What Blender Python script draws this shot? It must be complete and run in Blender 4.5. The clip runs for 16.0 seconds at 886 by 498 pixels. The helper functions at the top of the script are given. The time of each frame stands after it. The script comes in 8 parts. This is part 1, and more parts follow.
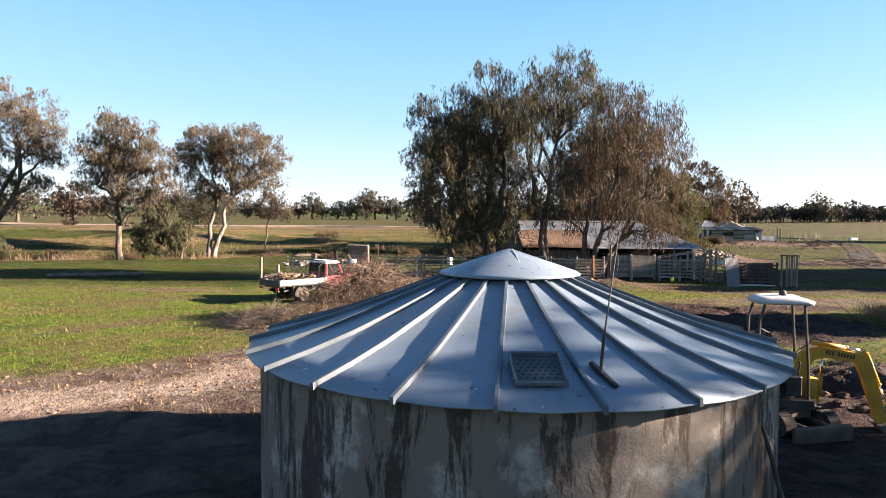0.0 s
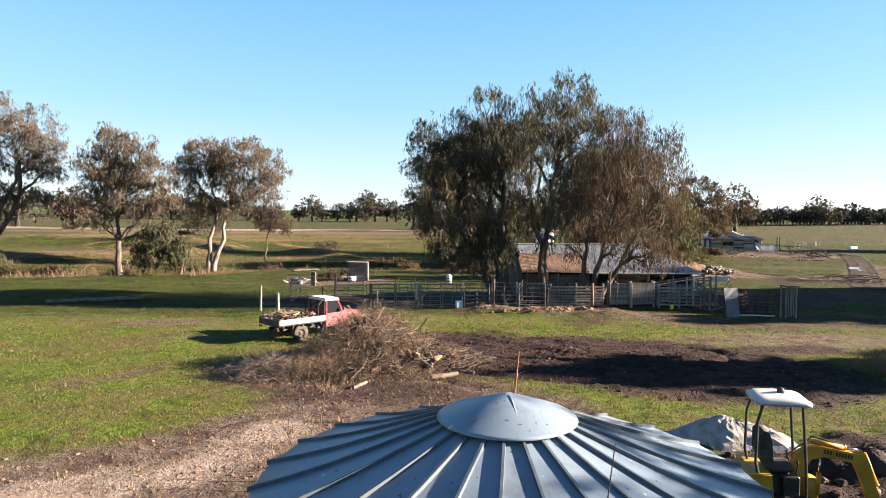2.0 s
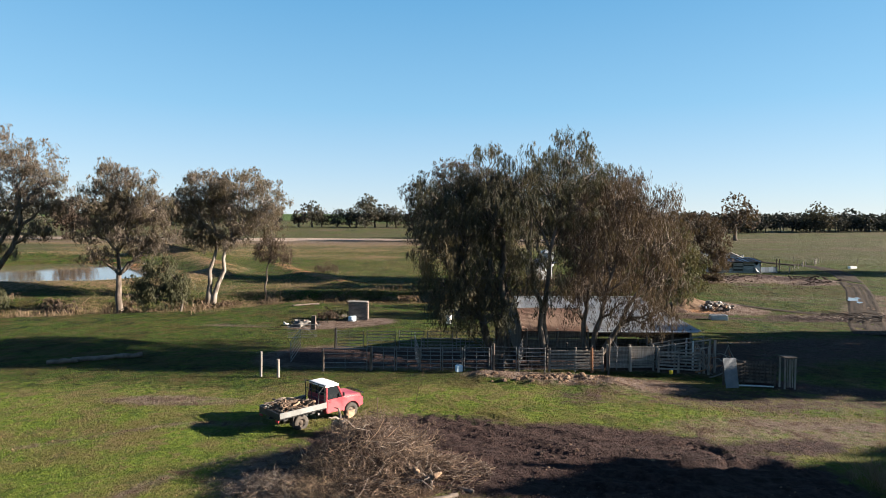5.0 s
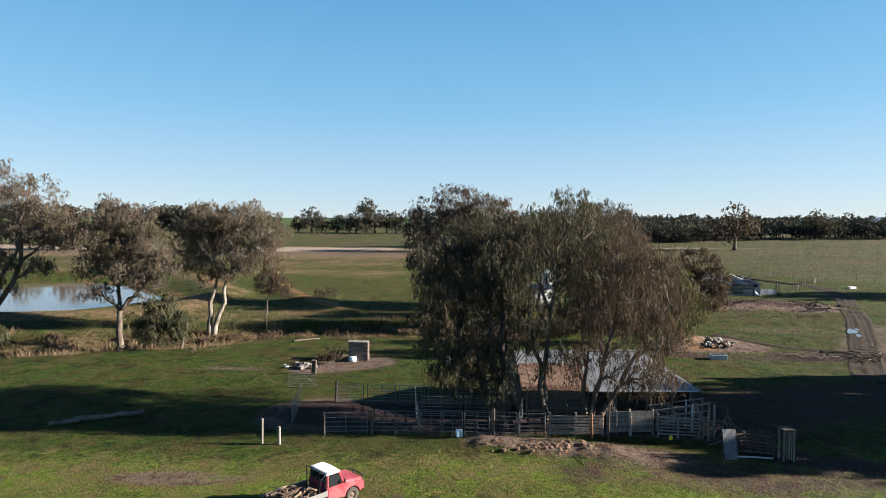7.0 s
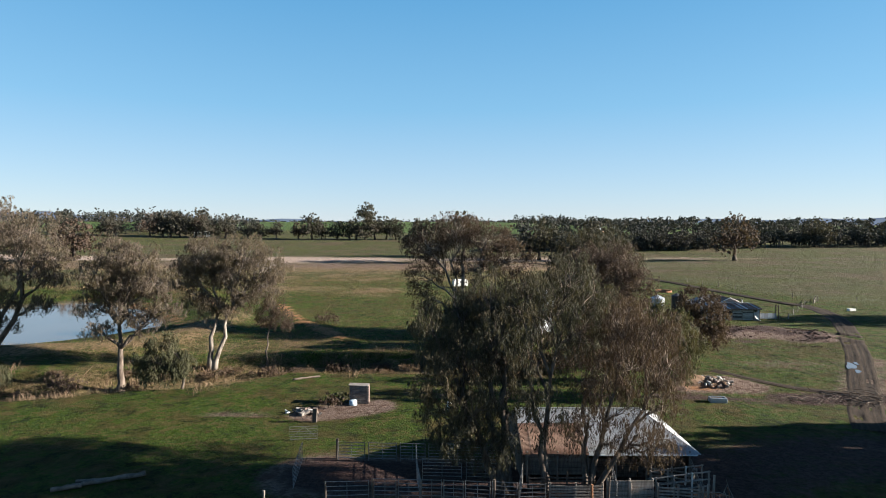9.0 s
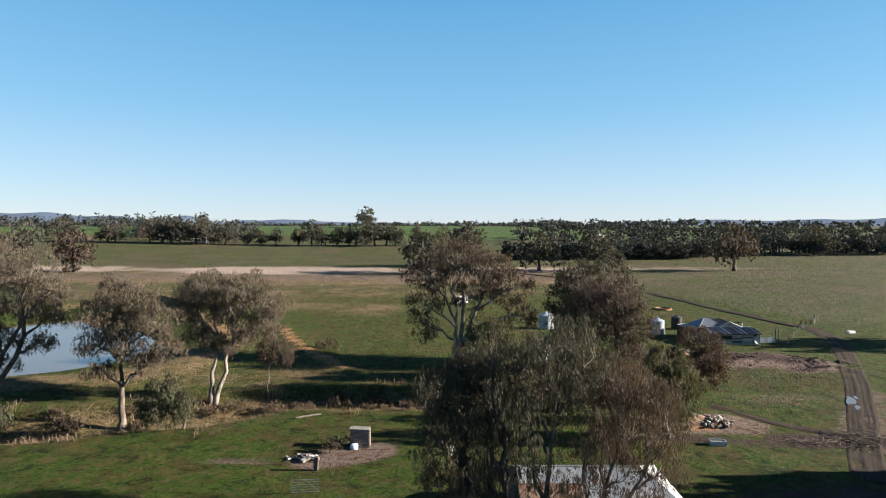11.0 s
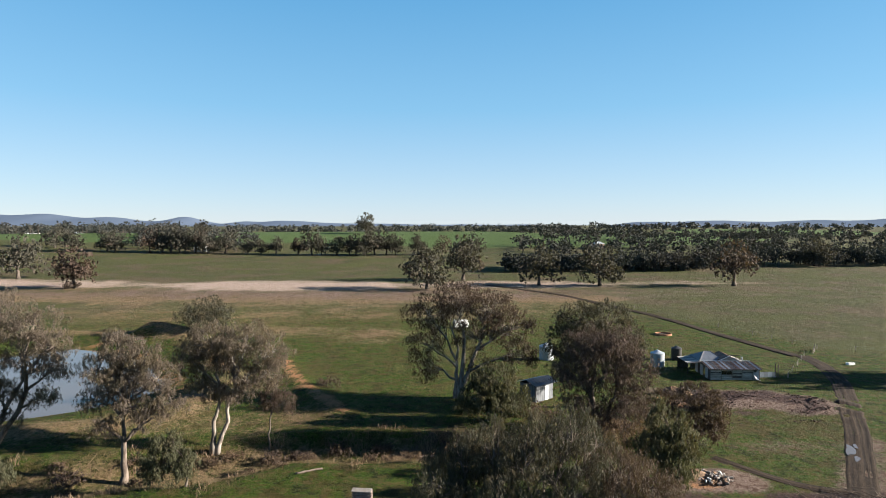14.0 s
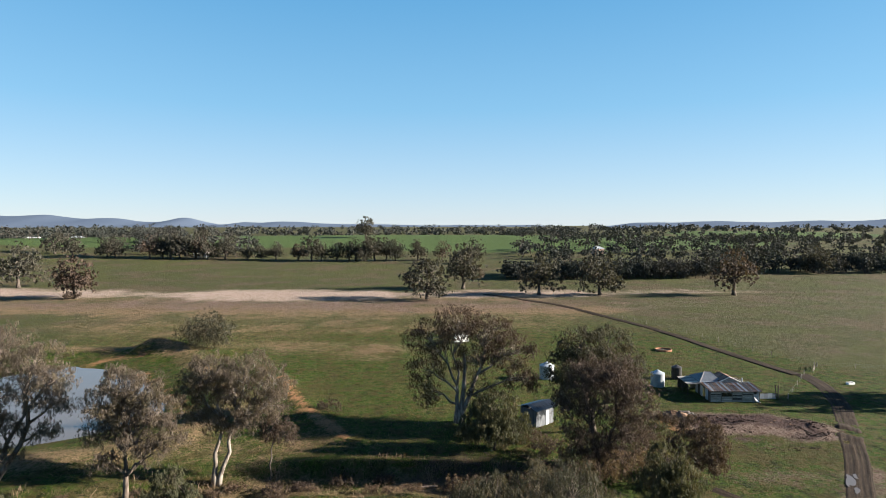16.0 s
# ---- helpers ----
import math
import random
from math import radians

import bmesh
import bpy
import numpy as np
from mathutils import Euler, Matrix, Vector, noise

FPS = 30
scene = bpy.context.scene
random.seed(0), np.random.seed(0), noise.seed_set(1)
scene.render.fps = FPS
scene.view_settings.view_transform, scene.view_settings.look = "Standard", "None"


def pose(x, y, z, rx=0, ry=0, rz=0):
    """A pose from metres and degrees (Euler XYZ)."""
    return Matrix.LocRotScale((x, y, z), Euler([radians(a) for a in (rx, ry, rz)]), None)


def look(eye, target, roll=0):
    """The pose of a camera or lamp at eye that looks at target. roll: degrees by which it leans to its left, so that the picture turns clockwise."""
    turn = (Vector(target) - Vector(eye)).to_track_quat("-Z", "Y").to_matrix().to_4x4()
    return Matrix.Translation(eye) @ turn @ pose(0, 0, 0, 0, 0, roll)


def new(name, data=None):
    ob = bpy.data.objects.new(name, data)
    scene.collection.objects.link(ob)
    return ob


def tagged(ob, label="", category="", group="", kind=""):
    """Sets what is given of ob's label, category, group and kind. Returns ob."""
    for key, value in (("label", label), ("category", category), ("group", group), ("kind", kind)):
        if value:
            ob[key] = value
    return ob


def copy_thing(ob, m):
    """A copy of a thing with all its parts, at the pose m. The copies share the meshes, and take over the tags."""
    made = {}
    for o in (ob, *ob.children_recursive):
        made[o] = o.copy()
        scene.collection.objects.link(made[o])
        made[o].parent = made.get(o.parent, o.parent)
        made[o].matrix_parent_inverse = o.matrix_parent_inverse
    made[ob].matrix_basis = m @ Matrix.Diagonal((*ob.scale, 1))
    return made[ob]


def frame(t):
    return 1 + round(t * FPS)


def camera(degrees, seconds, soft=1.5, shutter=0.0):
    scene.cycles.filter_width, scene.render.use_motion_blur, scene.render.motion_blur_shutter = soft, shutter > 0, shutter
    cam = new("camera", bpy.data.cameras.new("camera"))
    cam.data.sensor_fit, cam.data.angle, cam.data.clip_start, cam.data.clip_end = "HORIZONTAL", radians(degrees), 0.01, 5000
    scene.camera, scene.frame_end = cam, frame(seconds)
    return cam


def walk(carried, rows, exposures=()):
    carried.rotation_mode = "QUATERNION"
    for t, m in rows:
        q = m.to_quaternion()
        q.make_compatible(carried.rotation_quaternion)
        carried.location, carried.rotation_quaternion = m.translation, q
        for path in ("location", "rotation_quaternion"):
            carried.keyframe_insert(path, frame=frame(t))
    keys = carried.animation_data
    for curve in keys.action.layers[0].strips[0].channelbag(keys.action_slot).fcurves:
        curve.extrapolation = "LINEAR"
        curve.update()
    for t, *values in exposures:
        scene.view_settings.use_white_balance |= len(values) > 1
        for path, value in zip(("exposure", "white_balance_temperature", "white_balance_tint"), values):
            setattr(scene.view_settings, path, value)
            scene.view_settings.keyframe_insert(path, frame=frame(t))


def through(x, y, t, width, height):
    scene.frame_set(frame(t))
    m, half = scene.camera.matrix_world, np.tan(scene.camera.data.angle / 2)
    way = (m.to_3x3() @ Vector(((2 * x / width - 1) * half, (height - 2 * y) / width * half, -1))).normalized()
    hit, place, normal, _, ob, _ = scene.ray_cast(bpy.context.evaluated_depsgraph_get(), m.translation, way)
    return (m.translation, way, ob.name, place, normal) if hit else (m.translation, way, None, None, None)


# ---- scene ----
# ---- camera: a drone that rises straight up beside a farm water tank ----
cam = camera(72.0, 16.0, soft=0.95)
EYE, PITCH = 3.6, -2.441
ROWS = [  # seconds, x, y, rise, yaw, lean
    (0.0, 0.000, 0.000, 0.000, -0.000, -0.202),
    (0.5, 0.009, 0.018, 0.463, -0.001, -0.197),
    (1.0, 0.016, 0.035, 0.936, -0.003, -0.192),
    (1.5, 0.021, 0.052, 1.448, -0.004, -0.186),
    (2.0, 0.024, 0.068, 1.943, -0.006, -0.181),
    (2.5, 0.026, 0.084, 2.544, -0.008, -0.175),
    (3.0, 0.027, 0.099, 3.180, -0.010, -0.168),
    (3.5, 0.025, 0.113, 3.795, -0.013, -0.162),
    (4.0, 0.023, 0.127, 4.596, -0.015, -0.155),
    (6.5, -0.017, 0.189, 9.911, -0.032, -0.117),
    (7.0, -0.030, 0.200, 11.166, -0.036, -0.108),
    (7.5, -0.044, 0.210, 12.428, -0.040, -0.100),
    (8.0, -0.061, 0.219, 13.707, -0.044, -0.091),
    (8.5, -0.078, 0.228, 14.989, -0.048, -0.082),
    (9.0, -0.098, 0.237, 16.222, -0.053, -0.072),
    (11.5, -0.220, 0.271, 22.620, -0.079, -0.020),
    (12.0, -0.249, 0.276, 23.866, -0.085, -0.009),
    (12.5, -0.280, 0.281, 25.104, -0.091, 0.002),
    (13.0, -0.313, 0.285, 26.287, -0.098, 0.014),
    (13.5, -0.347, 0.289, 27.505, -0.104, 0.026),
    (14.0, -0.383, 0.292, 28.712, -0.111, 0.038),
    (14.5, -0.421, 0.294, 29.952, -0.118, 0.050),
    (15.0, -0.460, 0.296, 31.074, -0.125, 0.063),
    (15.5, -0.501, 0.298, 32.178, -0.132, 0.076),
    (16.0, -0.543, 0.299, 33.317, -0.140, 0.089),
]
EXPOSURES = [(0.0, 2.97, 7100, 21), (2.5, 2.83, 6850, 15), (4.5, 2.48, 6500, 12), (7.0, 2.3, 6200, 10), (9.0, 2.3, 6150, 10), (12.0, 2.35, 6150, 10), (16.0, 2.35, 6200, 10)]
walk(cam, [(t, pose(x, y, EYE + z, 90 + PITCH, lean, yaw)) for t, x, y, z, yaw, lean in ROWS], EXPOSURES)

# ---- sky and sun: a low winter sun from the side, clear sky ----
SUN_EL, SUN_AZ = 17.5, 91.0  # degrees; azimuth clockwise from +y
world = bpy.data.worlds.new("sky")
scene.world = world
world.use_nodes = True
wn = world.node_tree
sky = wn.nodes.new("ShaderNodeTexSky")
sky.sky_type = "NISHITA"
sky.sun_disc = False
sky.sun_elevation, sky.sun_rotation = radians(SUN_EL), radians(SUN_AZ)
sky.altitude, sky.air_density, sky.dust_density, sky.ozone_density = 400, 1.0, 0.0, 1.0
# the clear sky's own blue, pale at the horizon
geo = wn.nodes.new("ShaderNodeTexCoord")
sxyz = wn.nodes.new("ShaderNodeSeparateXYZ")
grad = wn.nodes.new("ShaderNodeValToRGB")
els = grad.color_ramp.elements
for _ in range(4):
    els.new(0.5)
for el, (p, c) in zip(els, ((0.0, (0.61, 0.77, 0.92)), (0.08, (0.455, 0.7, 0.925)), (0.18, (0.265, 0.605, 0.9)), (0.36, (0.125, 0.45, 0.8)), (0.6, (0.075, 0.24, 0.5)), (1.0, (0.03, 0.11, 0.3)))):
    el.position, el.color = p, (*c, 1.0)
scale = wn.nodes.new("ShaderNodeVectorMath")
scale.operation = "SCALE"
scale.inputs["Scale"].default_value = 2.74
blend = wn.nodes.new("ShaderNodeMix")
blend.data_type = "RGBA"
blend.inputs[0].default_value = 0.875
wn.links.new(geo.outputs["Generated"], sxyz.inputs[0])
wn.links.new(sxyz.outputs["Z"], grad.inputs[0])
wn.links.new(grad.outputs[0], scale.inputs[0])
wn.links.new(sky.outputs[0], blend.inputs[6])
wn.links.new(scale.outputs[0], blend.inputs[7])
wn.links.new(blend.outputs[2], wn.nodes["Background"].inputs[0])
wn.nodes["Background"].inputs[1].default_value = 0.06
sun = new("sun", bpy.data.lights.new("sun", "SUN"))
sun.data.energy, sun.data.angle, sun.data.color = 5.0, radians(0.6), (1.0, 0.88, 0.72)
SUN_DIR = Vector((math.sin(radians(SUN_AZ)) * math.cos(radians(SUN_EL)), math.cos(radians(SUN_AZ)) * math.cos(radians(SUN_EL)), math.sin(radians(SUN_EL))))
sun.matrix_basis = look(SUN_DIR * 300, (0, 0, 0))

# ---- materials ----
def rgb(c):
    return (*c, 1.0)


class Mat:
    """A small helper round a node material: nodes by kind, links by name."""

    def __init__(self, name, rough=0.8, metal=0.0, spec=0.3):
        self.m = bpy.data.materials.new(name)
        self.m.use_nodes = True
        self.t = self.m.node_tree
        self.b = self.t.nodes["Principled BSDF"]
        self.b.inputs["Roughness"].default_value = rough
        self.b.inputs["Metallic"].default_value = metal
        self.b.inputs["Specular IOR Level"].default_value = spec

    def node(self, kind, **kw):
        n = self.t.nodes.new("ShaderNode" + kind)
        for k, v in kw.items():
            n.inputs[k].default_value = v
        return n

    def link(self, a, b):
        self.t.links.new(a, b)

    def coord(self, scale=(1, 1, 1), obj=True):
        tc = self.node("TexCoord")
        mp = self.node("Mapping")
        mp.inputs["Scale"].default_value = scale
        self.link(tc.outputs["Object" if obj else "Generated"], mp.inputs[0])
        return mp.outputs[0]

    def noise(self, scale, detail=4, rough=0.6, vec=None, distort=0.0):
        n = self.node("TexNoise", Scale=scale, Detail=detail, Roughness=rough, Distortion=distort)
        if vec is not None:
            self.link(vec, n.inputs["Vector"])
        return n.outputs["Fac"]

    def ramp(self, fac, *stops):
        r = self.node("ValToRGB")
        e = r.color_ramp.elements
        while len(e) < len(stops):
            e.new(0.5)
        for el, (p, c) in zip(e, stops):
            el.position, el.color = p, rgb(c) if len(c) == 3 else c
        self.link(fac, r.inputs[0])
        return r.outputs[0]

    def step(self, fac, lo, hi):
        n = self.node("MapRange")
        n.interpolation_type = "SMOOTHSTEP"
        n.inputs["From Min"].default_value, n.inputs["From Max"].default_value = lo, hi
        self.link(fac, n.inputs["Value"])
        return n.outputs[0]

    def mix(self, fac, a, b, mode="MIX"):
        n = self.node("Mix")
        n.data_type, n.blend_type = "RGBA", mode
        for v, i in ((fac, 0), (a, 6), (b, 7)):
            if isinstance(v, (int, float)):
                n.inputs[i].default_value = v
            elif isinstance(v, tuple):
                n.inputs[i].default_value = rgb(v)
            else:
                self.link(v, n.inputs[i])
        return n.outputs[2]

    def math(self, op, a, b=0.0):
        n = self.node("Math")
        n.operation = op
        for v, i in ((a, 0), (b, 1)):
            if isinstance(v, (int, float)):
                n.inputs[i].default_value = v
            else:
                self.link(v, n.inputs[i])
        return n.outputs[0]

    def color(self, out):
        self.link(out, self.b.inputs["Base Color"])

    def bump(self, height, strength=0.3, dist=0.02):
        n = self.node("Bump", Strength=strength, Distance=dist)
        self.link(height, n.inputs["Height"])
        self.link(n.outputs[0], self.b.inputs["Normal"])


def plain(name, a, b, scale=4.0, rough=0.7, metal=0.0, bump=0.2, spec=0.3, stretch=(1, 1, 1), vary=0.15, dist=0.01):
    """Two tones of one surface mixed by noise at two scales, each object a little different."""
    M = Mat(name, rough, metal, spec)
    v = M.coord(stretch)
    big, fine = M.noise(scale, 4, 0.6, v), M.noise(scale * 9, 3, 0.6, v)
    c = M.mix(M.step(big, 0.35, 0.65), a, b)
    c = M.mix(M.math("MULTIPLY", fine, 0.45), c, tuple(0.45 * x for x in a))
    info = M.node("ObjectInfo")
    val = M.math("MULTIPLY_ADD", info.outputs["Random"], vary)
    val.node.inputs[2].default_value = 1.0 - vary / 2
    hsv = M.node("HueSaturation")
    M.link(val, hsv.inputs["Value"])
    M.link(c, hsv.inputs["Color"])
    M.color(hsv.outputs[0])
    if bump:
        M.bump(fine, bump, dist)
    return M.m


def leaf_material(name, a, b, c=None, through=0.3, patch=0.35):
    """Leaves: two or three tones by leaf and by clump, some light passing through."""
    M = Mat(name, 0.7, 0, 0.1)
    a, b, c = (tuple(k * x for k, x in zip((0.86, 0.85, 0.94), q)) if q else None for q in (a, b, c))
    geo = M.node("NewGeometry")
    col = M.mix(geo.outputs["Random Per Island"], a, b)
    if c:
        n = M.noise(patch, 2, 0.5, M.coord())
        col = M.mix(M.step(n, 0.5, 0.68), col, c)
    M.color(col)
    tr = M.node("BsdfTranslucent")
    M.link(M.mix(1.0, col, (1.15, 1.1, 0.6), "MULTIPLY"), tr.inputs[0])
    mx = M.node("MixShader")
    mx.inputs[0].default_value = through
    M.link(M.b.outputs[0], mx.inputs[1])
    M.link(tr.outputs[0], mx.inputs[2])
    M.link(mx.outputs[0], M.t.nodes["Material Output"].inputs[0])
    return M.m


def ground_material():
    M = Mat("paddock_ground", 0.95, 0, 0.1)
    v = M.coord()
    at = M.node("Attribute")
    at.attribute_name = "zones"
    sep = M.node("SeparateColor")
    M.link(at.outputs["Color"], sep.inputs[0])
    at2 = M.node("Attribute")
    at2.attribute_name = "fields"
    sep2 = M.node("SeparateColor")
    M.link(at2.outputs["Color"], sep2.inputs[0])
    n_big = M.noise(0.045, 4, 0.6, v)
    n_mid = M.noise(0.35, 5, 0.62, v)
    n_fine = M.noise(2.6, 5, 0.65, v)
    n_grain = M.noise(16.0, 3, 0.7, v)
    n_blot = M.noise(0.9, 6, 0.7, v, 0.6)
    # grass: fresh green, olive, tired patches, straw specks, dark tussocks
    n_tuft = M.noise(7.0, 4, 0.7, v, 0.4)
    g = M.mix(M.step(n_fine, 0.3, 0.7), (0.06, 0.115, 0.012), (0.17, 0.22, 0.03))
    g = M.mix(M.step(n_mid, 0.42, 0.62), g, (0.13, 0.125, 0.038))
    g = M.mix(M.math("MULTIPLY", M.step(M.noise(0.3, 7, 0.72, v, 1.0), 0.51, 0.58), 0.7), g, (0.15, 0.11, 0.06))
    g = M.mix(M.math("MULTIPLY", M.step(n_blot, 0.53, 0.66), 0.75), g, (0.2, 0.145, 0.078))
    g = M.mix(M.math("MULTIPLY", M.step(n_tuft, 0.54, 0.68), 0.4), g, (0.024, 0.045, 0.008))
    g = M.mix(M.math("MULTIPLY", M.step(n_grain, 0.52, 0.72), 0.5), g, (0.15, 0.14, 0.05))
    fld = M.mix(M.step(n_fine, 0.3, 0.7), (0.038, 0.05, 0.015), (0.058, 0.072, 0.023))
    fld = M.mix(M.step(n_big, 0.42, 0.64), fld, (0.074, 0.066, 0.035))
    fld = M.mix(M.math("MULTIPLY", M.step(n_blot, 0.55, 0.66), 0.5), fld, (0.03, 0.034, 0.012))
    crop = M.mix(n_mid, (0.05, 0.085, 0.022), (0.068, 0.105, 0.03))
    straw = M.mix(M.step(n_fine, 0.3, 0.7), (0.13, 0.093, 0.045), (0.26, 0.19, 0.1))
    straw = M.mix(M.step(n_mid, 0.5, 0.68), straw, (0.075, 0.075, 0.024))
    straw = M.mix(M.math("MULTIPLY", M.step(n_tuft, 0.52, 0.66), 0.6), straw, (0.06, 0.04, 0.02))
    bare = M.mix(M.step(n_fine, 0.3, 0.7), (0.105, 0.076, 0.055), (0.2, 0.155, 0.114))
    bare = M.mix(M.step(n_blot, 0.47, 0.62), bare, (0.075, 0.045, 0.028))
    bare = M.mix(M.math("MULTIPLY", M.step(n_grain, 0.55, 0.7), 0.5), bare, (0.21, 0.16, 0.115))
    mud = M.mix(M.step(n_fine, 0.3, 0.7), (0.028, 0.0175, 0.0145), (0.075, 0.049, 0.039))
    mud = M.mix(M.step(n_blot, 0.52, 0.7), mud, (0.1, 0.062, 0.045))
    mud = M.mix(M.math("MULTIPLY", M.step(n_tuft, 0.55, 0.7), 0.6), mud, (0.014, 0.008, 0.006))
    pale = M.mix(n_fine, (0.27, 0.21, 0.15), (0.45, 0.37, 0.28))
    pale = M.mix(M.math("MULTIPLY", M.step(n_blot, 0.52, 0.66), 0.7), pale, (0.12, 0.1, 0.05))
    orange = M.mix(n_fine, (0.25, 0.12, 0.05), (0.36, 0.21, 0.1))

    n_tear = M.noise(0.075, 6, 0.65, v, 0.4)

    def edge(ch, soft=0.22):
        """A zone's soft border, torn by noise."""
        wob = M.math("MULTIPLY_ADD", n_blot, 0.9)
        wob.node.inputs[2].default_value = -0.45
        wob2 = M.math("MULTIPLY_ADD", n_fine, 0.5)
        wob2.node.inputs[2].default_value = -0.25
        wob3 = M.math("MULTIPLY_ADD", n_tear, 0.9)
        wob3.node.inputs[2].default_value = -0.45
        s = M.math("ADD", M.math("ADD", M.math("ADD", ch, wob), wob2), wob3)
        return M.step(s, 0.5 - soft, 0.5 + soft)

    g2 = M.mix(M.step(n_fine, 0.3, 0.7), (0.04, 0.092, 0.01), (0.1, 0.17, 0.02))
    g2 = M.mix(M.step(n_mid, 0.46, 0.64), g2, (0.085, 0.08, 0.022))
    g2 = M.mix(M.math("MULTIPLY", M.step(M.noise(0.13, 7, 0.72, v, 0.8), 0.53, 0.59), 0.55), g2, (0.12, 0.1, 0.044))
    g2 = M.mix(M.math("MULTIPLY", M.step(n_tuft, 0.5, 0.64), 0.65), g2, (0.011, 0.02, 0.004))
    g2 = M.mix(M.math("MULTIPLY", M.step(n_blot, 0.55, 0.66), 0.6), g2, (0.1, 0.076, 0.036))
    n_speck = M.noise(0.55, 8, 0.8, v, 0.3)
    n_drift = M.noise(0.03, 6, 0.7, v, 0.8)
    g2 = M.mix(M.math("MULTIPLY", M.step(n_speck, 0.53, 0.57), 0.8), g2, (0.15, 0.12, 0.055))
    g2 = M.mix(M.math("MULTIPLY", M.step(n_speck, 0.46, 0.41), 0.85), g2, (0.016, 0.028, 0.006))
    g2 = M.mix(M.math("MULTIPLY", M.step(n_drift, 0.53, 0.61), 0.4), g2, (0.105, 0.085, 0.036))
    g = M.mix(M.math("MULTIPLY", M.step(n_speck, 0.53, 0.58), 0.45), g, (0.17, 0.125, 0.065))
    g = M.mix(M.math("MULTIPLY", M.step(n_speck, 0.46, 0.41), 0.5), g, (0.03, 0.052, 0.009))
    fld = M.mix(M.math("MULTIPLY", M.step(n_speck, 0.53, 0.6), 0.35), fld, (0.15, 0.125, 0.06))
    fld = M.mix(M.math("MULTIPLY", M.step(n_speck, 0.46, 0.41), 0.4), fld, (0.028, 0.036, 0.012))
    fld = M.mix(M.math("MULTIPLY", M.step(n_drift, 0.48, 0.6), 0.7), fld, (0.055, 0.07, 0.018))
    straw = M.mix(M.math("MULTIPLY", M.step(n_speck, 0.47, 0.38), 0.6), straw, (0.04, 0.04, 0.014))
    straw = M.mix(M.math("MULTIPLY", M.step(n_drift, 0.5, 0.6), 0.6), straw, (0.2, 0.13, 0.075))
    pale = M.mix(M.math("MULTIPLY", M.step(n_speck, 0.5, 0.42), 0.6), pale, (0.16, 0.11, 0.07))
    g2 = M.mix(1.0, g2, (0.58, 0.56, 0.4), "MULTIPLY")
    fld = M.mix(1.0, fld, (1.07, 0.97, 0.96), "MULTIPLY")
    g = M.mix(1.0, g, (0.94, 0.95, 0.76), "MULTIPLY")
    c = M.mix(edge(at.outputs["Alpha"]), g2, g)
    c = M.mix(sep2.outputs[0], c, fld)
    c = M.mix(edge(sep2.outputs[1], 0.06), c, crop)
    c = M.mix(edge(sep.outputs[2]), c, straw)
    c = M.mix(edge(sep.outputs[0]), c, bare)
    c = M.mix(edge(sep2.outputs[2]), c, pale)
    c = M.mix(edge(at2.outputs["Alpha"]), c, orange)
    c = M.mix(edge(sep.outputs[1]), c, mud)
    c = M.mix(1.0, c, (0.77, 0.745, 0.84), "MULTIPLY")
    M.color(c)
    h = M.math("ADD", M.math("MULTIPLY", n_fine, 1.0), M.math("MULTIPLY", n_grain, 0.5))
    h = M.math("ADD", h, M.math("MULTIPLY", n_blot, 2.0))
    M.bump(M.math("ADD", h, n_tuft), 1.0, 0.3)
    return M.m


GROUND = ground_material()
GALV = plain("galvanised_sheet", (0.32, 0.36, 0.4), (0.42, 0.45, 0.48), 1.2, 0.42, 0.35, 0.06, 0.5)
GALV_DARK = plain("weathered_galvanised", (0.3, 0.33, 0.36), (0.42, 0.44, 0.46), 1.5, 0.5, 0.3, 0.08, 0.5)
WOOD = plain("silvered_timber", (0.15, 0.13, 0.115), (0.24, 0.215, 0.19), 1.2, 0.9, 0, 0.4, 0.2, (6, 6, 1), 0.5)
WOOD_DARK = plain("dark_timber", (0.05, 0.04, 0.034), (0.1, 0.082, 0.07), 1.2, 0.9, 0, 0.4, 0.2, (6, 6, 1), 0.5)
STEEL = plain("dull_steel_pipe", (0.13, 0.13, 0.135), (0.21, 0.21, 0.21), 3, 0.55, 0.6, 0.05)
RUST = plain("rusty_iron", (0.16, 0.07, 0.035), (0.3, 0.15, 0.08), 2.2, 0.9, 0.1, 0.3)
RUST_ROOF = plain("rusted_roof_iron", (0.13, 0.07, 0.048), (0.24, 0.16, 0.12), 0.7, 0.85, 0.1, 0.2)
BARK = plain("gum_bark", (0.042, 0.033, 0.028), (0.12, 0.1, 0.084), 1.4, 0.9, 0, 0.5, 0.15, (3, 3, 0.6))
RUSTY_SHEET = plain("dull_galvanised_sheet", (0.09, 0.1, 0.115), (0.13, 0.138, 0.15), 1.5, 0.6, 0.1, 0.08, 0.4)
BARK_MID = plain("brown_gum_bark", (0.06, 0.047, 0.039), (0.17, 0.14, 0.115), 1.1, 0.9, 0, 0.4, 0.15, (3, 3, 0.6))
BARK_PALE = plain("pale_gum_bark", (0.11, 0.09, 0.075), (0.3, 0.265, 0.23), 0.9, 0.85, 0, 0.3, 0.15, (3, 3, 0.6))
LEAF_GUM = leaf_material("gum_leaves", (0.029, 0.032, 0.023), (0.078, 0.074, 0.048), (0.096, 0.08, 0.047), 0.26)
LEAF_DRY = leaf_material("brownish_gum_leaves", (0.043, 0.033, 0.025), (0.1, 0.073, 0.053), (0.08, 0.062, 0.041), 0.26)
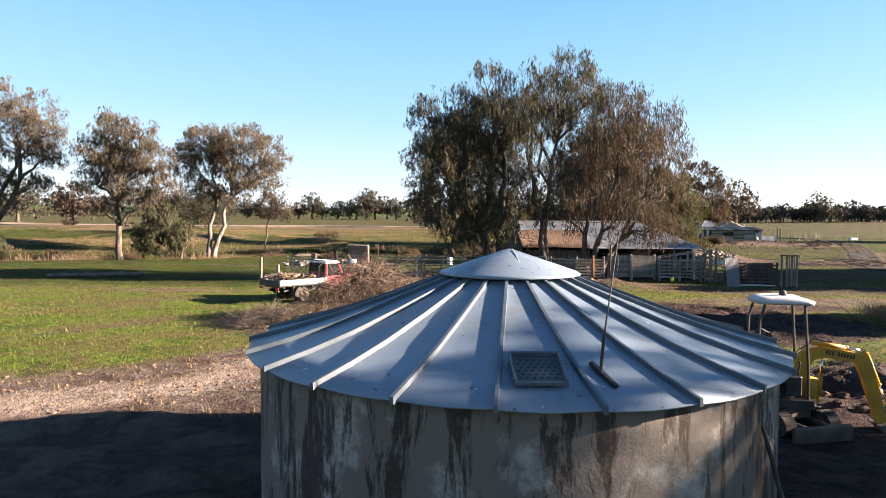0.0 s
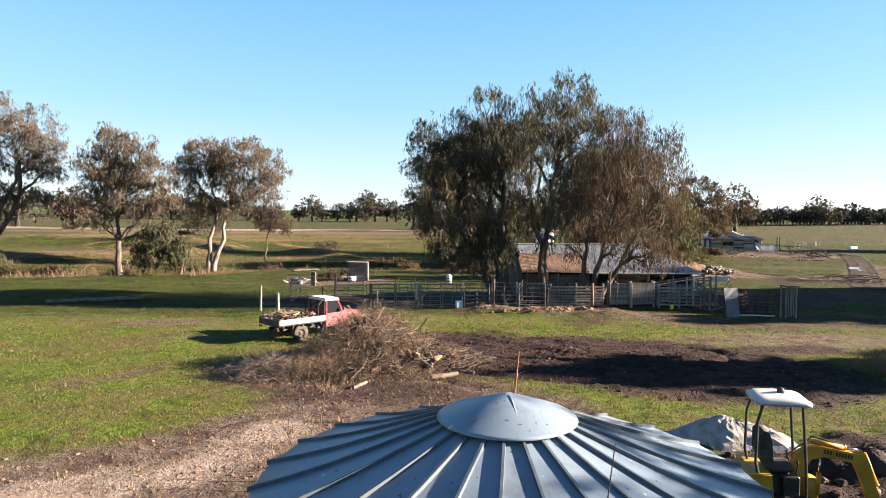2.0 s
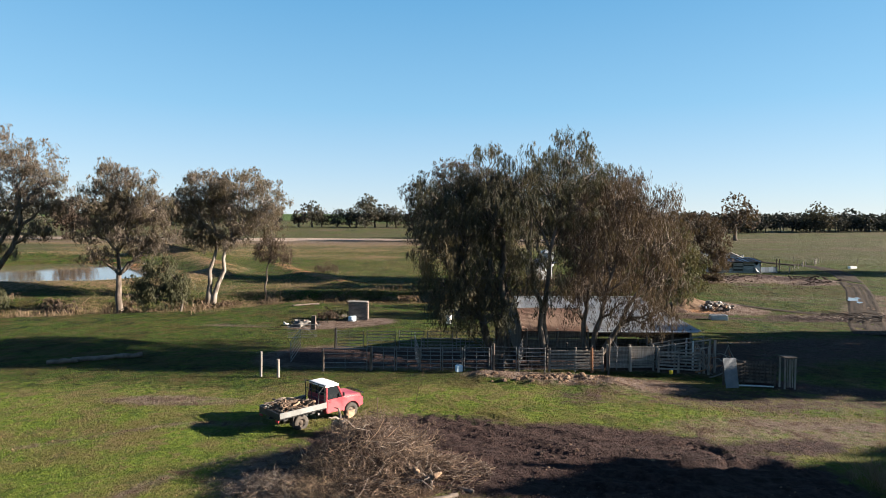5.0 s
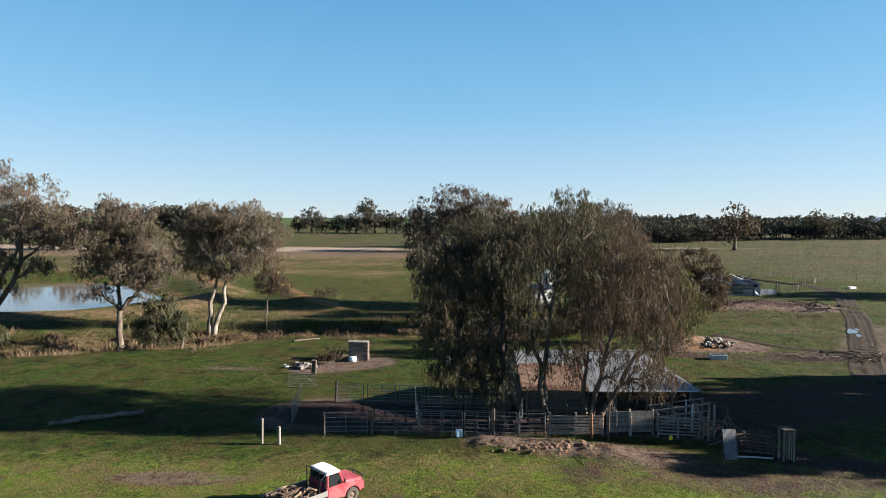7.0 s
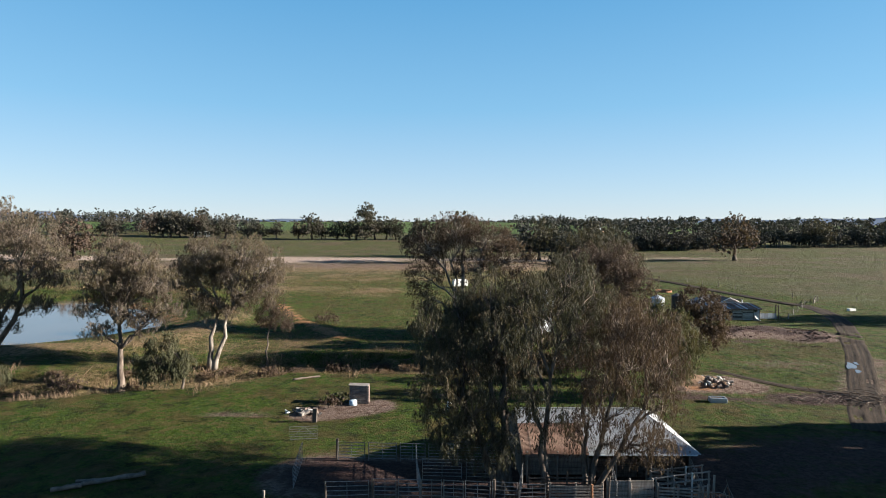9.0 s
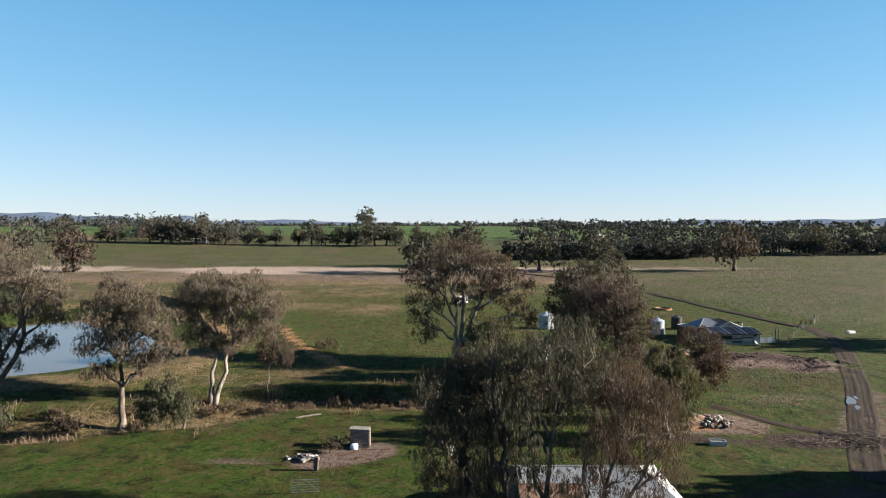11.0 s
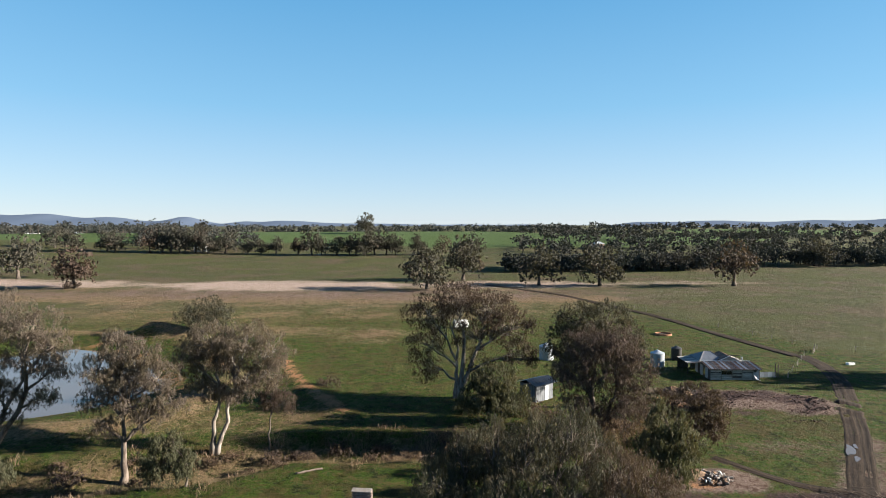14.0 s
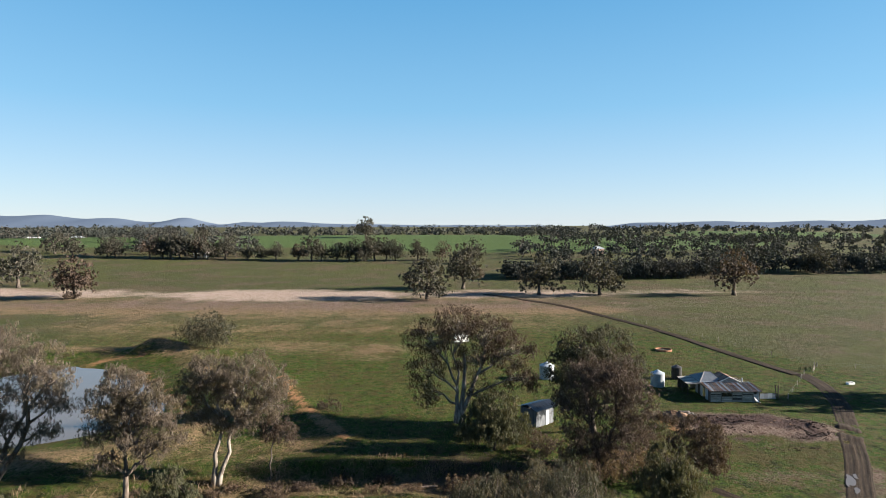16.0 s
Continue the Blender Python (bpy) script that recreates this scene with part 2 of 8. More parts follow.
LEAF_CREEK = leaf_material("grey_brown_gum_leaves", (0.078, 0.066, 0.053), (0.175, 0.143, 0.108), (0.14, 0.12, 0.08), 0.46)
LEAF_GREEN = leaf_material("pepper_tree_leaves", (0.045, 0.05, 0.028), (0.096, 0.097, 0.052), (0.086, 0.076, 0.042), 0.3)
LEAF_FAR = leaf_material("distant_gum_leaves", (0.045, 0.045, 0.034), (0.085, 0.082, 0.058), (0.09, 0.075, 0.055), 0.25, 0.12)
# the woods' leaf tones carry a slight blue for aerial haze
LEAF_WOODS = leaf_material("distant_bush_leaves", (0.03, 0.037, 0.033), (0.056, 0.06, 0.047), (0.06, 0.057, 0.046), 0.12, 0.02)

# ---- mesh helpers ----
class Build:
    """Collects vertices and faces for one mesh."""

    def __init__(self):
        self.v, self.f, self.n = [], [], 0

    def add(self, verts, faces):
        self.v.append(np.asarray(verts, float).reshape(-1, 3))
        self.f.extend([tuple(i + self.n for i in fc) for fc in faces])
        self.n += len(self.v[-1])
        return self

    def box(self, c, s, rz=0.0, rx=0.0, ry=0.0, ch=0.0):
        """A box of size s round c with chamfered edges."""
        s = np.array(s) / 2
        ch = min(ch, 0.45 * 2 * min(s))
        rot = np.array(Euler((radians(rx), radians(ry), radians(rz))).to_matrix())
        if ch <= 0:
            v = [(x, y, z) for z in (-s[2], s[2]) for y in (-s[1], s[1]) for x in (-s[0], s[0])]
            f = [(0, 2, 3, 1), (4, 5, 7, 6), (0, 1, 5, 4), (2, 6, 7, 3), (0, 4, 6, 2), (1, 3, 7, 5)]
            return self.add(np.array(v) @ rot.T + np.array(c), f)
        v, idx = [], {}
        for sx in (-1, 1):
            for sy in (-1, 1):
                for sz in (-1, 1):
                    for ax in range(3):
                        p = np.array((sx, sy, sz)) * (s - ch)
                        p[ax] = (sx, sy, sz)[ax] * s[ax]
                        idx[sx, sy, sz, ax] = len(v)
                        v.append(p)
        f = []
        for ax in range(3):
            o1, o2 = [a for a in range(3) if a != ax]
            for sg in (-1, 1):
                q = []
                for a, b in ((-1, -1), (1, -1), (1, 1), (-1, 1)):
                    k = [0, 0, 0]
                    k[ax], k[o1], k[o2] = sg, a, b
                    q.append(idx[(*k, ax)])
                f.append(tuple(q))
            for a in (-1, 1):
                for b in (-1, 1):
                    k0, k1 = [0, 0, 0], [0, 0, 0]
                    k0[ax], k1[ax] = -1, 1
                    k0[o1] = k1[o1] = a
                    k0[o2] = k1[o2] = b
                    f.append((idx[(*k0, o1)], idx[(*k1, o1)], idx[(*k1, o2)], idx[(*k0, o2)]))
        for sx in (-1, 1):
            for sy in (-1, 1):
                for sz in (-1, 1):
                    f.append(tuple(idx[sx, sy, sz, a] for a in range(3)))
        return self.add(np.array(v) @ rot.T + np.array(c), f)

    def tube(self, pts, radii, n=6, cap=True):
        """A tapered tube along points."""
        pts = np.asarray(pts, float)
        radii = np.broadcast_to(np.asarray(radii, float), len(pts))
        d = np.gradient(pts, axis=0)
        d /= np.linalg.norm(d, axis=1)[:, None] + 1e-9
        ref = np.array((0.0, 0, 1)) if abs(d[0][2]) < 0.9 else np.array((1.0, 0, 0))
        a = np.cross(d, ref)
        a /= np.linalg.norm(a, axis=1)[:, None] + 1e-9
        b = np.cross(d, a)
        ang = np.linspace(0, 2 * np.pi, n, endpoint=False)
        ring = pts[:, None] + radii[:, None, None] * (a[:, None] * np.cos(ang)[None, :, None] + b[:, None] * np.sin(ang)[None, :, None])
        m = len(pts)
        f = [(i * n + j, i * n + (j + 1) % n, (i + 1) * n + (j + 1) % n, (i + 1) * n + j) for i in range(m - 1) for j in range(n)]
        if cap:
            f += [tuple(range(n)), tuple(range((m - 1) * n, m * n))]
        return self.add(ring.reshape(-1, 3), f)

    def lathe(self, profile, n=24, c=(0, 0, 0), axis="z"):
        """Turns (radius, height) pairs round an axis."""
        ang = np.linspace(0, 2 * np.pi, n, endpoint=False)
        v = np.array([(r * np.cos(a), r * np.sin(a), h) for r, h in profile for a in ang])
        if axis == "x":
            v = v[:, [2, 0, 1]]
        elif axis == "y":
            v = v[:, [0, 2, 1]]
        m = len(profile)
        f = [(i * n + j, i * n + (j + 1) % n, (i + 1) * n + (j + 1) % n, (i + 1) * n + j) for i in range(m - 1) for j in range(n)]
        return self.add(v + np.array(c), f)

    def prism(self, outline, h0, h1, axis="z"):
        """A plate with the given outline between two heights along an axis."""
        n = len(outline)
        v = [(x, y, h) for h in (h0, h1) for x, y in outline]
        v = np.array(v, float)
        if axis == "x":
            v = v[:, [2, 0, 1]]
        elif axis == "y":
            v = v[:, [0, 2, 1]]
        f = [tuple(range(n)), tuple(range(n, 2 * n))] + [(i, (i + 1) % n, n + (i + 1) % n, n + i) for i in range(n)]
        return self.add(v, f)

    def mesh(self, name, mat, smooth=False):
        me = bpy.data.meshes.new(name)
        v = np.concatenate(self.v) if self.v else np.zeros((0, 3))
        me.from_pydata(v.tolist(), [], self.f)
        bm = bmesh.new()
        bm.from_mesh(me)
        bmesh.ops.recalc_face_normals(bm, faces=bm.faces)
        bm.to_mesh(me)
        bm.free()
        me.materials.append(mat)
        if smooth:
            me.polygons.foreach_set("use_smooth", [True] * len(me.polygons))
        return me


def part(name, b, mat, parent=None, label="", smooth=False):
    ob = new(name, b.mesh(name, mat, smooth))
    ob.parent = parent
    if label:
        ob["label"] = label
    return ob


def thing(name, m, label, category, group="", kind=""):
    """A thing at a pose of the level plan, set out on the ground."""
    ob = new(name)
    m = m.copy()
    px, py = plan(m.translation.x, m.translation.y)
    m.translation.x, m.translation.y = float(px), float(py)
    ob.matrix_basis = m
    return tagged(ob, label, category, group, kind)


def quads_mesh(name, P, mat):
    """One mesh of separate quads; P has the shape (n, 4, 3)."""
    n = len(P)
    me = bpy.data.meshes.new(name)
    me.vertices.add(4 * n)
    me.vertices.foreach_set("co", np.asarray(P, np.float32).ravel())
    me.loops.add(4 * n)
    me.loops.foreach_set("vertex_index", np.arange(4 * n, dtype=np.int32))
    me.polygons.add(n)
    me.polygons.foreach_set("loop_start", np.arange(0, 4 * n, 4, dtype=np.int32))
    me.polygons.foreach_set("loop_total", np.full(n, 4, dtype=np.int32))
    me.materials.append(mat)
    me.update()
    return me


# ---- the lie of the land ----
def line_dist(x, y, pts):
    """Distance to a polyline, and how far along it (0 to 1)."""
    best, along = np.full(np.shape(x), 1e9), np.zeros(np.shape(x))
    n = len(pts) - 1
    for i in range(n):
        (x0, y0), (x1, y1) = pts[i], pts[i + 1]
        dx, dy = x1 - x0, y1 - y0
        t = np.clip(((x - x0) * dx + (y - y0) * dy) / (dx * dx + dy * dy), 0, 1)
        d = np.hypot(x - x0 - t * dx, y - y0 - t * dy)
        along = np.where(d < best, (i + t) / n, along)
        best = np.minimum(best, d)
    return best, along


def sstep(v, a, b):
    t = np.clip((v - a) / (b - a), 0, 1)
    return t * t * (3 - 2 * t)


def wav(x, y, s, seed=0):
    """Cheap smooth noise from a few sines, about -1 to 1."""
    r = np.random.RandomState(seed)
    out = 0
    for k in range(6):
        a, ph, w = r.uniform(0, 6.28), r.uniform(0, 6.28), s * r.uniform(0.6, 1.8)
        out = out + np.sin((x * np.cos(a) + y * np.sin(a)) * w + ph)
    return out / 3.4


CREEK = [(-130, 62), (-80, 71), (-52, 77), (-40, 82), (-25, 85), (-8, 86), (6, 84), (18, 82)]
DAM_BANK = [(-125, 128), (-108, 104), (-90, 95), (-70, 92), (-55, 96), (-45, 105), (-43, 124), (-60, 152), (-72, 168), (-88, 176), (-112, 172), (-128, 150), (-125, 128)]
DAM_SPUR = [(-38.4, 144), (-32.7, 130), (-26.4, 117), (-21.2, 109.6), (-17.5, 104)]
MUD_AREA = [(-2, 27.5), (3, 26), (8, 23.5), (12, 22.5)]
MUD_RUTS = [[(0.5, 31.0), (3, 28.5), (6, 26.6), (10.5, 25.6)], [(-0.5, 24.2), (2.4, 21.6), (6.2, 21.0), (11.6, 21.6)], [(1.0, 27.6), (4.5, 24.6), (9, 23.4), (15, 23.2)]]
TRACK = [(42, 59), (45.9, 65), (52.8, 76.1), (57.2, 82.9), (60.3, 87.2), (63.8, 93.2), (70.6, 104.7), (77.6, 117.2), (81.9, 125.6), (85.0, 134), (86.6, 142), (86.6, 148)]
SIDE_TRACK = [(37.0, 86.5), (40.0, 82.8), (42.3, 79.0), (44.2, 76.2), (47.0, 74.5), (50.5, 73.8), (53.5, 75)]
FARM_TRACK = [(20, 300), (50, 262), (62, 232), (71.7, 208), (77.6, 181), (82.2, 160), (86, 144)]


def dam_inside(x, y):
    ca, sa = np.cos(0.35), np.sin(0.35)
    u, v = (x + 83) * ca + (y - 133) * sa, -(x + 83) * sa + (y - 133) * ca
    return np.hypot(u / 32, v / 36)


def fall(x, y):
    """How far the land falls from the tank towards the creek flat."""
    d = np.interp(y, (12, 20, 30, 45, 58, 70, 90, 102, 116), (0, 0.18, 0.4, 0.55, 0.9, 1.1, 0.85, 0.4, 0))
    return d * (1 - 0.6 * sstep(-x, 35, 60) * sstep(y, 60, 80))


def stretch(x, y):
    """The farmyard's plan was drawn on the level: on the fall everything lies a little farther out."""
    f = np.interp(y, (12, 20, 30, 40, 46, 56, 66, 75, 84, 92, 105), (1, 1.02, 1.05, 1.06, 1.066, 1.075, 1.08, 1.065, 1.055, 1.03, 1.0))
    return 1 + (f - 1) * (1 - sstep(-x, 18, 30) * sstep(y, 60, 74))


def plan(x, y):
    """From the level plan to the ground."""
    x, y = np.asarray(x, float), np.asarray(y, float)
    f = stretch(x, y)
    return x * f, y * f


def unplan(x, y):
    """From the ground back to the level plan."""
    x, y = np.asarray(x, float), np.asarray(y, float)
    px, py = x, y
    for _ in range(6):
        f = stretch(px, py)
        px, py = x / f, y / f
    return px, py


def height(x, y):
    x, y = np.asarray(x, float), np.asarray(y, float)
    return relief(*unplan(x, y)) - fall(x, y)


def relief(x, y):
    r = np.hypot(x, y)
    z = 2 * sstep(r, 150, 320) + 3 * sstep(r, 320, 500)
    z = z + 16 * np.exp(-((r - 800) / 190) ** 2) * (1 - 0.6 * sstep(x, 50, 300)) + 7 * sstep(r, 900, 1500) + 8 * np.exp(-((x - 520) / 380) ** 2 - ((y - 1250) / 260) ** 2)
    z = z + 0.06 * wav(x, y, 0.5, 1) + 0.1 * wav(x, y, 0.11, 2)
    d, a = line_dist(x, y, CREEK)
    z = z - 1.9 * (1 - sstep(d + 1.3 * wav(x, y, 0.35, 5), 2.0, 7.5)) * (1 - sstep(a, 0.88, 1.0))
    d, a = line_dist(x, y, DAM_BANK)
    z = z + 1.5 * np.exp(-((d + 0.8 * wav(x, y, 0.3, 6)) / 4.0) ** 2) * (0.85 + 0.4 * wav(x, y, 0.12, 7))
    d, a = line_dist(x, y, DAM_SPUR)
    z = z + 0.8 * np.exp(-(d / 3.0) ** 2)
    z = z + 2.6 * np.exp(-(line_dist(x, y, [(-84, 173), (-62, 169)])[0] / 3.2) ** 2)
    shore = np.maximum(0.789 * (x + 49) + 0.615 * (y - 114), 0.574 * (x + 72) + 0.82 * (y - 143.5)) + 1.2 * wav(x, y, 0.12, 20)
    z = z - 2.2 * (1 - sstep(dam_inside(x, y), 0.72, 1.02)) * (1 - sstep(shore, -2.5, 3.0))
    d, a = line_dist(x, y, MUD_AREA)
    m = 1 - sstep(d, 3.0, 8.0)
    z = z + m * (0.035 * wav(x * 0.5, y * 1.6, 2.6, 8) + 0.05 * wav(x * 0.45, y * 1.5, 1.2, 9) + 0.04 * wav(x, y, 6.0, 10))
    for line in MUD_RUTS:
        d, a = line_dist(x + 0.25 * wav(x, y, 0.7, 18), y + 0.25 * wav(x, y, 0.6, 19), line)
        for off in (0.0, 1.5):
            q = np.abs(d - off)
            z = z + (-0.1 * np.exp(-(q / 0.2) ** 2) + 0.07 * np.exp(-((q - 0.42) / 0.17) ** 2)) * (0.8 + 0.5 * wav(x, y, 2.2, 17))
    # a spoil heap along the yards, and lumps by the digger
    d, a = line_dist(x, y, [(3.0, 39.2), (6.8, 38.2), (10.2, 37.4)])
    z = z + 0.34 * np.exp(-(d / 1.7) ** 2) * (1 + 0.35 * wav(x, y, 2.4, 11) + 0.3 * wav(x, y, 5.5, 16))
    d, a = line_dist(x, y, [(9, 13.5), (11, 15), (13.5, 15.5)])
    z = z + 0.18 * np.exp(-(d / 1.4) ** 2) * (1 + 0.9 * wav(x, y, 3.4, 12))
    d = np.hypot(x - 7.6, y - 11.6)
    z = z - 0.3 * (1 - sstep(d, 1.2, 3.0))
    # rough ground before the old house, earth bank behind the woolshed
    d, a = line_dist(x, y, [(48, 112), (60, 112), (66, 108)])
    z = z + 0.5 * np.exp(-(d / 6) ** 2) * (1 + 0.9 * wav(x, y, 1.2, 13))
    d, a = line_dist(x, y, [(28, 73), (34, 74)])
    z = z + 0.9 * np.exp(-(d / 2.4) ** 2) * (1 + 0.3 * wav(x, y, 1.5, 14))
    return z


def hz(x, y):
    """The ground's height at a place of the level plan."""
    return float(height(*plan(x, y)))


def spread(core, step, far, grow=1.07):
    """Grid lines: even steps over the core, wider and wider steps out to far."""
    lo, hi = core
    mid = list(np.arange(lo, hi + step, step))
    up, s = [mid[-1]], step
    while up[-1] < far[1]:
        s *= grow
        up.append(up[-1] + s)
    dn, s = [mid[0]], step
    while dn[-1] > far[0]:
        s *= grow
        dn.append(dn[-1] - s)
    return np.array(dn[:0:-1] + mid + up[1:])


def zones(x, y):
    """Where the ground is bare, muddy or painted mud-dark for shade, straw-dry, far pasture, crop, pale and orange: 0
    to 1 each.
    """

    def near(pts, w, soft):
        d, a = line_dist(x, y, pts)
        return 1 - sstep(d, w - soft, w + soft)

    def blob(cx, cy, rx, ry, soft=0.5):
        return 1 - sstep(np.hypot((x - cx) / rx, (y - cy) / ry), 1 - soft, 1 + soft)

    def top(*a):
        return np.maximum.reduce(a)

    bare = top(
        near([(-16, 8), (-6, 13.5), (-3.5, 17), (-1, 19)], 2.6, 2.0), blob(0, 8, 11, 6), near([(-12, 5), (0, 13)], 2.5, 2.5),
        0.85 * near([(-6.5, 24), (-2, 20), (2, 18)], 3.0, 2.5),
        0.9 * near([(3, 40), (7, 38.5), (11, 37.5), (14, 36.5)], 1.6, 1.3), 0.5 * near([(10, 34), (17, 33.5), (24, 34), (34, 38)], 1.6, 2.2), 0.66 * near([(16, 30), (24, 29), (30, 31)], 1.6, 2.0), 0.62 * blob(13, 21, 4, 2.4),
        0.62 * near([(-19, 27), (-13, 30), (-9, 30)], 0.5, 0.9), 0.6 * near([(-15, 17), (-11, 24), (-8, 27)], 0.6, 0.9),
        0.58 * blob(-15, 34, 4.5, 1.2), 0.9 * near([(-13.4, 61.4), (-10, 62.6), (-7, 64)], 2.4, 1.4), 0.6 * blob(-21, 61, 5, 1.0),
        0.7 * blob(0.5, 68, 2.2, 1.4), near([(29, 72), (36, 72)], 3.0, 2.0),
        1.0 * near([(47, 111), (57, 110.5), (65, 107)], 5.6, 3), 0.72 * near([(47, 97.5), (55, 98), (63, 97.5)], 1.3, 1.2), 0.5 * near([(38, 91), (50, 90), (58, 91)], 1.0, 1.6), 0.46 * blob(48, 84, 12, 5), 0.6 * near([(46, 66), (54, 77), (61, 87)], 3.4, 1.6),
        0.75 * near([(40, 116), (46, 114)], 2.5, 1.5),
        0.95 * near([(-10, 46), (4, 45.5), (18, 44)], 4.0, 2.2), 0.5 * near([(11, 36.5), (18, 34), (26, 33), (34, 36)], 3.0, 2.5), 0.5 * blob(17, 29, 9, 3),
        0.55 * blob(-60, 262, 220, 22, 0.6))
    # mud round the digger, at (8, 90) and right of the yards also paints in shade
    mud = top(near(MUD_AREA, 4.3, 2.2), near([(6, 12), (9, 13), (14, 14)], 2.6, 1.6), 0.85 * near([(5, 9.6), (8, 10.5), (14, 11.5)], 2.2, 1.4), 0.9 * near([(0, 29), (7, 28.5), (11, 27)], 1.6, 1.2),
              0.75 * near([(10, 26.5), (17, 27)], 1.0, 1.0), 0.8 * near([(38, 68), (54, 67)], 2.0, 1.5),
              0.62 * blob(-2, 9, 7, 4), 0.62 * near([(-5, 20.4), (-1, 20.4)], 2.2, 1.8), 0.5 * blob(8, 90, 15, 8), 0.7 * near([(50, 103.5), (57, 105), (64, 103)], 1.2, 1.2), 0.9 * near([(46, 112), (58, 112.5), (66, 109)], 3.0, 1.8), 0.6 * near([(58, 68), (74, 66)], 3, 2), 0.75 * near([(22, 46), (30, 49), (44, 50)], 6, 4), 0.5 * near([(8, 35), (18, 34), (26, 33), (34, 35)], 2.6, 2.2), 0.7 * near([(20, 37.5), (26, 35), (34, 36)], 1.6, 1.4), 0.7 * near([(24, 68), (40, 66), (52, 66)], 1.6, 1.2), 0.8 * near([(-9, 46), (4, 45.0), (18, 44)], 3.6, 2.0))
    d_creek, a_creek = line_dist(x, y, CREEK)
    dry = top(0.42 * near([(-95, 90), (-45, 98), (-15, 101)], 8, 6), 0.56 * (1 - sstep(d_creek, 4, 9)) * (1 - sstep(a_creek, 0.93, 1.0)), 0.6 * near(DAM_BANK, 5, 3),
              0.4 * near([(-120, 215), (-20, 220), (30, 225)], 26, 14), 0.5 * near([(-300, 275), (40, 280)], 18, 12),
              0.5 * near([(-60, 185), (-20, 175)], 14, 14), 0.72 * near([(-300, 247), (60, 249)], 15, 12), 0.5 * near([(-90, 200), (-40, 215), (10, 205)], 8, 8))
    far = sstep(np.hypot(x, y), 190, 260) * 1.0
    far = np.maximum(far, sstep(line_dist(x, y, [(66, 226), (90, 160), (140, 120)])[0] * np.sign(x - 66 - (226 - y) * 0.45), -2, 6) * sstep(y, 118, 130))
    crop = top(blob(60, 900, 420, 320, 0.15), blob(-380, 700, 300, 130, 0.2), 0.0 * x) * sstep(y, 520, 545)
    crop = np.maximum(crop, blob(620, 1150, 190, 160, 0.2))
    pale = top(0.8 * near([(-8.5, 12.2), (-5.5, 13.6), (-4.4, 16.2)], 1.1, 1.0), 0.76 * blob(-78, 297, 72, 24, 0.5), 0.62 * blob(34, 300, 60, 20, 0.5), 0.68 * blob(-205, 300, 75, 20, 0.5), 0.5 * blob(120, 306, 50, 12, 0.5), 0.7 * blob(10, 287, 20, 5))
    orange = top(0.72 * near(DAM_SPUR, 1.5, 1.3), 0.5 * near([(-84, 166), (-96, 172)], 3, 3), 0.7 * near([(-43, 124), (-58, 150)], 2, 2), 0.62 * near([(-50, 118), (-71, 146), (-97, 163)], 2.2, 2.0), 0.6 * near([(39, 110.5), (43, 107.5)], 1.8, 1.5),
                 0.6 * near([(28, 71.5), (31, 71)], 1.6, 1.2), 0.66 * near([(40, 115), (44, 113)], 1.5, 1.2))
    return bare, mud, dry, far, crop, pale, orange


def make_ground():
    xs = spread((-14, 18), 0.24, (-4800, 4800), 1.06)
    ys = spread((11, 45), 0.24, (-3000, 4800), 1.05)
    X, Y = np.meshgrid(xs, ys)
    Z = height(X, Y)
    ny, nx = X.shape
    i = np.arange(ny * nx).reshape(ny, nx)
    F = np.stack([i[:-1, :-1], i[:-1, 1:], i[1:, 1:], i[1:, :-1]], -1).reshape(-1, 4)
    me = bpy.data.meshes.new("ground")
    me.vertices.add(nx * ny)
    me.vertices.foreach_set("co", np.stack([X, Y, Z], -1).astype(np.float32).ravel())
    me.loops.add(F.size)
    me.loops.foreach_set("vertex_index", F.astype(np.int32).ravel())
    me.polygons.add(len(F))
    me.polygons.foreach_set("loop_start", np.arange(0, F.size, 4, dtype=np.int32))
    me.polygons.foreach_set("loop_total", np.full(len(F), 4, dtype=np.int32))
    me.polygons.foreach_set("use_smooth", np.ones(len(F), bool))
    x, y = X.ravel(), Y.ravel()
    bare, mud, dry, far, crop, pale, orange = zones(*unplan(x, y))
    for nm, cols in (("zones", (bare, mud, dry, 1 - sstep(y, 32, 46))), ("fields", (far, crop, pale, orange))):
        at = me.attributes.new(nm, "FLOAT_COLOR", "POINT")
        at.data.foreach_set("color", np.stack(cols, -1).astype(np.float32).ravel())
    me.materials.append(GROUND)
    me.update()
    return tagged(new("ground", me), "green winter paddock with muddy and bare patches", "ground", kind="structure")


make_ground()

WATER = Mat("muddy_water", 0.06, 0, 0.5)
WATER.color(WATER.mix(WATER.noise(0.08, 3, 0.5, WATER.coord()), (0.085, 0.066, 0.05), (0.12, 0.094, 0.07)))
WATER.bump(WATER.noise(3.0, 2, 0.5, WATER.coord((1, 0.4, 1))), 0.04, 0.02)


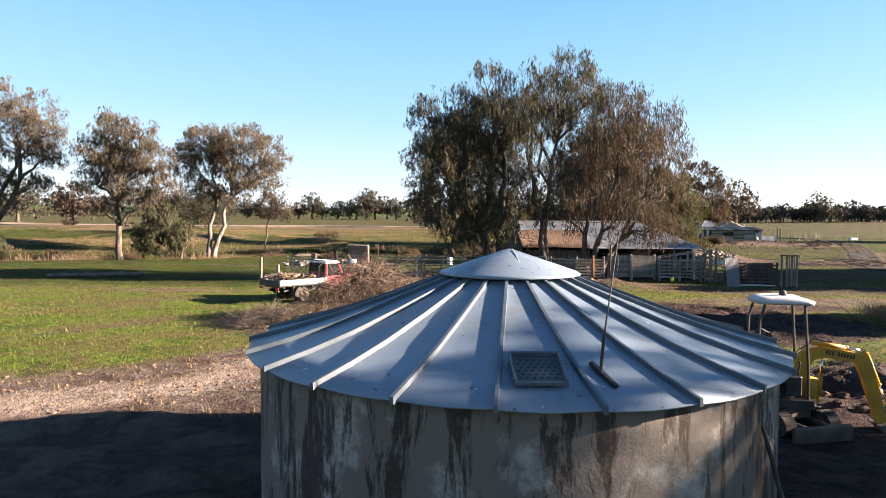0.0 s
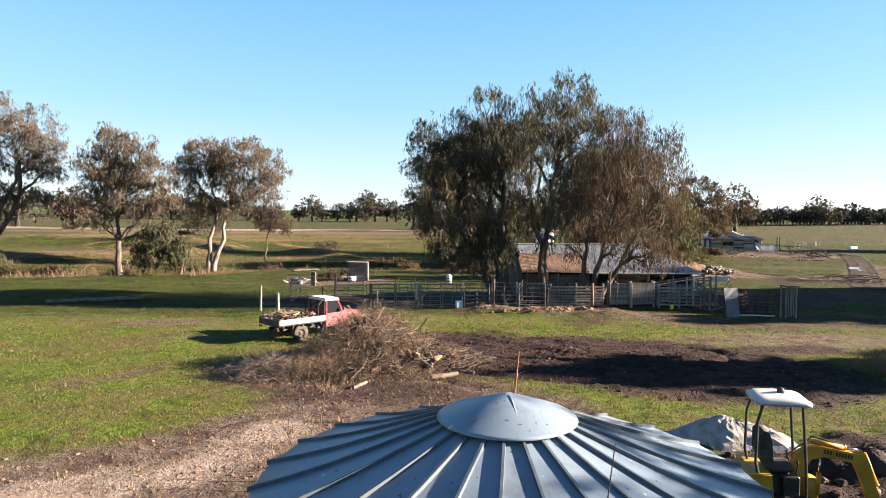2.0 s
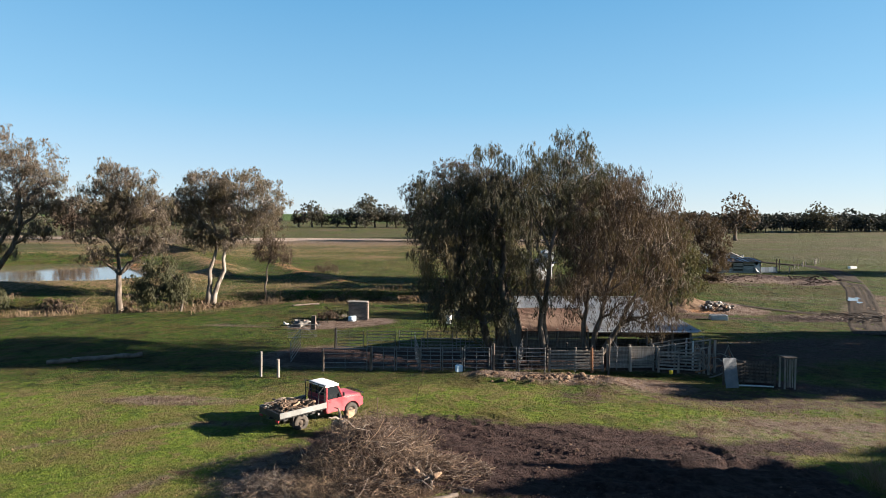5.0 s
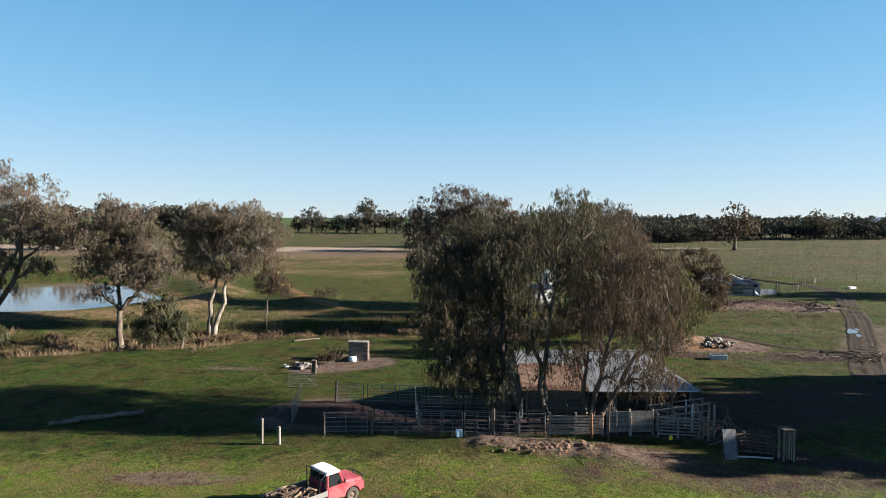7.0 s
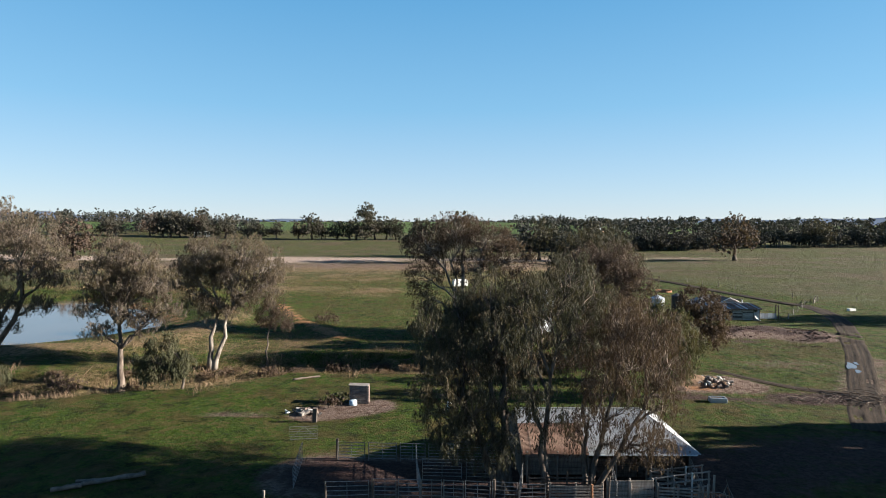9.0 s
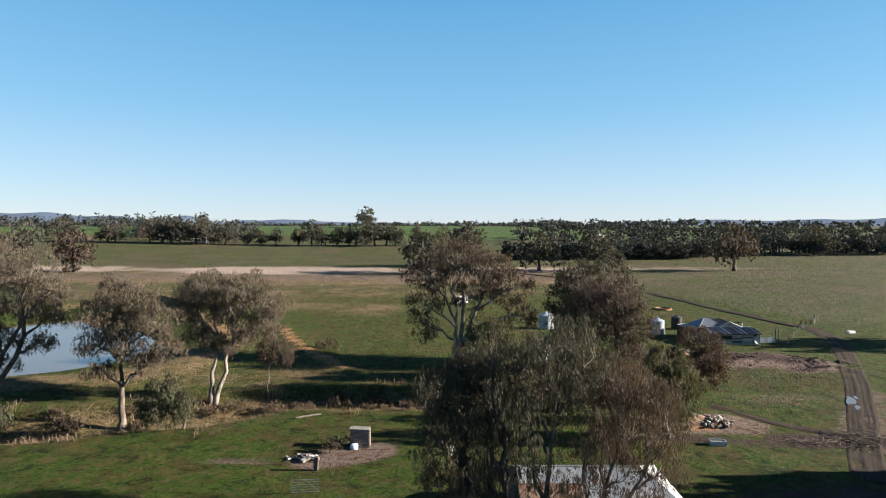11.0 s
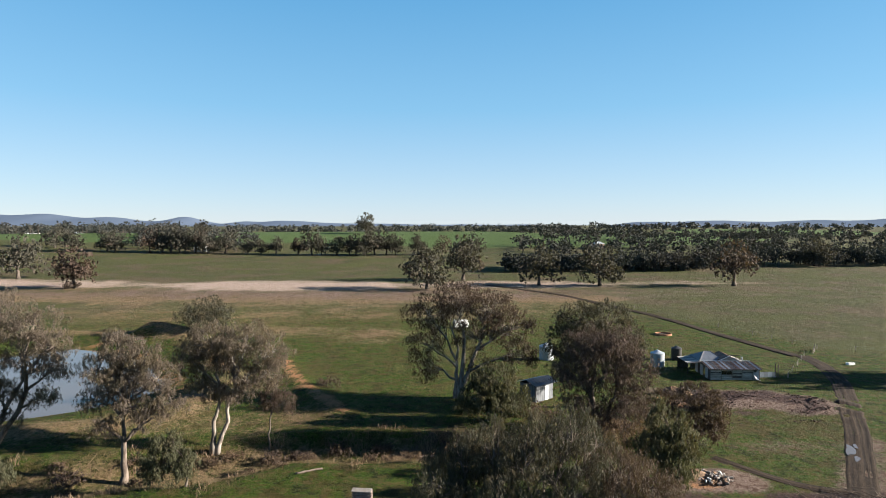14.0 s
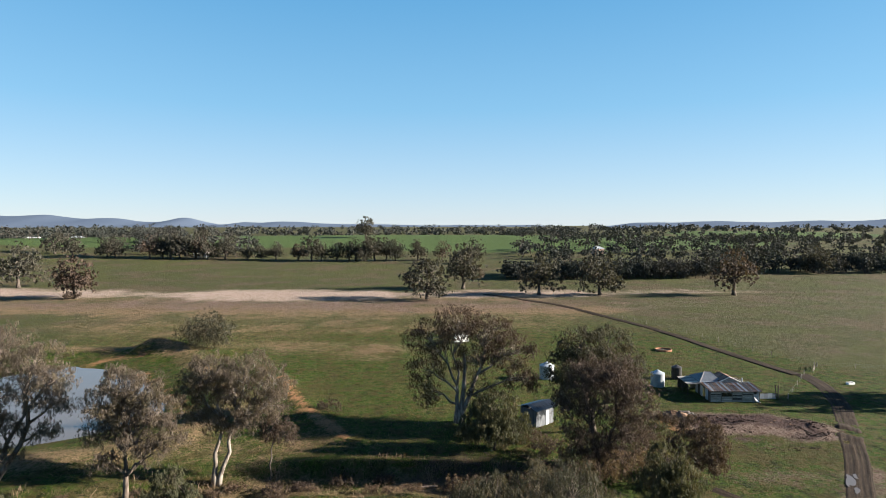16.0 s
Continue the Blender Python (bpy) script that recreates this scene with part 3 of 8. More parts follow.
def make_dam():
    a = np.linspace(0, 2 * np.pi, 72, endpoint=False)
    r = 1.04 + 0.03 * np.sin(3 * a) + 0.02 * np.sin(7 * a + 1)
    u, v = 32 * r * np.cos(a), 36 * r * np.sin(a)
    ca, sa = np.cos(0.35), np.sin(0.35)
    b = Build()
    b.add(np.stack([-83 + u * ca - v * sa, 133 + u * sa + v * ca, np.full(72, -0.75)], -1), [tuple(range(72))])
    tagged(part("dam_water", b, WATER.m), "still brown water of a farm dam reflecting sky", "dam water", kind="structure")
    for cx, cy, rx, ry, z in ((55.8, 82.8, 0.75, 1.9, 0.01), (54.6, 79.6, 0.4, 1.0, 0.0), (58.0, 85.0, 0.3, 1.1, -0.01)):
        b = Build()
        cz = hz(cx, cy)
        cx, cy = plan(cx, cy)
        rr = 1 + 0.2 * np.sin(3 * a + cx) + 0.1 * np.sin(5 * a)
        b.add(np.stack([cx + rx * rr * np.cos(a) + 0.6 * ry * np.sin(a), cy + ry * rr * np.sin(a), np.full(72, cz + z + 0.08)], -1), [tuple(range(72))])
        tagged(part("puddle", b, WATER.m), "shallow brown puddle lying in a wheel rut", "puddle", "track puddles", kind="structure")


make_dam()


def track_material():
    M = Mat("rutted_track", 0.95, 0, 0.1)
    v = M.coord()
    at = M.node("Attribute")
    at.attribute_name = "wear"
    sep = M.node("SeparateColor")
    M.link(at.outputs["Color"], sep.inputs[0])
    n, fine = M.noise(0.8, 6, 0.7, v, 0.5), M.noise(4.0, 5, 0.7, v)
    grass = M.mix(M.step(fine, 0.35, 0.65), (0.035, 0.065, 0.01), (0.12, 0.12, 0.035))
    earth = M.mix(M.step(fine, 0.35, 0.65), (0.016, 0.0105, 0.007), (0.034, 0.023, 0.015))
    wet = M.mix(fine, (0.011, 0.007, 0.005), (0.024, 0.016, 0.011))
    wob = M.math("MULTIPLY_ADD", n, 1.4)
    wob.node.inputs[2].default_value = -0.7
    c = M.mix(M.step(M.math("ADD", sep.outputs[0], wob), 0.3, 0.6), grass, earth)
    c = M.mix(M.step(M.math("ADD", sep.outputs[1], wob), 0.4, 0.65), c, wet)
    tc = M.node("TexCoord")
    pos = M.node("SeparateXYZ")
    M.link(tc.outputs["Object"], pos.inputs[0])
    cmb = M.node("CombineXYZ")
    M.link(M.math("MULTIPLY", sep.outputs[2], 11.0), cmb.inputs[0])
    M.link(M.math("MULTIPLY", pos.outputs[1], 0.07), cmb.inputs[1])
    streak = M.noise(1.0, 4, 0.7, cmb.outputs[0], 0.3)
    c = M.mix(M.math("MULTIPLY", M.step(streak, 0.54, 0.66), 0.5), c, (0.06, 0.044, 0.031))
    c = M.mix(M.math("MULTIPLY", M.step(streak, 0.47, 0.39), 0.8), c, (0.009, 0.006, 0.0045))
    M.color(c)
    M.bump(M.math("ADD", n, fine), 0.6, 0.1)
    return M.m


TRACK_MAT = track_material()


def wheel_track(name, pts, half, ruts, label, wet, bank=0.0):
    """A worn track along a line: ruts, a grassy middle, edges that sink into the paddock."""
    p = np.array(pts, float)
    seg = np.concatenate([[0], np.cumsum(np.hypot(*np.diff(p, axis=0).T))])
    s = np.arange(0, seg[-1], 0.9)
    cx, cy = np.interp(s, seg, p[:, 0]), np.interp(s, seg, p[:, 1])
    k = np.ones(15) / 15
    pad = lambda q: np.convolve(np.pad(q, 7, mode="edge"), k, "valid")
    cx, cy = pad(cx), pad(cy)
    tx, ty = np.gradient(cx), np.gradient(cy)
    ln = np.hypot(tx, ty)
    off = np.linspace(-half, half, 25)
    wob = 0.14 * wav(cx, cy, 0.25, 51) + 0.1 * wav(cx, cy, 0.06, 54)
    X = cx[:, None] + (ty / ln)[:, None] * (off[None] + wob[:, None])
    Y = cy[:, None] - (tx / ln)[:, None] * (off[None] + wob[:, None])
    d = np.min([np.abs(off - r) for r in ruts], axis=0)
    rut = np.exp(-(d / 0.22) ** 2)
    edge = 1 - sstep(np.abs(off), half * 0.6, half)
    Z = height(X, Y) + 0.08 * edge[None] - 0.12 * (1 - edge[None]) - 0.07 * rut[None] * (0.7 + 0.9 * wav(X, Y, 0.9, 52)) + bank * edge[None] + 0.03 * wav(X, Y, 1.6, 53) * edge[None]
    n, m = X.shape
    F = [(i * m + j, i * m + j + 1, i * m + m + j + 1, i * m + m + j) for i in range(n - 1) for j in range(m - 1)]
    b = Build()
    b.add(np.stack([X, Y, Z], -1).reshape(-1, 3), F)
    ob = part(name, b, TRACK_MAT, smooth=True)
    at = ob.data.attributes.new("wear", "FLOAT_COLOR", "POINT")
    cols = np.stack([np.broadcast_to(0.5 + 0.3 * rut + 0.3 * edge, X.shape), np.broadcast_to(wet * rut, X.shape), np.broadcast_to(0.5 + 0.5 * off / half, X.shape), 0 * X + 1], -1)
    at.data.foreach_set("color", cols.astype(np.float32).ravel())
    return tagged(ob, label, "track", kind="structure")


wheel_track("farm_track", TRACK, 2.3, (-1.1, -0.6, 0.5, 1.05), "muddy two-rut farm track with puddles", 0.8)
wheel_track("field_track", FARM_TRACK, 2.0, (-0.7, 0.6), "worn track with a low earth bank across the paddock", 0.6, 0.1)
wheel_track("side_track", SIDE_TRACK, 1.2, (-0.6, 0.5), "dark wheel marks branching off the farm track", 0.8)

# ---- trees ----
def limb(p0, p1, sag, n, rs, jit):
    """A bent limb from p0 to p1."""
    t = np.linspace(0, 1, n)[:, None]
    p = p0 + (p1 - p0) * t
    p[:, 2] += sag * np.sin(np.pi * t[:, 0])
    w = rs.normal(0, 1, (n, 3)) * jit * np.linalg.norm(p1 - p0)
    w[0] = w[-1] = 0
    return p + w


def leaves(centres, radii, per, size, hang, rs, flat=0.75, wide=0.14, face=0.5):
    """Leaf quads on short hanging strands in clumps; hang is how far they droop, face how far they turn outwards."""
    n = len(centres) * per
    ns = max(4, per // 9)
    sd0 = rs.normal(0, 1, (len(centres), ns, 3))
    sd0 /= np.linalg.norm(sd0, axis=2)[..., None]
    sd0 *= rs.uniform(0.05, 1, (len(centres), ns, 1)) ** 0.45
    sd0[..., 2] *= flat
    run = hang * rs.uniform(0.25, 0.9, (len(centres), ns)) ** 1.5
    ci, si = np.repeat(np.arange(len(centres)), per), rs.randint(0, ns, n)
    r = np.asarray(radii)[ci][:, None]
    d = sd0[ci, si]
    t = rs.uniform(0, 1, n)
    p = centres[ci] + d * r + rs.normal(0, 0.085, (n, 3)) * r
    p += d * r * (0.18 * t)[:, None]
    p[:, 2] -= run[ci, si] * t * r[:, 0]
    ax = rs.normal(0, 1, (n, 3))
    ax[:, 2] -= 1.8 * hang
    ax /= np.linalg.norm(ax, axis=1)[:, None]
    out = d / (np.linalg.norm(d, axis=1)[:, None] + 1e-9)
    nrm = out * face + rs.normal(0, 0.6, (n, 3)) * (1 - face)
    ax -= out * (ax * out).sum(1)[:, None] * face
    ax /= np.linalg.norm(ax, axis=1)[:, None] + 1e-9
    sd = np.cross(ax, nrm)
    sd /= np.linalg.norm(sd, axis=1)[:, None] + 1e-9
    L = size * rs.uniform(0.6, 1.3, (n, 1))
    W = L * wide
    return np.stack([p - ax * L * 0.5, p + sd * W, p + ax * L * 0.5, p - sd * W], 1)


def gum(name, base, stems, lobes, clumps, per, size, bark, leaf, label, category="tree", seed=0, hang=0.8, clump_r=(0.7, 1.3), thick=0.35, group="", twig=0.03, flat=0.75, hollow=0.5, wide=0.105, face=0.5):
    """A gum tree: stems (foot, top) as offsets from the base; lobes are crown masses (x, y, z, rx, ry, rz)."""
    rs = np.random.RandomState(seed)
    ob = thing(name, Matrix.Translation(base), label, category, group)
    lob = np.array(lobes, float)
    vol = lob[:, 3] * lob[:, 4] * lob[:, 5]
    pick = rs.choice(len(lob), clumps, p=vol ** 0.75 / (vol ** 0.75).sum())
    d = rs.normal(0, 1, (clumps, 3))
    d /= np.linalg.norm(d, axis=1)[:, None]
    d *= (hollow + (1 - hollow) * rs.uniform(0, 1, (clumps, 1)) ** 0.5)
    C = lob[pick, :3] + d * lob[pick, 3:]
    C[:, 2] = np.maximum(C[:, 2], 0.8)
    b = Build()
    tops = []
    for (fx, fy), (tx, ty, tz) in stems:
        p = limb(np.array((fx, fy, -0.35)), np.array((tx, ty, tz)), 0, 7, rs, 0.018)
        p[:, 0] += 0.04 * tz * np.sin(np.linspace(0, 4, 7) + rs.uniform(0, 6)) * np.linspace(0, 1, 7)
        rad = thick * np.linspace(1, 0.42, 7)
        rad[0] *= 1.5
        b.tube(p, rad, 9)
        tops.append(p)
    limbs = []
    for k in range(len(lob)):
        # one strong limb from the nearest stem into every lobe
        L = lob[k, :3]
        best = min(range(len(tops)), key=lambda i: np.hypot(*(tops[i][-1][:2] - L[:2])))
        st = tops[best]
        cand = st[[3, 4, 5, 6]]
        j = int(np.clip(np.searchsorted(cand[:, 2], L[2] - 0.7 * np.linalg.norm(L[:2] - st[-1][:2])) - 1, 0, 3))
        p = limb(cand[j], L + np.array((0, 0, -0.2 * lob[k, 5])), 0.06 * np.linalg.norm(L - cand[j]), 6, rs, 0.035)
        b.tube(p, thick * np.linspace(0.5, 0.13, 6), 6)
        limbs.append(p)
    for c, k in list(zip(C, pick))[:: 4 if twig > 0.05 else 1]:
        p0 = limbs[k][rs.randint(2, 6)]
        if np.linalg.norm(c - p0) > 1.5 * lob[k, 3:].max():
            continue
        p = limb(p0, c, 0.08 * np.linalg.norm(c - p0), 5, rs, 0.05)
        b.tube(p, np.linspace(thick * 0.13, twig * 0.4, 5), 3, False)
    part("trunk", b, bark, ob, smooth=True)
    R = rs.uniform(*clump_r, clumps)
    me = quads_mesh("crown", leaves(C, R, per, size, hang, rs, flat, wide, face), leaf)
    new("crown", me).parent = ob
    return ob


# the clump of gums before the woolshed: four stems, one broad crown that hangs low on one side
def at(x, y):
    return Vector((x, y, hz(x, y)))


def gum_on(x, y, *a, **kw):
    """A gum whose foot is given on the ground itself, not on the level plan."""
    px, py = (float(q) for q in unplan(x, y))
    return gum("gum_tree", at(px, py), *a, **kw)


gum_on(4.6, 45.8, [((0, 0), (-1.0, 1.0, 8.5)), ((0.3, 0.2), (0.2, 2.5, 9.5)), ((-0.2, 0.5), (-3.0, 1.0, 6.5))],
    [(-5.6, 2, 12.4, 2.2, 2.6, 2.0), (-5.2, 0, 9.0, 2.0, 2.6, 2.1), (-4.4, 0, 6.2, 2.0, 2.4, 1.9), (-3.6, -1, 4.4, 1.9, 2.0, 1.4), (-3.5, 5, 13.5, 2.3, 2.6, 2.0), (-2.8, 1, 9.8, 2.4, 3.0, 2.4), (-2.4, -1, 6.4, 2.0, 2.0, 2.0), (-0.8, 3, 14.8, 2.2, 3.0, 2.2), (-0.6, 0, 11.2, 2.2, 2.6, 2.4), (-1.3, -1, 4.5, 1.6, 1.6, 1.4), (-4.2, 5, 9.1, 2.4, 2.4, 2.4), (-1.2, 6, 12.1, 2.6, 2.6, 2.4), (1.0, -1.2, 5.2, 1.5, 1.2, 1.6), (-1.4, -1.6, 3.6, 1.6, 1.2, 1.3), (-2.6, 3.0, 4.6, 2.2, 2.4, 2.0), (0.6, 4.0, 6.6, 2.2, 2.2, 2.2), (-4.0, 8.0, 11.0, 2.8, 3.0, 2.6), (-1.2, 8.6, 12.2, 2.8, 3.0, 2.6)],
    490, 160, 0.33, BARK, LEAF_GUM, "tall spreading gum tree with low hanging olive foliage", seed=11, hang=1.5, thick=0.4, group="gums beside the woolshed", flat=0.9, clump_r=(0.5, 1.0), wide=0.06)
gum_on(7.7, 45.6, [((0, 0), (0.9, 2.0, 10.5)), ((0.2, 0.1), (-1.1, 0.8, 8.5))],
    [(-1.4, 2, 14.7, 1.9, 2.4, 2.0), (2.4, 3.5, 16.4, 2.0, 2.6, 1.9), (0.5, 1, 13.1, 1.9, 2.2, 2.0), (4.2, 3, 15.0, 1.8, 2.4, 1.8), (-1.5, 0, 11.2, 1.7, 2.0, 1.8), (2.7, 1, 12.1, 2.0, 2.2, 2.0), (-1.2, -1, 8.2, 1.6, 1.6, 1.8), (2.0, 6, 14.3, 2.4, 2.4, 2.2), (-1.3, 5, 13.1, 2.2, 2.4, 2.2), (0.2, -1.2, 5.8, 1.3, 1.1, 1.5), (1.4, 3.0, 10.0, 2.0, 2.2, 2.0), (0.4, 9.0, 13.4, 2.6, 3.0, 2.4)],
    265, 160, 0.32, BARK_MID, LEAF_GUM, "tall gum tree with pale limbs and a high crown", seed=12, hang=1.4, thick=0.27, group="gums beside the woolshed", flat=0.9, clump_r=(0.5, 1.0), wide=0.06)
gum_on(10.8, 45.9, [((0, 0), (-0.3, 0.5, 6.5)), ((0.3, 0.2), (2.2, 0.6, 7.5)), ((0.5, 0), (4.6, 0.4, 6.0))],
    [(3.0, 2, 13.2, 2.0, 2.6, 2.0), (5.5, 2, 12.0, 2.0, 2.4, 1.9), (6.6, 1, 9.6, 1.7, 2.2, 2.2), (3.2, -0.5, 9.8, 2.0, 2.2, 2.0), (0.4, -1, 9.0, 1.8, 1.8, 2.0), (5.8, 0, 6.6, 1.7, 1.8, 2.2), (2.5, -1, 6.6, 1.9, 1.8, 2.0), (-0.1, -1.2, 6.1, 1.6, 1.4, 1.6), (3.4, -1.4, 4.7, 1.8, 1.4, 1.5), (6.0, -0.6, 4.4, 1.3, 1.4, 1.6), (5.8, 5, 10.9, 2.4, 2.4, 2.2), (2.9, 5, 12.4, 2.2, 2.4, 2.2), (-1.6, -1.4, 4.7, 1.4, 1.2, 1.5), (1.8, -1.8, 4.0, 1.6, 1.2, 1.3), (4.8, -1.6, 3.7, 1.6, 1.2, 1.2), (2.6, 3.0, 8.0, 2.2, 2.2, 2.2), (3.6, 8.0, 11.0, 2.8, 2.8, 2.4)],
    450, 130, 0.31, BARK_MID, LEAF_DRY, "gum tree with thin drooping brownish foliage", seed=13, hang=1.7, thick=0.25, group="gums beside the woolshed", flat=0.9, clump_r=(0.45, 0.95), wide=0.055, face=0.4)

# three gums and low scrub along the creek
gum("gum_tree", at(-64, 83), [((0, 0), (6.5, -1, 11.5)), ((0.4, 0.3), (1.5, 1, 12)), ((0.2, 0), (9.5, -1, 14.5))],
    [(3, 0, 20.5, 4.2, 4.8, 3.4), (8, 0, 19.5, 3.9, 4.3, 3.2), (10.4, 0, 16.4, 3.1, 3.6, 2.7), (6, 1, 15.5, 3.5, 4.1, 2.6), (-1, 0, 18.2, 4.6, 4.8, 4.0), (2, -1, 13.2, 3.5, 3.6, 2.7), (9.4, -1, 13.4, 2.7, 3.1, 1.7), (4, -1, 9.8, 2.6, 2.9, 1.9), (-2, 0, 11.2, 4.1, 4.2, 3.4), (9.0, -1, 9.4, 2.6, 2.6, 1.9), (5.0, -2, 6.6, 2.4, 2.2, 1.7), (11.0, 0, 13.0, 2.6, 2.6, 2.0)],
    430, 135, 0.37, BARK_MID, LEAF_CREEK, "old spreading gum tree with dark crooked limbs", seed=21, hang=1.0, wide=0.085, face=0.45, thick=0.46, group="creek gums", clump_r=(0.6, 1.2), hollow=0.35)
gum("gum_tree", at(-43.3, 81), [((0, 0), (0.4, 0.2, 9.0))],
    [(-0.1, 0, 18.7, 2.7, 3.4, 2.5), (-2.9, 0, 15.9, 2.4, 3.1, 2.4), (3.3, 0, 17.8, 2.4, 3.1, 2.4), (4.9, 0, 14.8, 2.7, 3.1, 2.5), (0.3, 1, 14.6, 3.1, 3.4, 2.5), (-3.3, 0, 11.8, 2.2, 2.6, 1.8), (6.7, 0, 11.3, 2.3, 2.6, 1.6), (2.3, -1, 11.0, 2.9, 2.9, 1.8), (-1.6, -1.5, 8.6, 2.2, 2.0, 1.6), (4.2, -1.2, 9.2, 2.2, 2.2, 1.6), (0.4, 2.0, 15.0, 2.6, 2.6, 2.2)],
    380, 130, 0.37, BARK_MID, LEAF_CREEK, "tall gum tree with sparse reddish-brown foliage", seed=22, hang=1.0, wide=0.085, face=0.45, thick=0.5, group="creek gums", clump_r=(0.55, 1.1), hollow=0.4)
gum("gum_tree", at(-34.2, 89), [((0, 0), (0.9, 0.3, 10.0)), ((0.5, 0.1), (3.4, 0.2, 9.5))],
    [(0.2, 0, 16.8, 3.6, 4.1, 2.9), (5.2, 0, 17.3, 3.6, 4.1, 2.6), (9.0, 0, 15.6, 2.9, 3.6, 2.6), (-3.2, 0, 14.4, 2.7, 3.4, 2.4), (2.7, 1, 13.7, 3.4, 3.8, 2.5), (8.2, 0, 12.2, 3.0, 3.4, 2.2), (-2.4, 0, 10.8, 2.3, 2.6, 1.8), (4.2, -1, 10.0, 2.7, 2.9, 1.8), (0.8, -1.5, 9.6, 2.4, 2.2, 1.8), (5.6, -1.5, 11.6, 2.6, 2.4, 2.0), (2.4, 2.0, 15.4, 3.2, 3.0, 2.4)],
    450, 132, 0.37, BARK_PALE, LEAF_CREEK, "pale-trunked leaning gum tree with brownish crown", seed=23, hang=1.0, wide=0.085, face=0.45, thick=0.4, group="creek gums", clump_r=(0.6, 1.2), hollow=0.35)
gum("small_gum_tree", at(-26.2, 90), [((0, 0), (0.6, 0, 6.5))], [(1.4, 0, 9.4, 2.0, 2.0, 1.9), (2.2, 0.2, 7.0, 1.9, 1.9, 1.6), (0.2, 0, 7.6, 1.6, 1.8, 1.6)],
    80, 120, 0.28, BARK, LEAF_DRY, "slender young gum tree on the creek bank", seed=24, hang=0.9, thick=0.16, group="creek gums", clump_r=(0.5, 0.9))
gum("pepper_tree", at(-33, 76.5), [((0, 0), (0.4, 0, 2.6))], [(-2.4, 0, 4.4, 2.6, 2.4, 2.2), (-4.2, 0, 3.0, 2.2, 2.0, 1.9), (-0.6, 0, 3.2, 2.2, 1.8, 2.0), (-2.2, 0, 6.0, 2.0, 1.8, 1.0), (-2.4, -0.6, 2.4, 2.8, 1.8, 1.8)],
    110, 150, 0.36, BARK, LEAF_GREEN, "low weeping yellow-green tree on the creek bank", seed=25, hang=1.3, thick=0.2, clump_r=(0.5, 1.0))
gum("pepper_tree", at(-57.5, 76), [((0, 0), (0.2, 0, 2.6))], [(0, 0, 3.2, 2.8, 2.2, 2.2), (-2.2, 0, 2.6, 2.4, 2.0, 1.8)],
    90, 150, 0.36, BARK, LEAF_GREEN, "low weeping grey-green shrub on the creek bank", seed=26, hang=1.2, thick=0.16, clump_r=(0.5, 1.0))

# trees between the woolshed and the old house
gum("gum_tree", at(2.4, 112), [((0, 0), (-0.2, 0, 7)), ((0.4, 0.2), (4.2, 0.4, 10.5)), ((0.2, 0), (1.0, 0.4, 13))],
    [(0, 0, 18.8, 4.6, 4, 3.2), (-5.2, 0, 16, 4.2, 4, 3.4), (5.6, 0, 17.4, 4.8, 4, 3.4), (10, 0, 13.4, 4.2, 3.6, 3.4), (-5.6, 0, 10.6, 3.8, 3.4, 3.4), (3.2, 0, 11.8, 4.2, 3.6, 3.0), (-5.6, 0, 6.2, 3.2, 2.8, 2.6), (11.4, 0, 8.6, 3.4, 3, 2.8), (4.5, -1, 6.4, 3, 2.4, 2)],
    330, 150, 0.4, BARK_PALE, LEAF_DRY, "big gum tree with a forked white trunk", seed=31, hang=0.7, thick=0.55, clump_r=(0.9, 1.7))
gum("pepper_tree", at(8.0, 98), [((0, 0), (0.4, 0, 5))], [(0, 0, 7.4, 3.6, 3, 2.6), (-3.0, 0, 4.6, 3.0, 2.6, 3.0), (3.0, 0, 4.2, 3.0, 2.6, 2.8), (0.2, -0.6, 3.4, 3.4, 2.4, 2.4)],
    170, 140, 0.45, BARK, LEAF_GREEN, "weeping green tree beside a small shed", seed=32, hang=1.3, thick=0.22, clump_r=(0.7, 1.3))
gum("gum_tree", at(26, 107), [((0, 0), (0.5, 0, 8)), ((0.3, 0), (-2, 0, 10))], [(-2, 0, 16, 4.2, 4, 3.2), (3, 0, 15.5, 4.2, 4, 3.4), (-5, 0, 12, 3, 3.4, 3), (6.6, 1, 12.5, 3.4, 3.4, 3.2), (0, 0, 11, 4, 4, 3), (-4.5, 0, 7.6, 3.4, 3.2, 3.0), (5.4, 0, 8.4, 3.8, 3.4, 3.4)],
    300, 160, 0.42, BARK, LEAF_GUM, "broad dark green gum tree near the old house", seed=33, hang=0.7, thick=0.5, clump_r=(0.9, 1.7))
gum("gum_tree", at(22.8, 89), [((0, 0), (-1.4, 0, 7)), ((0.5, 0), (2.4, 0, 8))], [(-1.5, 0, 14.4, 3.6, 3.6, 3), (2.6, 0, 14.8, 3.6, 3.6, 3), (-4.4, 0, 10.5, 3, 3, 3), (5.2, 0, 11, 3.4, 3.2, 3.4), (0.5, 0, 9.6, 3.6, 3.2, 3), (4.6, 0, 6.2, 3.4, 3, 2.8), (-3.8, 0, 6, 3, 2.6, 2.6), (0.5, 0, 4, 3.6, 3, 2.6), (3.6, -0.6, 2.6, 3.4, 2.6, 1.8), (-3.2, -0.6, 2.4, 3.0, 2.4, 1.7)],
    520, 125, 0.34, BARK, leaf_material("grey_brown_leaves", (0.046, 0.035, 0.028), (0.11, 0.083, 0.066), None, 0.22), "thin grey-brown tree with fine bare twigs", seed=34, hang=0.8, thick=0.36, clump_r=(0.8, 1.5), hollow=0.25)
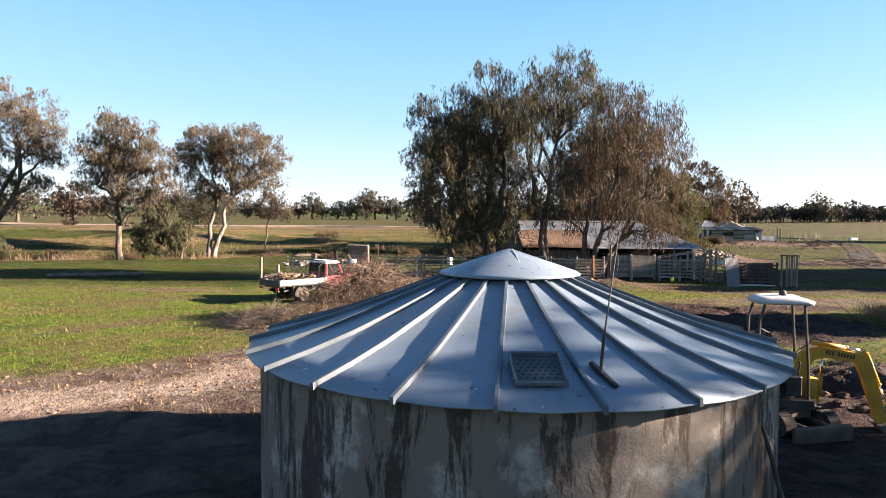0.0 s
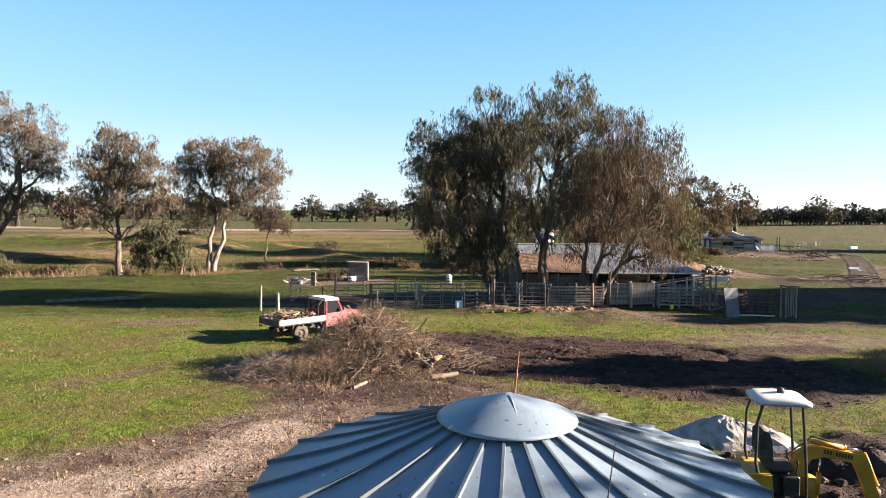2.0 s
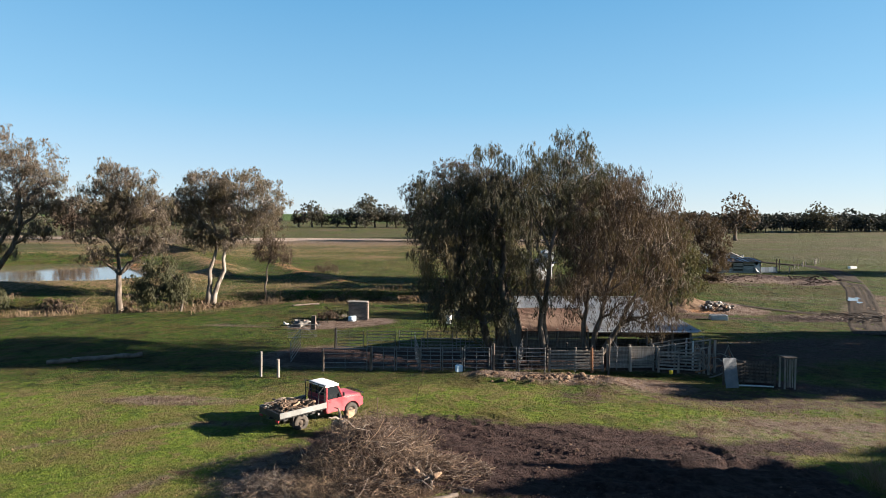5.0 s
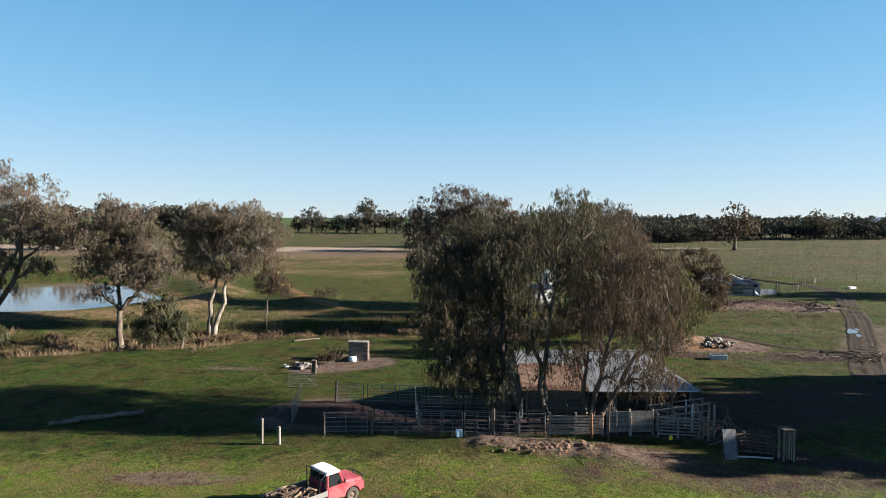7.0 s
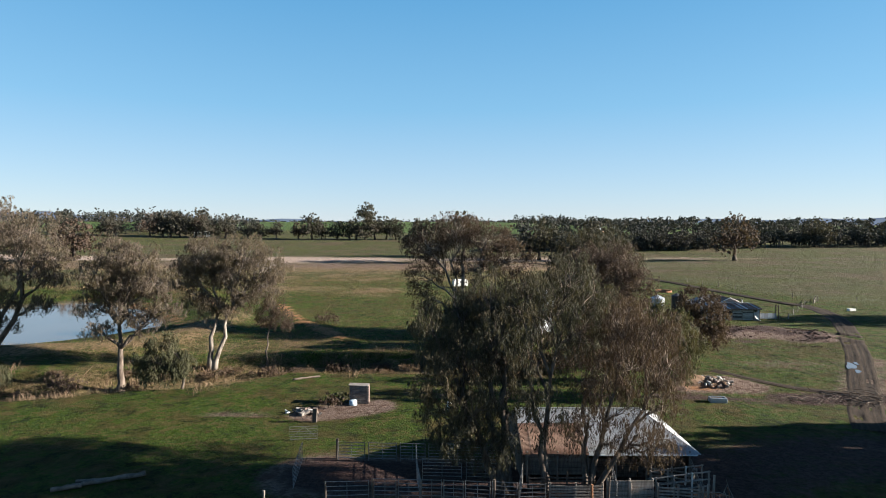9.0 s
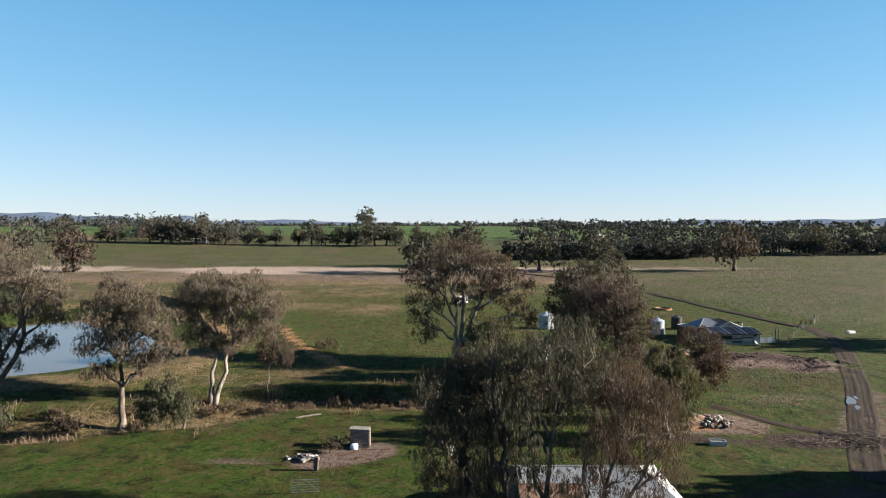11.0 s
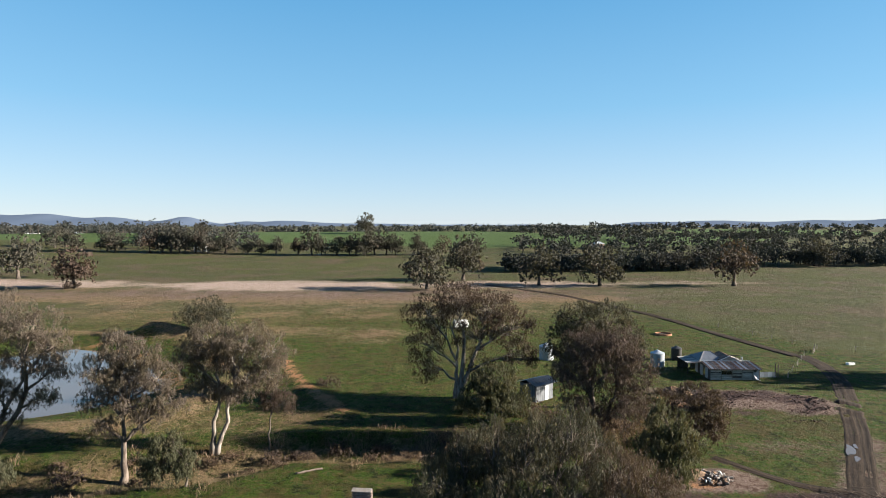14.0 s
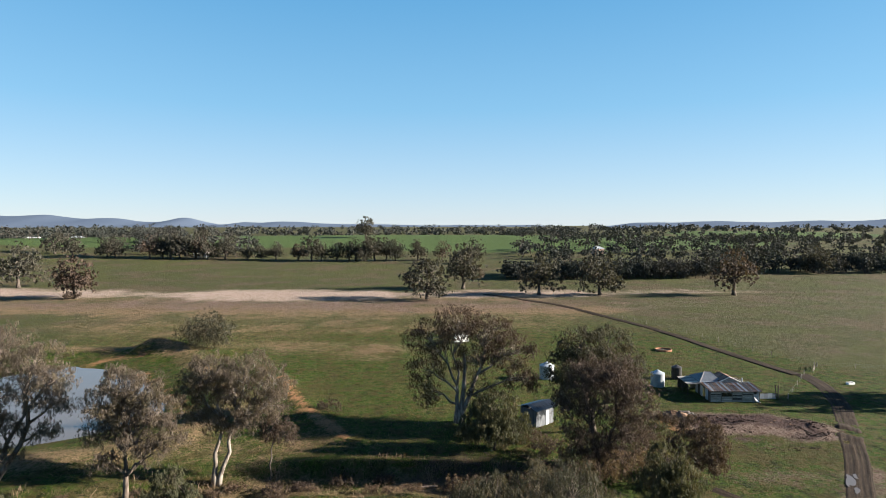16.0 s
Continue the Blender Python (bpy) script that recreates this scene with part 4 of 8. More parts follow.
gum("small_gum_tree", at(28.7, 74.5), [((0, 0), (2.2, 0.3, 5.5))], [(2.6, 0, 10.4, 2.5, 2.6, 1.8), (0.8, 0, 8.4, 2.2, 2.2, 2.2), (4.6, 0, 8.2, 2.2, 2.2, 2.2), (2.6, 0, 6.4, 2.6, 2.2, 1.9), (5.2, 0, 5.8, 1.6, 1.6, 1.6)],
    150, 153, 0.32, BARK, LEAF_DRY, "small leaning gum tree on an earth bank", seed=35, hang=0.8, thick=0.22, clump_r=(0.5, 1.0))
gum("pepper_tree", at(25.0, 67.5), [((0, 0), (0.3, 0, 6))], [(0, 0, 9.4, 2.8, 2.6, 2.0), (1.8, 0, 6.6, 2.6, 2.4, 2.4), (-1.8, 0, 6.8, 2.6, 2.4, 2.4), (0.4, 0, 4.2, 3.0, 2.6, 2.2)],
    190, 140, 0.36, BARK, LEAF_GREEN, "weeping green tree behind the woolshed", seed=36, hang=1.3, thick=0.24, clump_r=(0.6, 1.1))

# shade trees out to the sun's side, known by their shadows
SHADE = [(49.0, 22.1, 15.5, 2.6), (60, 24.6, 14, 1.6), (52, 38.1, 14, 4.5), (57, 42.3, 16, 5), (66, 37.5, 17, 5), (71, 44.0, 18, 6), (61, 47.7, 16, 5), (68, 52.3, 17, 5), (80, 39.3, 18, 5), (83, 46.7, 18, 6), (76, 54.7, 17, 4), (92, 50.7, 18, 5), (119.4, 120.8, 18, 5), (125.4, 126.8, 18, 5)]
for k, (x, y, h, r) in enumerate(SHADE):
    gum("gum_tree", at(x, y), [((0, 0), (0.4, 0, h * 0.55))], [(0, 0, h * 0.8, r, r, h * 0.18), (-r * 0.5, r * 0.3, h * 0.6, r * 0.8, r * 0.7, h * 0.16), (r * 0.5, -r * 0.3, h * 0.6, r * 0.8, r * 0.7, h * 0.16), (0, 0, h * 0.4, r * 0.8, r * 0.8, h * 0.14), (0, 0, h * 0.2, r * 0.8, r * 0.8, h * 0.12)],
        140, 26, 1.1, BARK, LEAF_GUM, "tall gum tree shading the farmyard", seed=40 + k, hang=0.7, wide=0.32, thick=0.35, group="shade gums", clump_r=(0.7, 1.4))

# trees close by the tank: thick below, thin above, so that the wall is shaded and the roof dappled
for k, (x, y) in enumerate(((20.0, 3.9), (20.4, 7.5))):
    gum("gum_tree", at(x, y), [((0, 0), (0.3, 0, 6.0))], [(0, 0, 5.0, 2.2, 2.3, 1.7), (0.3, 0.6, 3.0, 2.2, 2.2, 1.6), (0, -0.8, 5.8, 1.8, 1.8, 1.0)],
        130, 90, 0.4, BARK, LEAF_GUM, "bushy gum tree shading the tank", seed=50 + k, hang=0.7, thick=0.25, group="shade gums", clump_r=(0.6, 1.1))
    gum("gum_tree", at(x + 1.4, y + 0.4), [((0, 0), (0.3, 0, 7.5))], [(-0.4, 0.6, 8.0, 2.0, 2.2, 1.3), (0.4, -1.0, 8.8, 1.8, 1.8, 1.2), (0, 1.4, 7.4, 1.6, 1.4, 0.9)],
        18, 130, 0.4, BARK, LEAF_GUM, "tall thin-crowned gum tree shading the tank", seed=54 + k, hang=0.7, thick=0.22, group="shade gums", clump_r=(0.5, 0.95))

gum("gum_tree", at(20.4, 9.7), [((0, 0), (0.2, 0, 5.5))], [(0, 0, 5.4, 1.8, 1.5, 1.6), (0.2, 0, 3.6, 1.8, 1.5, 1.6)],
    80, 90, 0.4, BARK, LEAF_GUM, "bushy gum tree shading the tank", seed=58, hang=0.7, thick=0.2, group="shade gums", clump_r=(0.5, 0.9))

# ---- trees of the far paddocks: a few shapes, set out again and again ----
def far_tree(name, h, r, seed, leaf, per=50, label="rounded paddock gum with a short dark trunk"):
    lobes = [(0, 0, h * 0.66, r * 0.8, r * 0.8, h * 0.28)]
    rs = np.random.RandomState(seed)
    for k in range(7):
        a = k * 0.9 + rs.uniform(0, 0.6)
        lobes.append((r * 0.66 * np.cos(a), r * 0.66 * np.sin(a), h * rs.uniform(0.26, 0.68), r * 0.5, r * 0.5, h * 0.19))
    return gum(name, Vector((0, 0, 0)), [((0, 0), (0.3, 0, h * 0.5))], lobes, 84, int(per * 1.05), 0.72, BARK, leaf, label, seed=seed, hang=0.5, wide=0.28, face=0.5, thick=0.04 * h, clump_r=(0.11 * h, 0.19 * h), twig=0.06)


FAR_SPOTS = [(237, 388, 12, 2), (-7, 281, 14, 0), (11, 322, 16, 1), (47, 297, 13, 2), (76, 294, 14, 0), (140, 292, 15, 3), (-223, 320, 15, 2), (-171, 283, 14, 4), (-92, 735, 33, 1),
             (-105, 490, 17, 1), (-98, 494, 11, 2), (-62, 490, 15, 0), (-55, 496, 18, 1), (-76, 500, 12, 3), (-38, 495, 13, 2), (-118, 500, 12, 4),
             (-225, 505, 19, 0), (-215, 500, 14, 1), (-205, 508, 18, 2), (-240, 500, 16, 3), (-192, 500, 13, 0), (-180, 506, 16, 1), (-160, 500, 10, 2), (-148, 498, 11, 0), (-137, 502, 12, 1), (-268, 500, 15, 2), (-300, 495, 15, 1), (-330, 520, 16, 0), (-20, 498, 14, 1), (0, 500, 13, 3), (24, 470, 15, 2), (-250, 640, 16, 1), (-86, 498, 13, 0), (-70, 494, 14, 2), (-46, 500, 15, 1), (-232, 506, 15, 1), (-198, 504, 15, 3), (-280, 510, 14, 0)]
protos = [far_tree("paddock_tree", 14, 6.0, 60, LEAF_FAR), far_tree("paddock_tree", 14, 5.2, 61, LEAF_FAR), far_tree("paddock_tree", 14, 6.6, 62, LEAF_FAR),
          far_tree("paddock_tree", 14, 5.0, 63, LEAF_DRY, 22, "half-bare paddock gum tree with thin foliage"), far_tree("paddock_tree", 14, 5.6, 64, LEAF_DRY, 45, "reddish-brown rounded paddock gum tree")]
for pr in protos:
    tagged(pr, group="paddock trees")
used = set()
for k, (x, y, h, j) in enumerate(FAR_SPOTS):
    m = Matrix.Translation(at(x, y)) @ Matrix.Rotation(k * 2.4, 4, "Z")
    if j not in used:
        used.add(j)
        ob = protos[j]
    else:
        ob = copy_thing(protos[j], m)
    ob.matrix_basis = m @ Matrix.Scale(h * (1.55 if y < 400 else 1.3 if h < 30 else 0.8) / 14, 4)


def woods():
    """Woods in belts: many small tree shapes in one mesh of leaf clumps, with trunks in another."""
    rs = np.random.RandomState(5)
    spots = []

    def belt(n, x0, x1, y0, y1, h0, h1):
        for _ in range(n):
            spots.append((rs.uniform(x0, x1), rs.uniform(y0, y1), rs.uniform(h0, h1)))

    def fan(n, u0, u1, y0, y1, h0, h1):
        """Trees spread over a fan of the plain, u = x / y."""
        for _ in range(n):
            yy = math.sqrt(rs.uniform(y0 ** 2, y1 ** 2))
            spots.append((yy * rs.uniform(u0, u1), yy, rs.uniform(h0, h1)))

    fan(210, 0.1, 0.44, 366, 398, 9, 13)
    fan(150, 0.44, 0.85, 380, 420, 9, 14)
    fan(120, 0.12, 0.9, 470, 580, 9, 14)
    fan(190, 0.14, 0.95, 600, 900, 10, 16)
    fan(150, 0.12, 0.62, 446, 900, 10, 15)
    fan(70, 0.42, 1.0, 1180, 1400, 12, 18)
    fan(40, 0.42, 1.0, 900, 1180, 12, 16)
    fan(140, 0.1, 0.42, 1000, 1400, 12, 18)
    fan(60, -0.5, -0.3, 520, 640, 12, 17)
    fan(330, -0.9, -0.42, 620, 1100, 12, 18)
    fan(400, -0.95, 0.2, 1080, 1500, 13, 19)
    fan(280, -1.0, 1.0, 1500, 2400, 14, 21)
    fan(160, -1.1, 1.1, 2400, 3700, 15, 23)
    Q, tr = [], Build()
    for x, y, h in spots:
        z = hz(x, y)
        h *= 0.82 + 0.4 * rs.uniform() ** 3
        n = 7 + int(h / 4)
        r = h * rs.uniform(0.3, 0.46)
        c = np.stack([x + rs.normal(0, 0.5, n) * r, y + rs.normal(0, 0.5, n) * r, z + h * (0.52 + 0.36 * rs.uniform(-1, 1, n) * np.sqrt(rs.uniform(0, 1, n)))], -1)
        far = y > 900
        cr = rs.uniform(0.15, 0.24, n) * h
        Q.append(leaves(c, cr, 4 if far else 26 if y < 456 else 13, 3.2 if far else 0.95 if y < 456 else 1.4, 0.1, rs, 0.8, 0.7, 0.3))
        if y < 720:
            tr.tube([(x, y, z - 0.3), (x + rs.normal(0, 0.3), y, z + 0.55 * h)], [0.03 * h, 0.012 * h], 5, False)
    ob = thing("distant_woods", Matrix(), "belts of dark green bushland on the plain", "woods", kind="stuff")
    new("foliage", quads_mesh("foliage", np.concatenate(Q), LEAF_WOODS)).parent = ob
    part("trunks", tr, BARK, ob)


woods()


def hills():
    # the blue of distance haze is mixed into the base colour of hills and ridge
    M = Mat("haze_tinted_hills", 1.0, 0, 0.0)
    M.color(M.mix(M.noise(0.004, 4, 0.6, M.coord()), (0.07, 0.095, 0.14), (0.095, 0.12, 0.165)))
    for label, x0, x1, y0, peaks in (("low hills far beyond the woods, tinted with painted blue haze", -4000, 900, 4300, [(-3100, 74, 520), (-2450, 34, 420), (-1790, 38, 150), (-2050, 14, 400), (-1410, 18, 110), (-1112, 28, 190), (-700, 10, 400)]),
                             ("low wooded ridge on the skyline", 800, 3800, 3400, [(1400, 20, 500), (2400, 26, 600), (3200, 34, 500)])):
        xs = np.linspace(x0, x1, 220)
        ridge = sum(h * np.exp(-((xs - c) / w) ** 2) for c, h, w in peaks) + 12 + 1.5 * wav(xs, xs * 0, 0.02, 4)
        ridge = ridge * sstep(xs, x0, x0 + 300) * (1 - sstep(xs, x1 - 300, x1)) - 2
        V, F = [], []
        prof = [(-500, 0.0), (-250, 0.45), (0, 1.0), (300, 0.4), (500, 0.0)]
        for dy, k in prof:
            V += [(x, y0 + dy, 11 + k * h * (1 + 0.1 * math.sin(x * 0.013 + dy))) for x, h in zip(xs, ridge)]
        n = len(xs)
        for r in range(len(prof) - 1):
            F += [(r * n + i, r * n + i + 1, (r + 1) * n + i + 1, (r + 1) * n + i) for i in range(n - 1)]
        b = Build()
        b.add(V, F)
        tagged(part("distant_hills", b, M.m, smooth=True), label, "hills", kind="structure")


hills()

# ---- the water tank ----
CONCRETE = Mat("stained_concrete", 0.9, 0, 0.2)


def concrete():
    M = CONCRETE
    v, vs = M.coord(), M.coord((3.4, 3.4, 0.6))
    base = M.mix(M.noise(0.8, 5, 0.65, v), (0.085, 0.075, 0.066), (0.16, 0.142, 0.13))
    base = M.mix(M.step(M.noise(1.3, 5, 0.7, v), 0.5, 0.66), base, (0.26, 0.25, 0.24))
    run = M.step(M.noise(1.0, 6, 0.75, vs, 0.5), 0.49, 0.57)
    dark = M.mix(M.math("MULTIPLY", run, 0.88), base, (0.026, 0.02, 0.017))
    fine = M.noise(14, 4, 0.7, v)
    dark = M.mix(M.math("MULTIPLY", M.step(fine, 0.5, 0.7), 0.4), dark, (0.1, 0.09, 0.08))
    M.color(dark)
    M.bump(fine, 0.5, 0.015)


concrete()
ROOF = Mat("painted_roof_sheet", 0.45, 0.15, 0.5)


def roof_paint():
    M = ROOF
    v = M.coord()
    c = M.mix(M.noise(0.9, 5, 0.65, v), (0.105, 0.15, 0.2), (0.175, 0.222, 0.272))
    c = M.mix(M.math("MULTIPLY", M.step(M.noise(6, 5, 0.7, v), 0.52, 0.7), 0.35), c, (0.12, 0.16, 0.2))
    c = M.mix(M.step(M.noise(3.2, 3, 0.5, v), 0.7, 0.76), c, (0.22, 0.17, 0.13))
    # bird marks and lichen specks, grime washed down the slope
    c = M.mix(M.math("MULTIPLY", M.step(M.noise(1.6, 5, 0.7, v, 0.6), 0.54, 0.68), 0.5), c, (0.1, 0.11, 0.115))
    c = M.mix(M.step(M.noise(11, 2, 0.5, v), 0.7, 0.74), c, (0.06, 0.055, 0.05))
    c = M.mix(M.step(M.noise(9, 2, 0.5, v, 0.3), 0.72, 0.76), c, (0.42, 0.42, 0.4))
    M.color(c)
    M.bump(M.noise(2.5, 3, 0.5, v), 0.25, 0.02)


roof_paint()
# shade on the ribs' sunless sides is painted in as a darker sheet colour
RIB = plain("shade_toned_roof_rib", (0.055, 0.075, 0.095), (0.1, 0.125, 0.15), 2.0, 0.5, 0.15, 0.1, 0.4)
DARK = plain("black_plastic", (0.02, 0.02, 0.022), (0.035, 0.035, 0.037), 5, 0.6, 0, 0.05)


SCREEN = plain("dull_zinc_screen", (0.06, 0.066, 0.072), (0.1, 0.106, 0.112), 4, 0.6, 0.3, 0.05)


def water_tank():
    cx, cy, R, ze, za, N = 0.895, 8.22, 3.36, 2.105, 3.22, 24
    tank = thing("water_tank", Matrix.Translation((cx, cy, 0)), "round stained concrete water tank with a pale blue sheet-metal cone roof", "water tank")
    b = Build()
    zs = np.linspace(-0.3, ze - 0.02, 10)
    b.lathe([(R - 0.13, z) for z in zs] + [(R - 0.28, ze - 0.02), (R - 0.28, -0.3)], 96)
    part("wall", b, CONCRETE.m, tank, "grey concrete wall streaked with dark runs", True)
    off = -0.923 - math.pi / 2
    step = 2 * math.pi / N
    # the roof is a slightly hollow cone
    rad, hgt_at = (0.0, 0.92, 1.8, 2.41, 2.93, R + 0.1), (za, 2.87, 2.55, 2.345, 2.2, ze - 0.03)

    def P(a, r, up=0.0):
        return (r * math.cos(a), r * math.sin(a), float(np.interp(r, rad, hgt_at)) + up)

    for k in range(N):
        a0, a1 = off + k * step, off + (k + 1) * step
        jag = 0.02 * math.sin(k * 5.3)
        b = Build()
        rows = [0.75, 1.3, 1.8, 2.41, 2.93, R + 0.02 + jag]
        V = []
        for up in (0.0, -0.012):
            for r in rows:
                for t in (0, 0.25, 0.5, 0.75, 1):
                    V.append(P(a0 + (a1 - a0) * t, r * (1.0 if t in (0, 1) else 0.997), up - 0.02 * math.sin(math.pi * t) * (r / R)))
        n = len(rows) * 5
        F = []
        for s in (0, n):
            F += [(s + i * 5 + j, s + i * 5 + j + 1, s + i * 5 + j + 6, s + i * 5 + j + 5) for i in range(len(rows) - 1) for j in range(4)]
        e = (len(rows) - 1) * 5
        F += [(e + j, e + j + 1, n + e + j + 1, n + e + j) for j in range(4)]
        b.add(V, F)
        part("roof_panel", b, ROOF.m, tank, smooth=True)
        b = Build()
        d = np.array((math.cos(a0), math.sin(a0), 0))
        s = np.array((-d[1], d[0], 0))
        w, hgt = 0.017, 0.048
        V, along = [], (0.88, 1.3, 1.8, 2.41, 2.93, R + 0.05)
        for r in along:
            c = np.array(P(a0, r))
            V += [c - s * w * 1.3 - (0, 0, 0.02), c + s * w * 1.3 - (0, 0, 0.02), c + s * w + (0, 0, hgt), c - s * w + (0, 0, hgt)]
        F = [(0, 1, 2, 3), tuple(range(20, 24))]
        for q in range(0, 20, 4):
            F += [(q + i, q + (i + 1) % 4, q + 4 + (i + 1) % 4, q + 4 + i) for i in range(4)]
        b.add(V, F)
        part("roof_rib", b, RIB, tank)
    b = Build()
    slope = 0.38
    b.lathe([(0.0, za + 0.04), (0.1, za + 0.015), (0.9, 2.965), (0.95, 2.93), (0.9, 2.915)], 48)
    part("roof_cap", b, ROOF.m, tank, "smooth conical cap", True)
    b = Build()
    b.box((0, 0, 0), (0.012, 0.85, 0.01), ch=0.003)
    ob = part("cap_seam", b, GALV_DARK, tank)
    ob.matrix_basis = Matrix.Translation((0.08, -0.47, za - slope * 0.47 + 0.062)) @ Matrix.Rotation(math.atan(slope), 4, "X") @ Matrix.Rotation(0.1, 4, "Z")
    # inspection hatch with a punched screen
    tilt = Matrix.Rotation(math.atan(0.29), 4, "X")
    a = -math.pi / 2 - 0.014
    hm = Matrix.Translation(P(a, 2.76, 0.02)) @ tilt
    b = Build()
    w, d = 0.45, 0.5
    for c, s in (((0, d / 2, 0.03), (w + 0.03, 0.025, 0.07)), ((0, -d / 2, 0.02), (w + 0.03, 0.025, 0.05)), ((-w / 2, 0, 0.03), (0.025, d, 0.06)), ((w / 2, 0, 0.03), (0.025, d, 0.06))):
        b.box(c, s, ch=0.008)
    hatch = part("hatch", b, RIB, tank, "square inspection hatch frame")
    hatch.matrix_basis = hm
    b = Build()
    b.box((0, 0, 0.015), (w - 0.04, d - 0.04, 0.01), ch=0.002)
    part("screen", b, SCREEN, hatch, "punched grey screen")
    # the dark inside each punched hole is a black disc laid on the plate
    for i in range(6):
        for j in range(6):
            b = Build()
            b.lathe([(0.0, 0.0225), (0.017, 0.0225), (0.018, 0.02)], 8, ((i - 2.5) * 0.062 + (0.03 if j % 2 else 0) - 0.015, (j - 2.5) * 0.062, 0))
            part("hole", b, DARK, hatch)


water_tank()

# ---- by the tank ----
def tank_rod():
    ob = thing("metal_rod", Matrix.Translation((1.43, 5.46, 2.24)), "thin dark rod standing on the tank roof in a dark bracket", "metal rod")
    b = Build()
    b.tube([(0, 0, 0.0), (0.03, 0.02, 0.35)], [0.017, 0.014], 8)
    b.tube([(0.03, 0.02, 0.33), (0.1, 0.05, 0.8), (0.17, 0.08, 1.3)], [0.008, 0.007, 0.005], 6)
    part("rod", b, DARK, ob)
    b = Build()
    b.box((0.02, -0.02, 0.0), (0.05, 0.42, 0.045), 20, 18, 0, 0.008)
    part("bracket", b, DARK, ob, "dark timber foot")
    ob2 = thing("steel_pole", Matrix.Translation((3.08, 5.78, 0)), "thin dark pole leaning against the tank wall", "pole")
    b = Build()
    b.tube([(0.39, -0.27, -0.1), (0.0, 0.0, 1.66)], [0.025, 0.022], 8)
    part("pole", b, DARK, ob2)


tank_rod()

YELLOW = plain("worn_yellow_paint", (0.36, 0.17, 0.012), (0.5, 0.255, 0.02), 2.0, 0.5, 0, 0.08, 0.4)
GREYWHITE = plain("pale_grey_plastic", (0.4, 0.4, 0.39), (0.5, 0.5, 0.485), 2.0, 0.5, 0, 0.05, 0.4)
BLACK_STEEL = plain("black_painted_steel", (0.02, 0.02, 0.022), (0.05, 0.047, 0.045), 3, 0.5, 0.2, 0.06, 0.4)
RUBBER = plain("dusty_rubber", (0.025, 0.022, 0.02), (0.08, 0.066, 0.055), 3, 0.85, 0, 0.2)
CHROME = plain("polished_ram", (0.6, 0.6, 0.6), (0.7, 0.7, 0.7), 3, 0.2, 1.0, 0)
MUDDY = plain("muddy_steel", (0.06, 0.045, 0.035), (0.13, 0.1, 0.08), 2.0, 0.85, 0.1, 0.3)


def ram(name, p0, p1, r, parent, split=0.6):
    """A hydraulic ram: cylinder and polished rod."""
    p0, p1 = np.array(p0, float), np.array(p1, float)
    m = p0 + (p1 - p0) * split
    b = Build()
    b.tube([p0, m], [r, r], 10)
    b.tube([m - (m - p0) * 0.04, m], [r * 1.2, r * 1.2], 10)
    cyl = part(name, b, YELLOW, parent, "yellow hydraulic cylinder", True)
    b = Build()
    b.tube([m, p1], [r * 0.5, r * 0.5], 8)
    part("rod", b, CHROME, cyl, "polished steel rod", True)


def beam(outline, w, y=0.0):
    """A boom plate: an outline in x and z with a width across y."""
    return Build().prism(outline, y - w / 2, y + w / 2, "y")


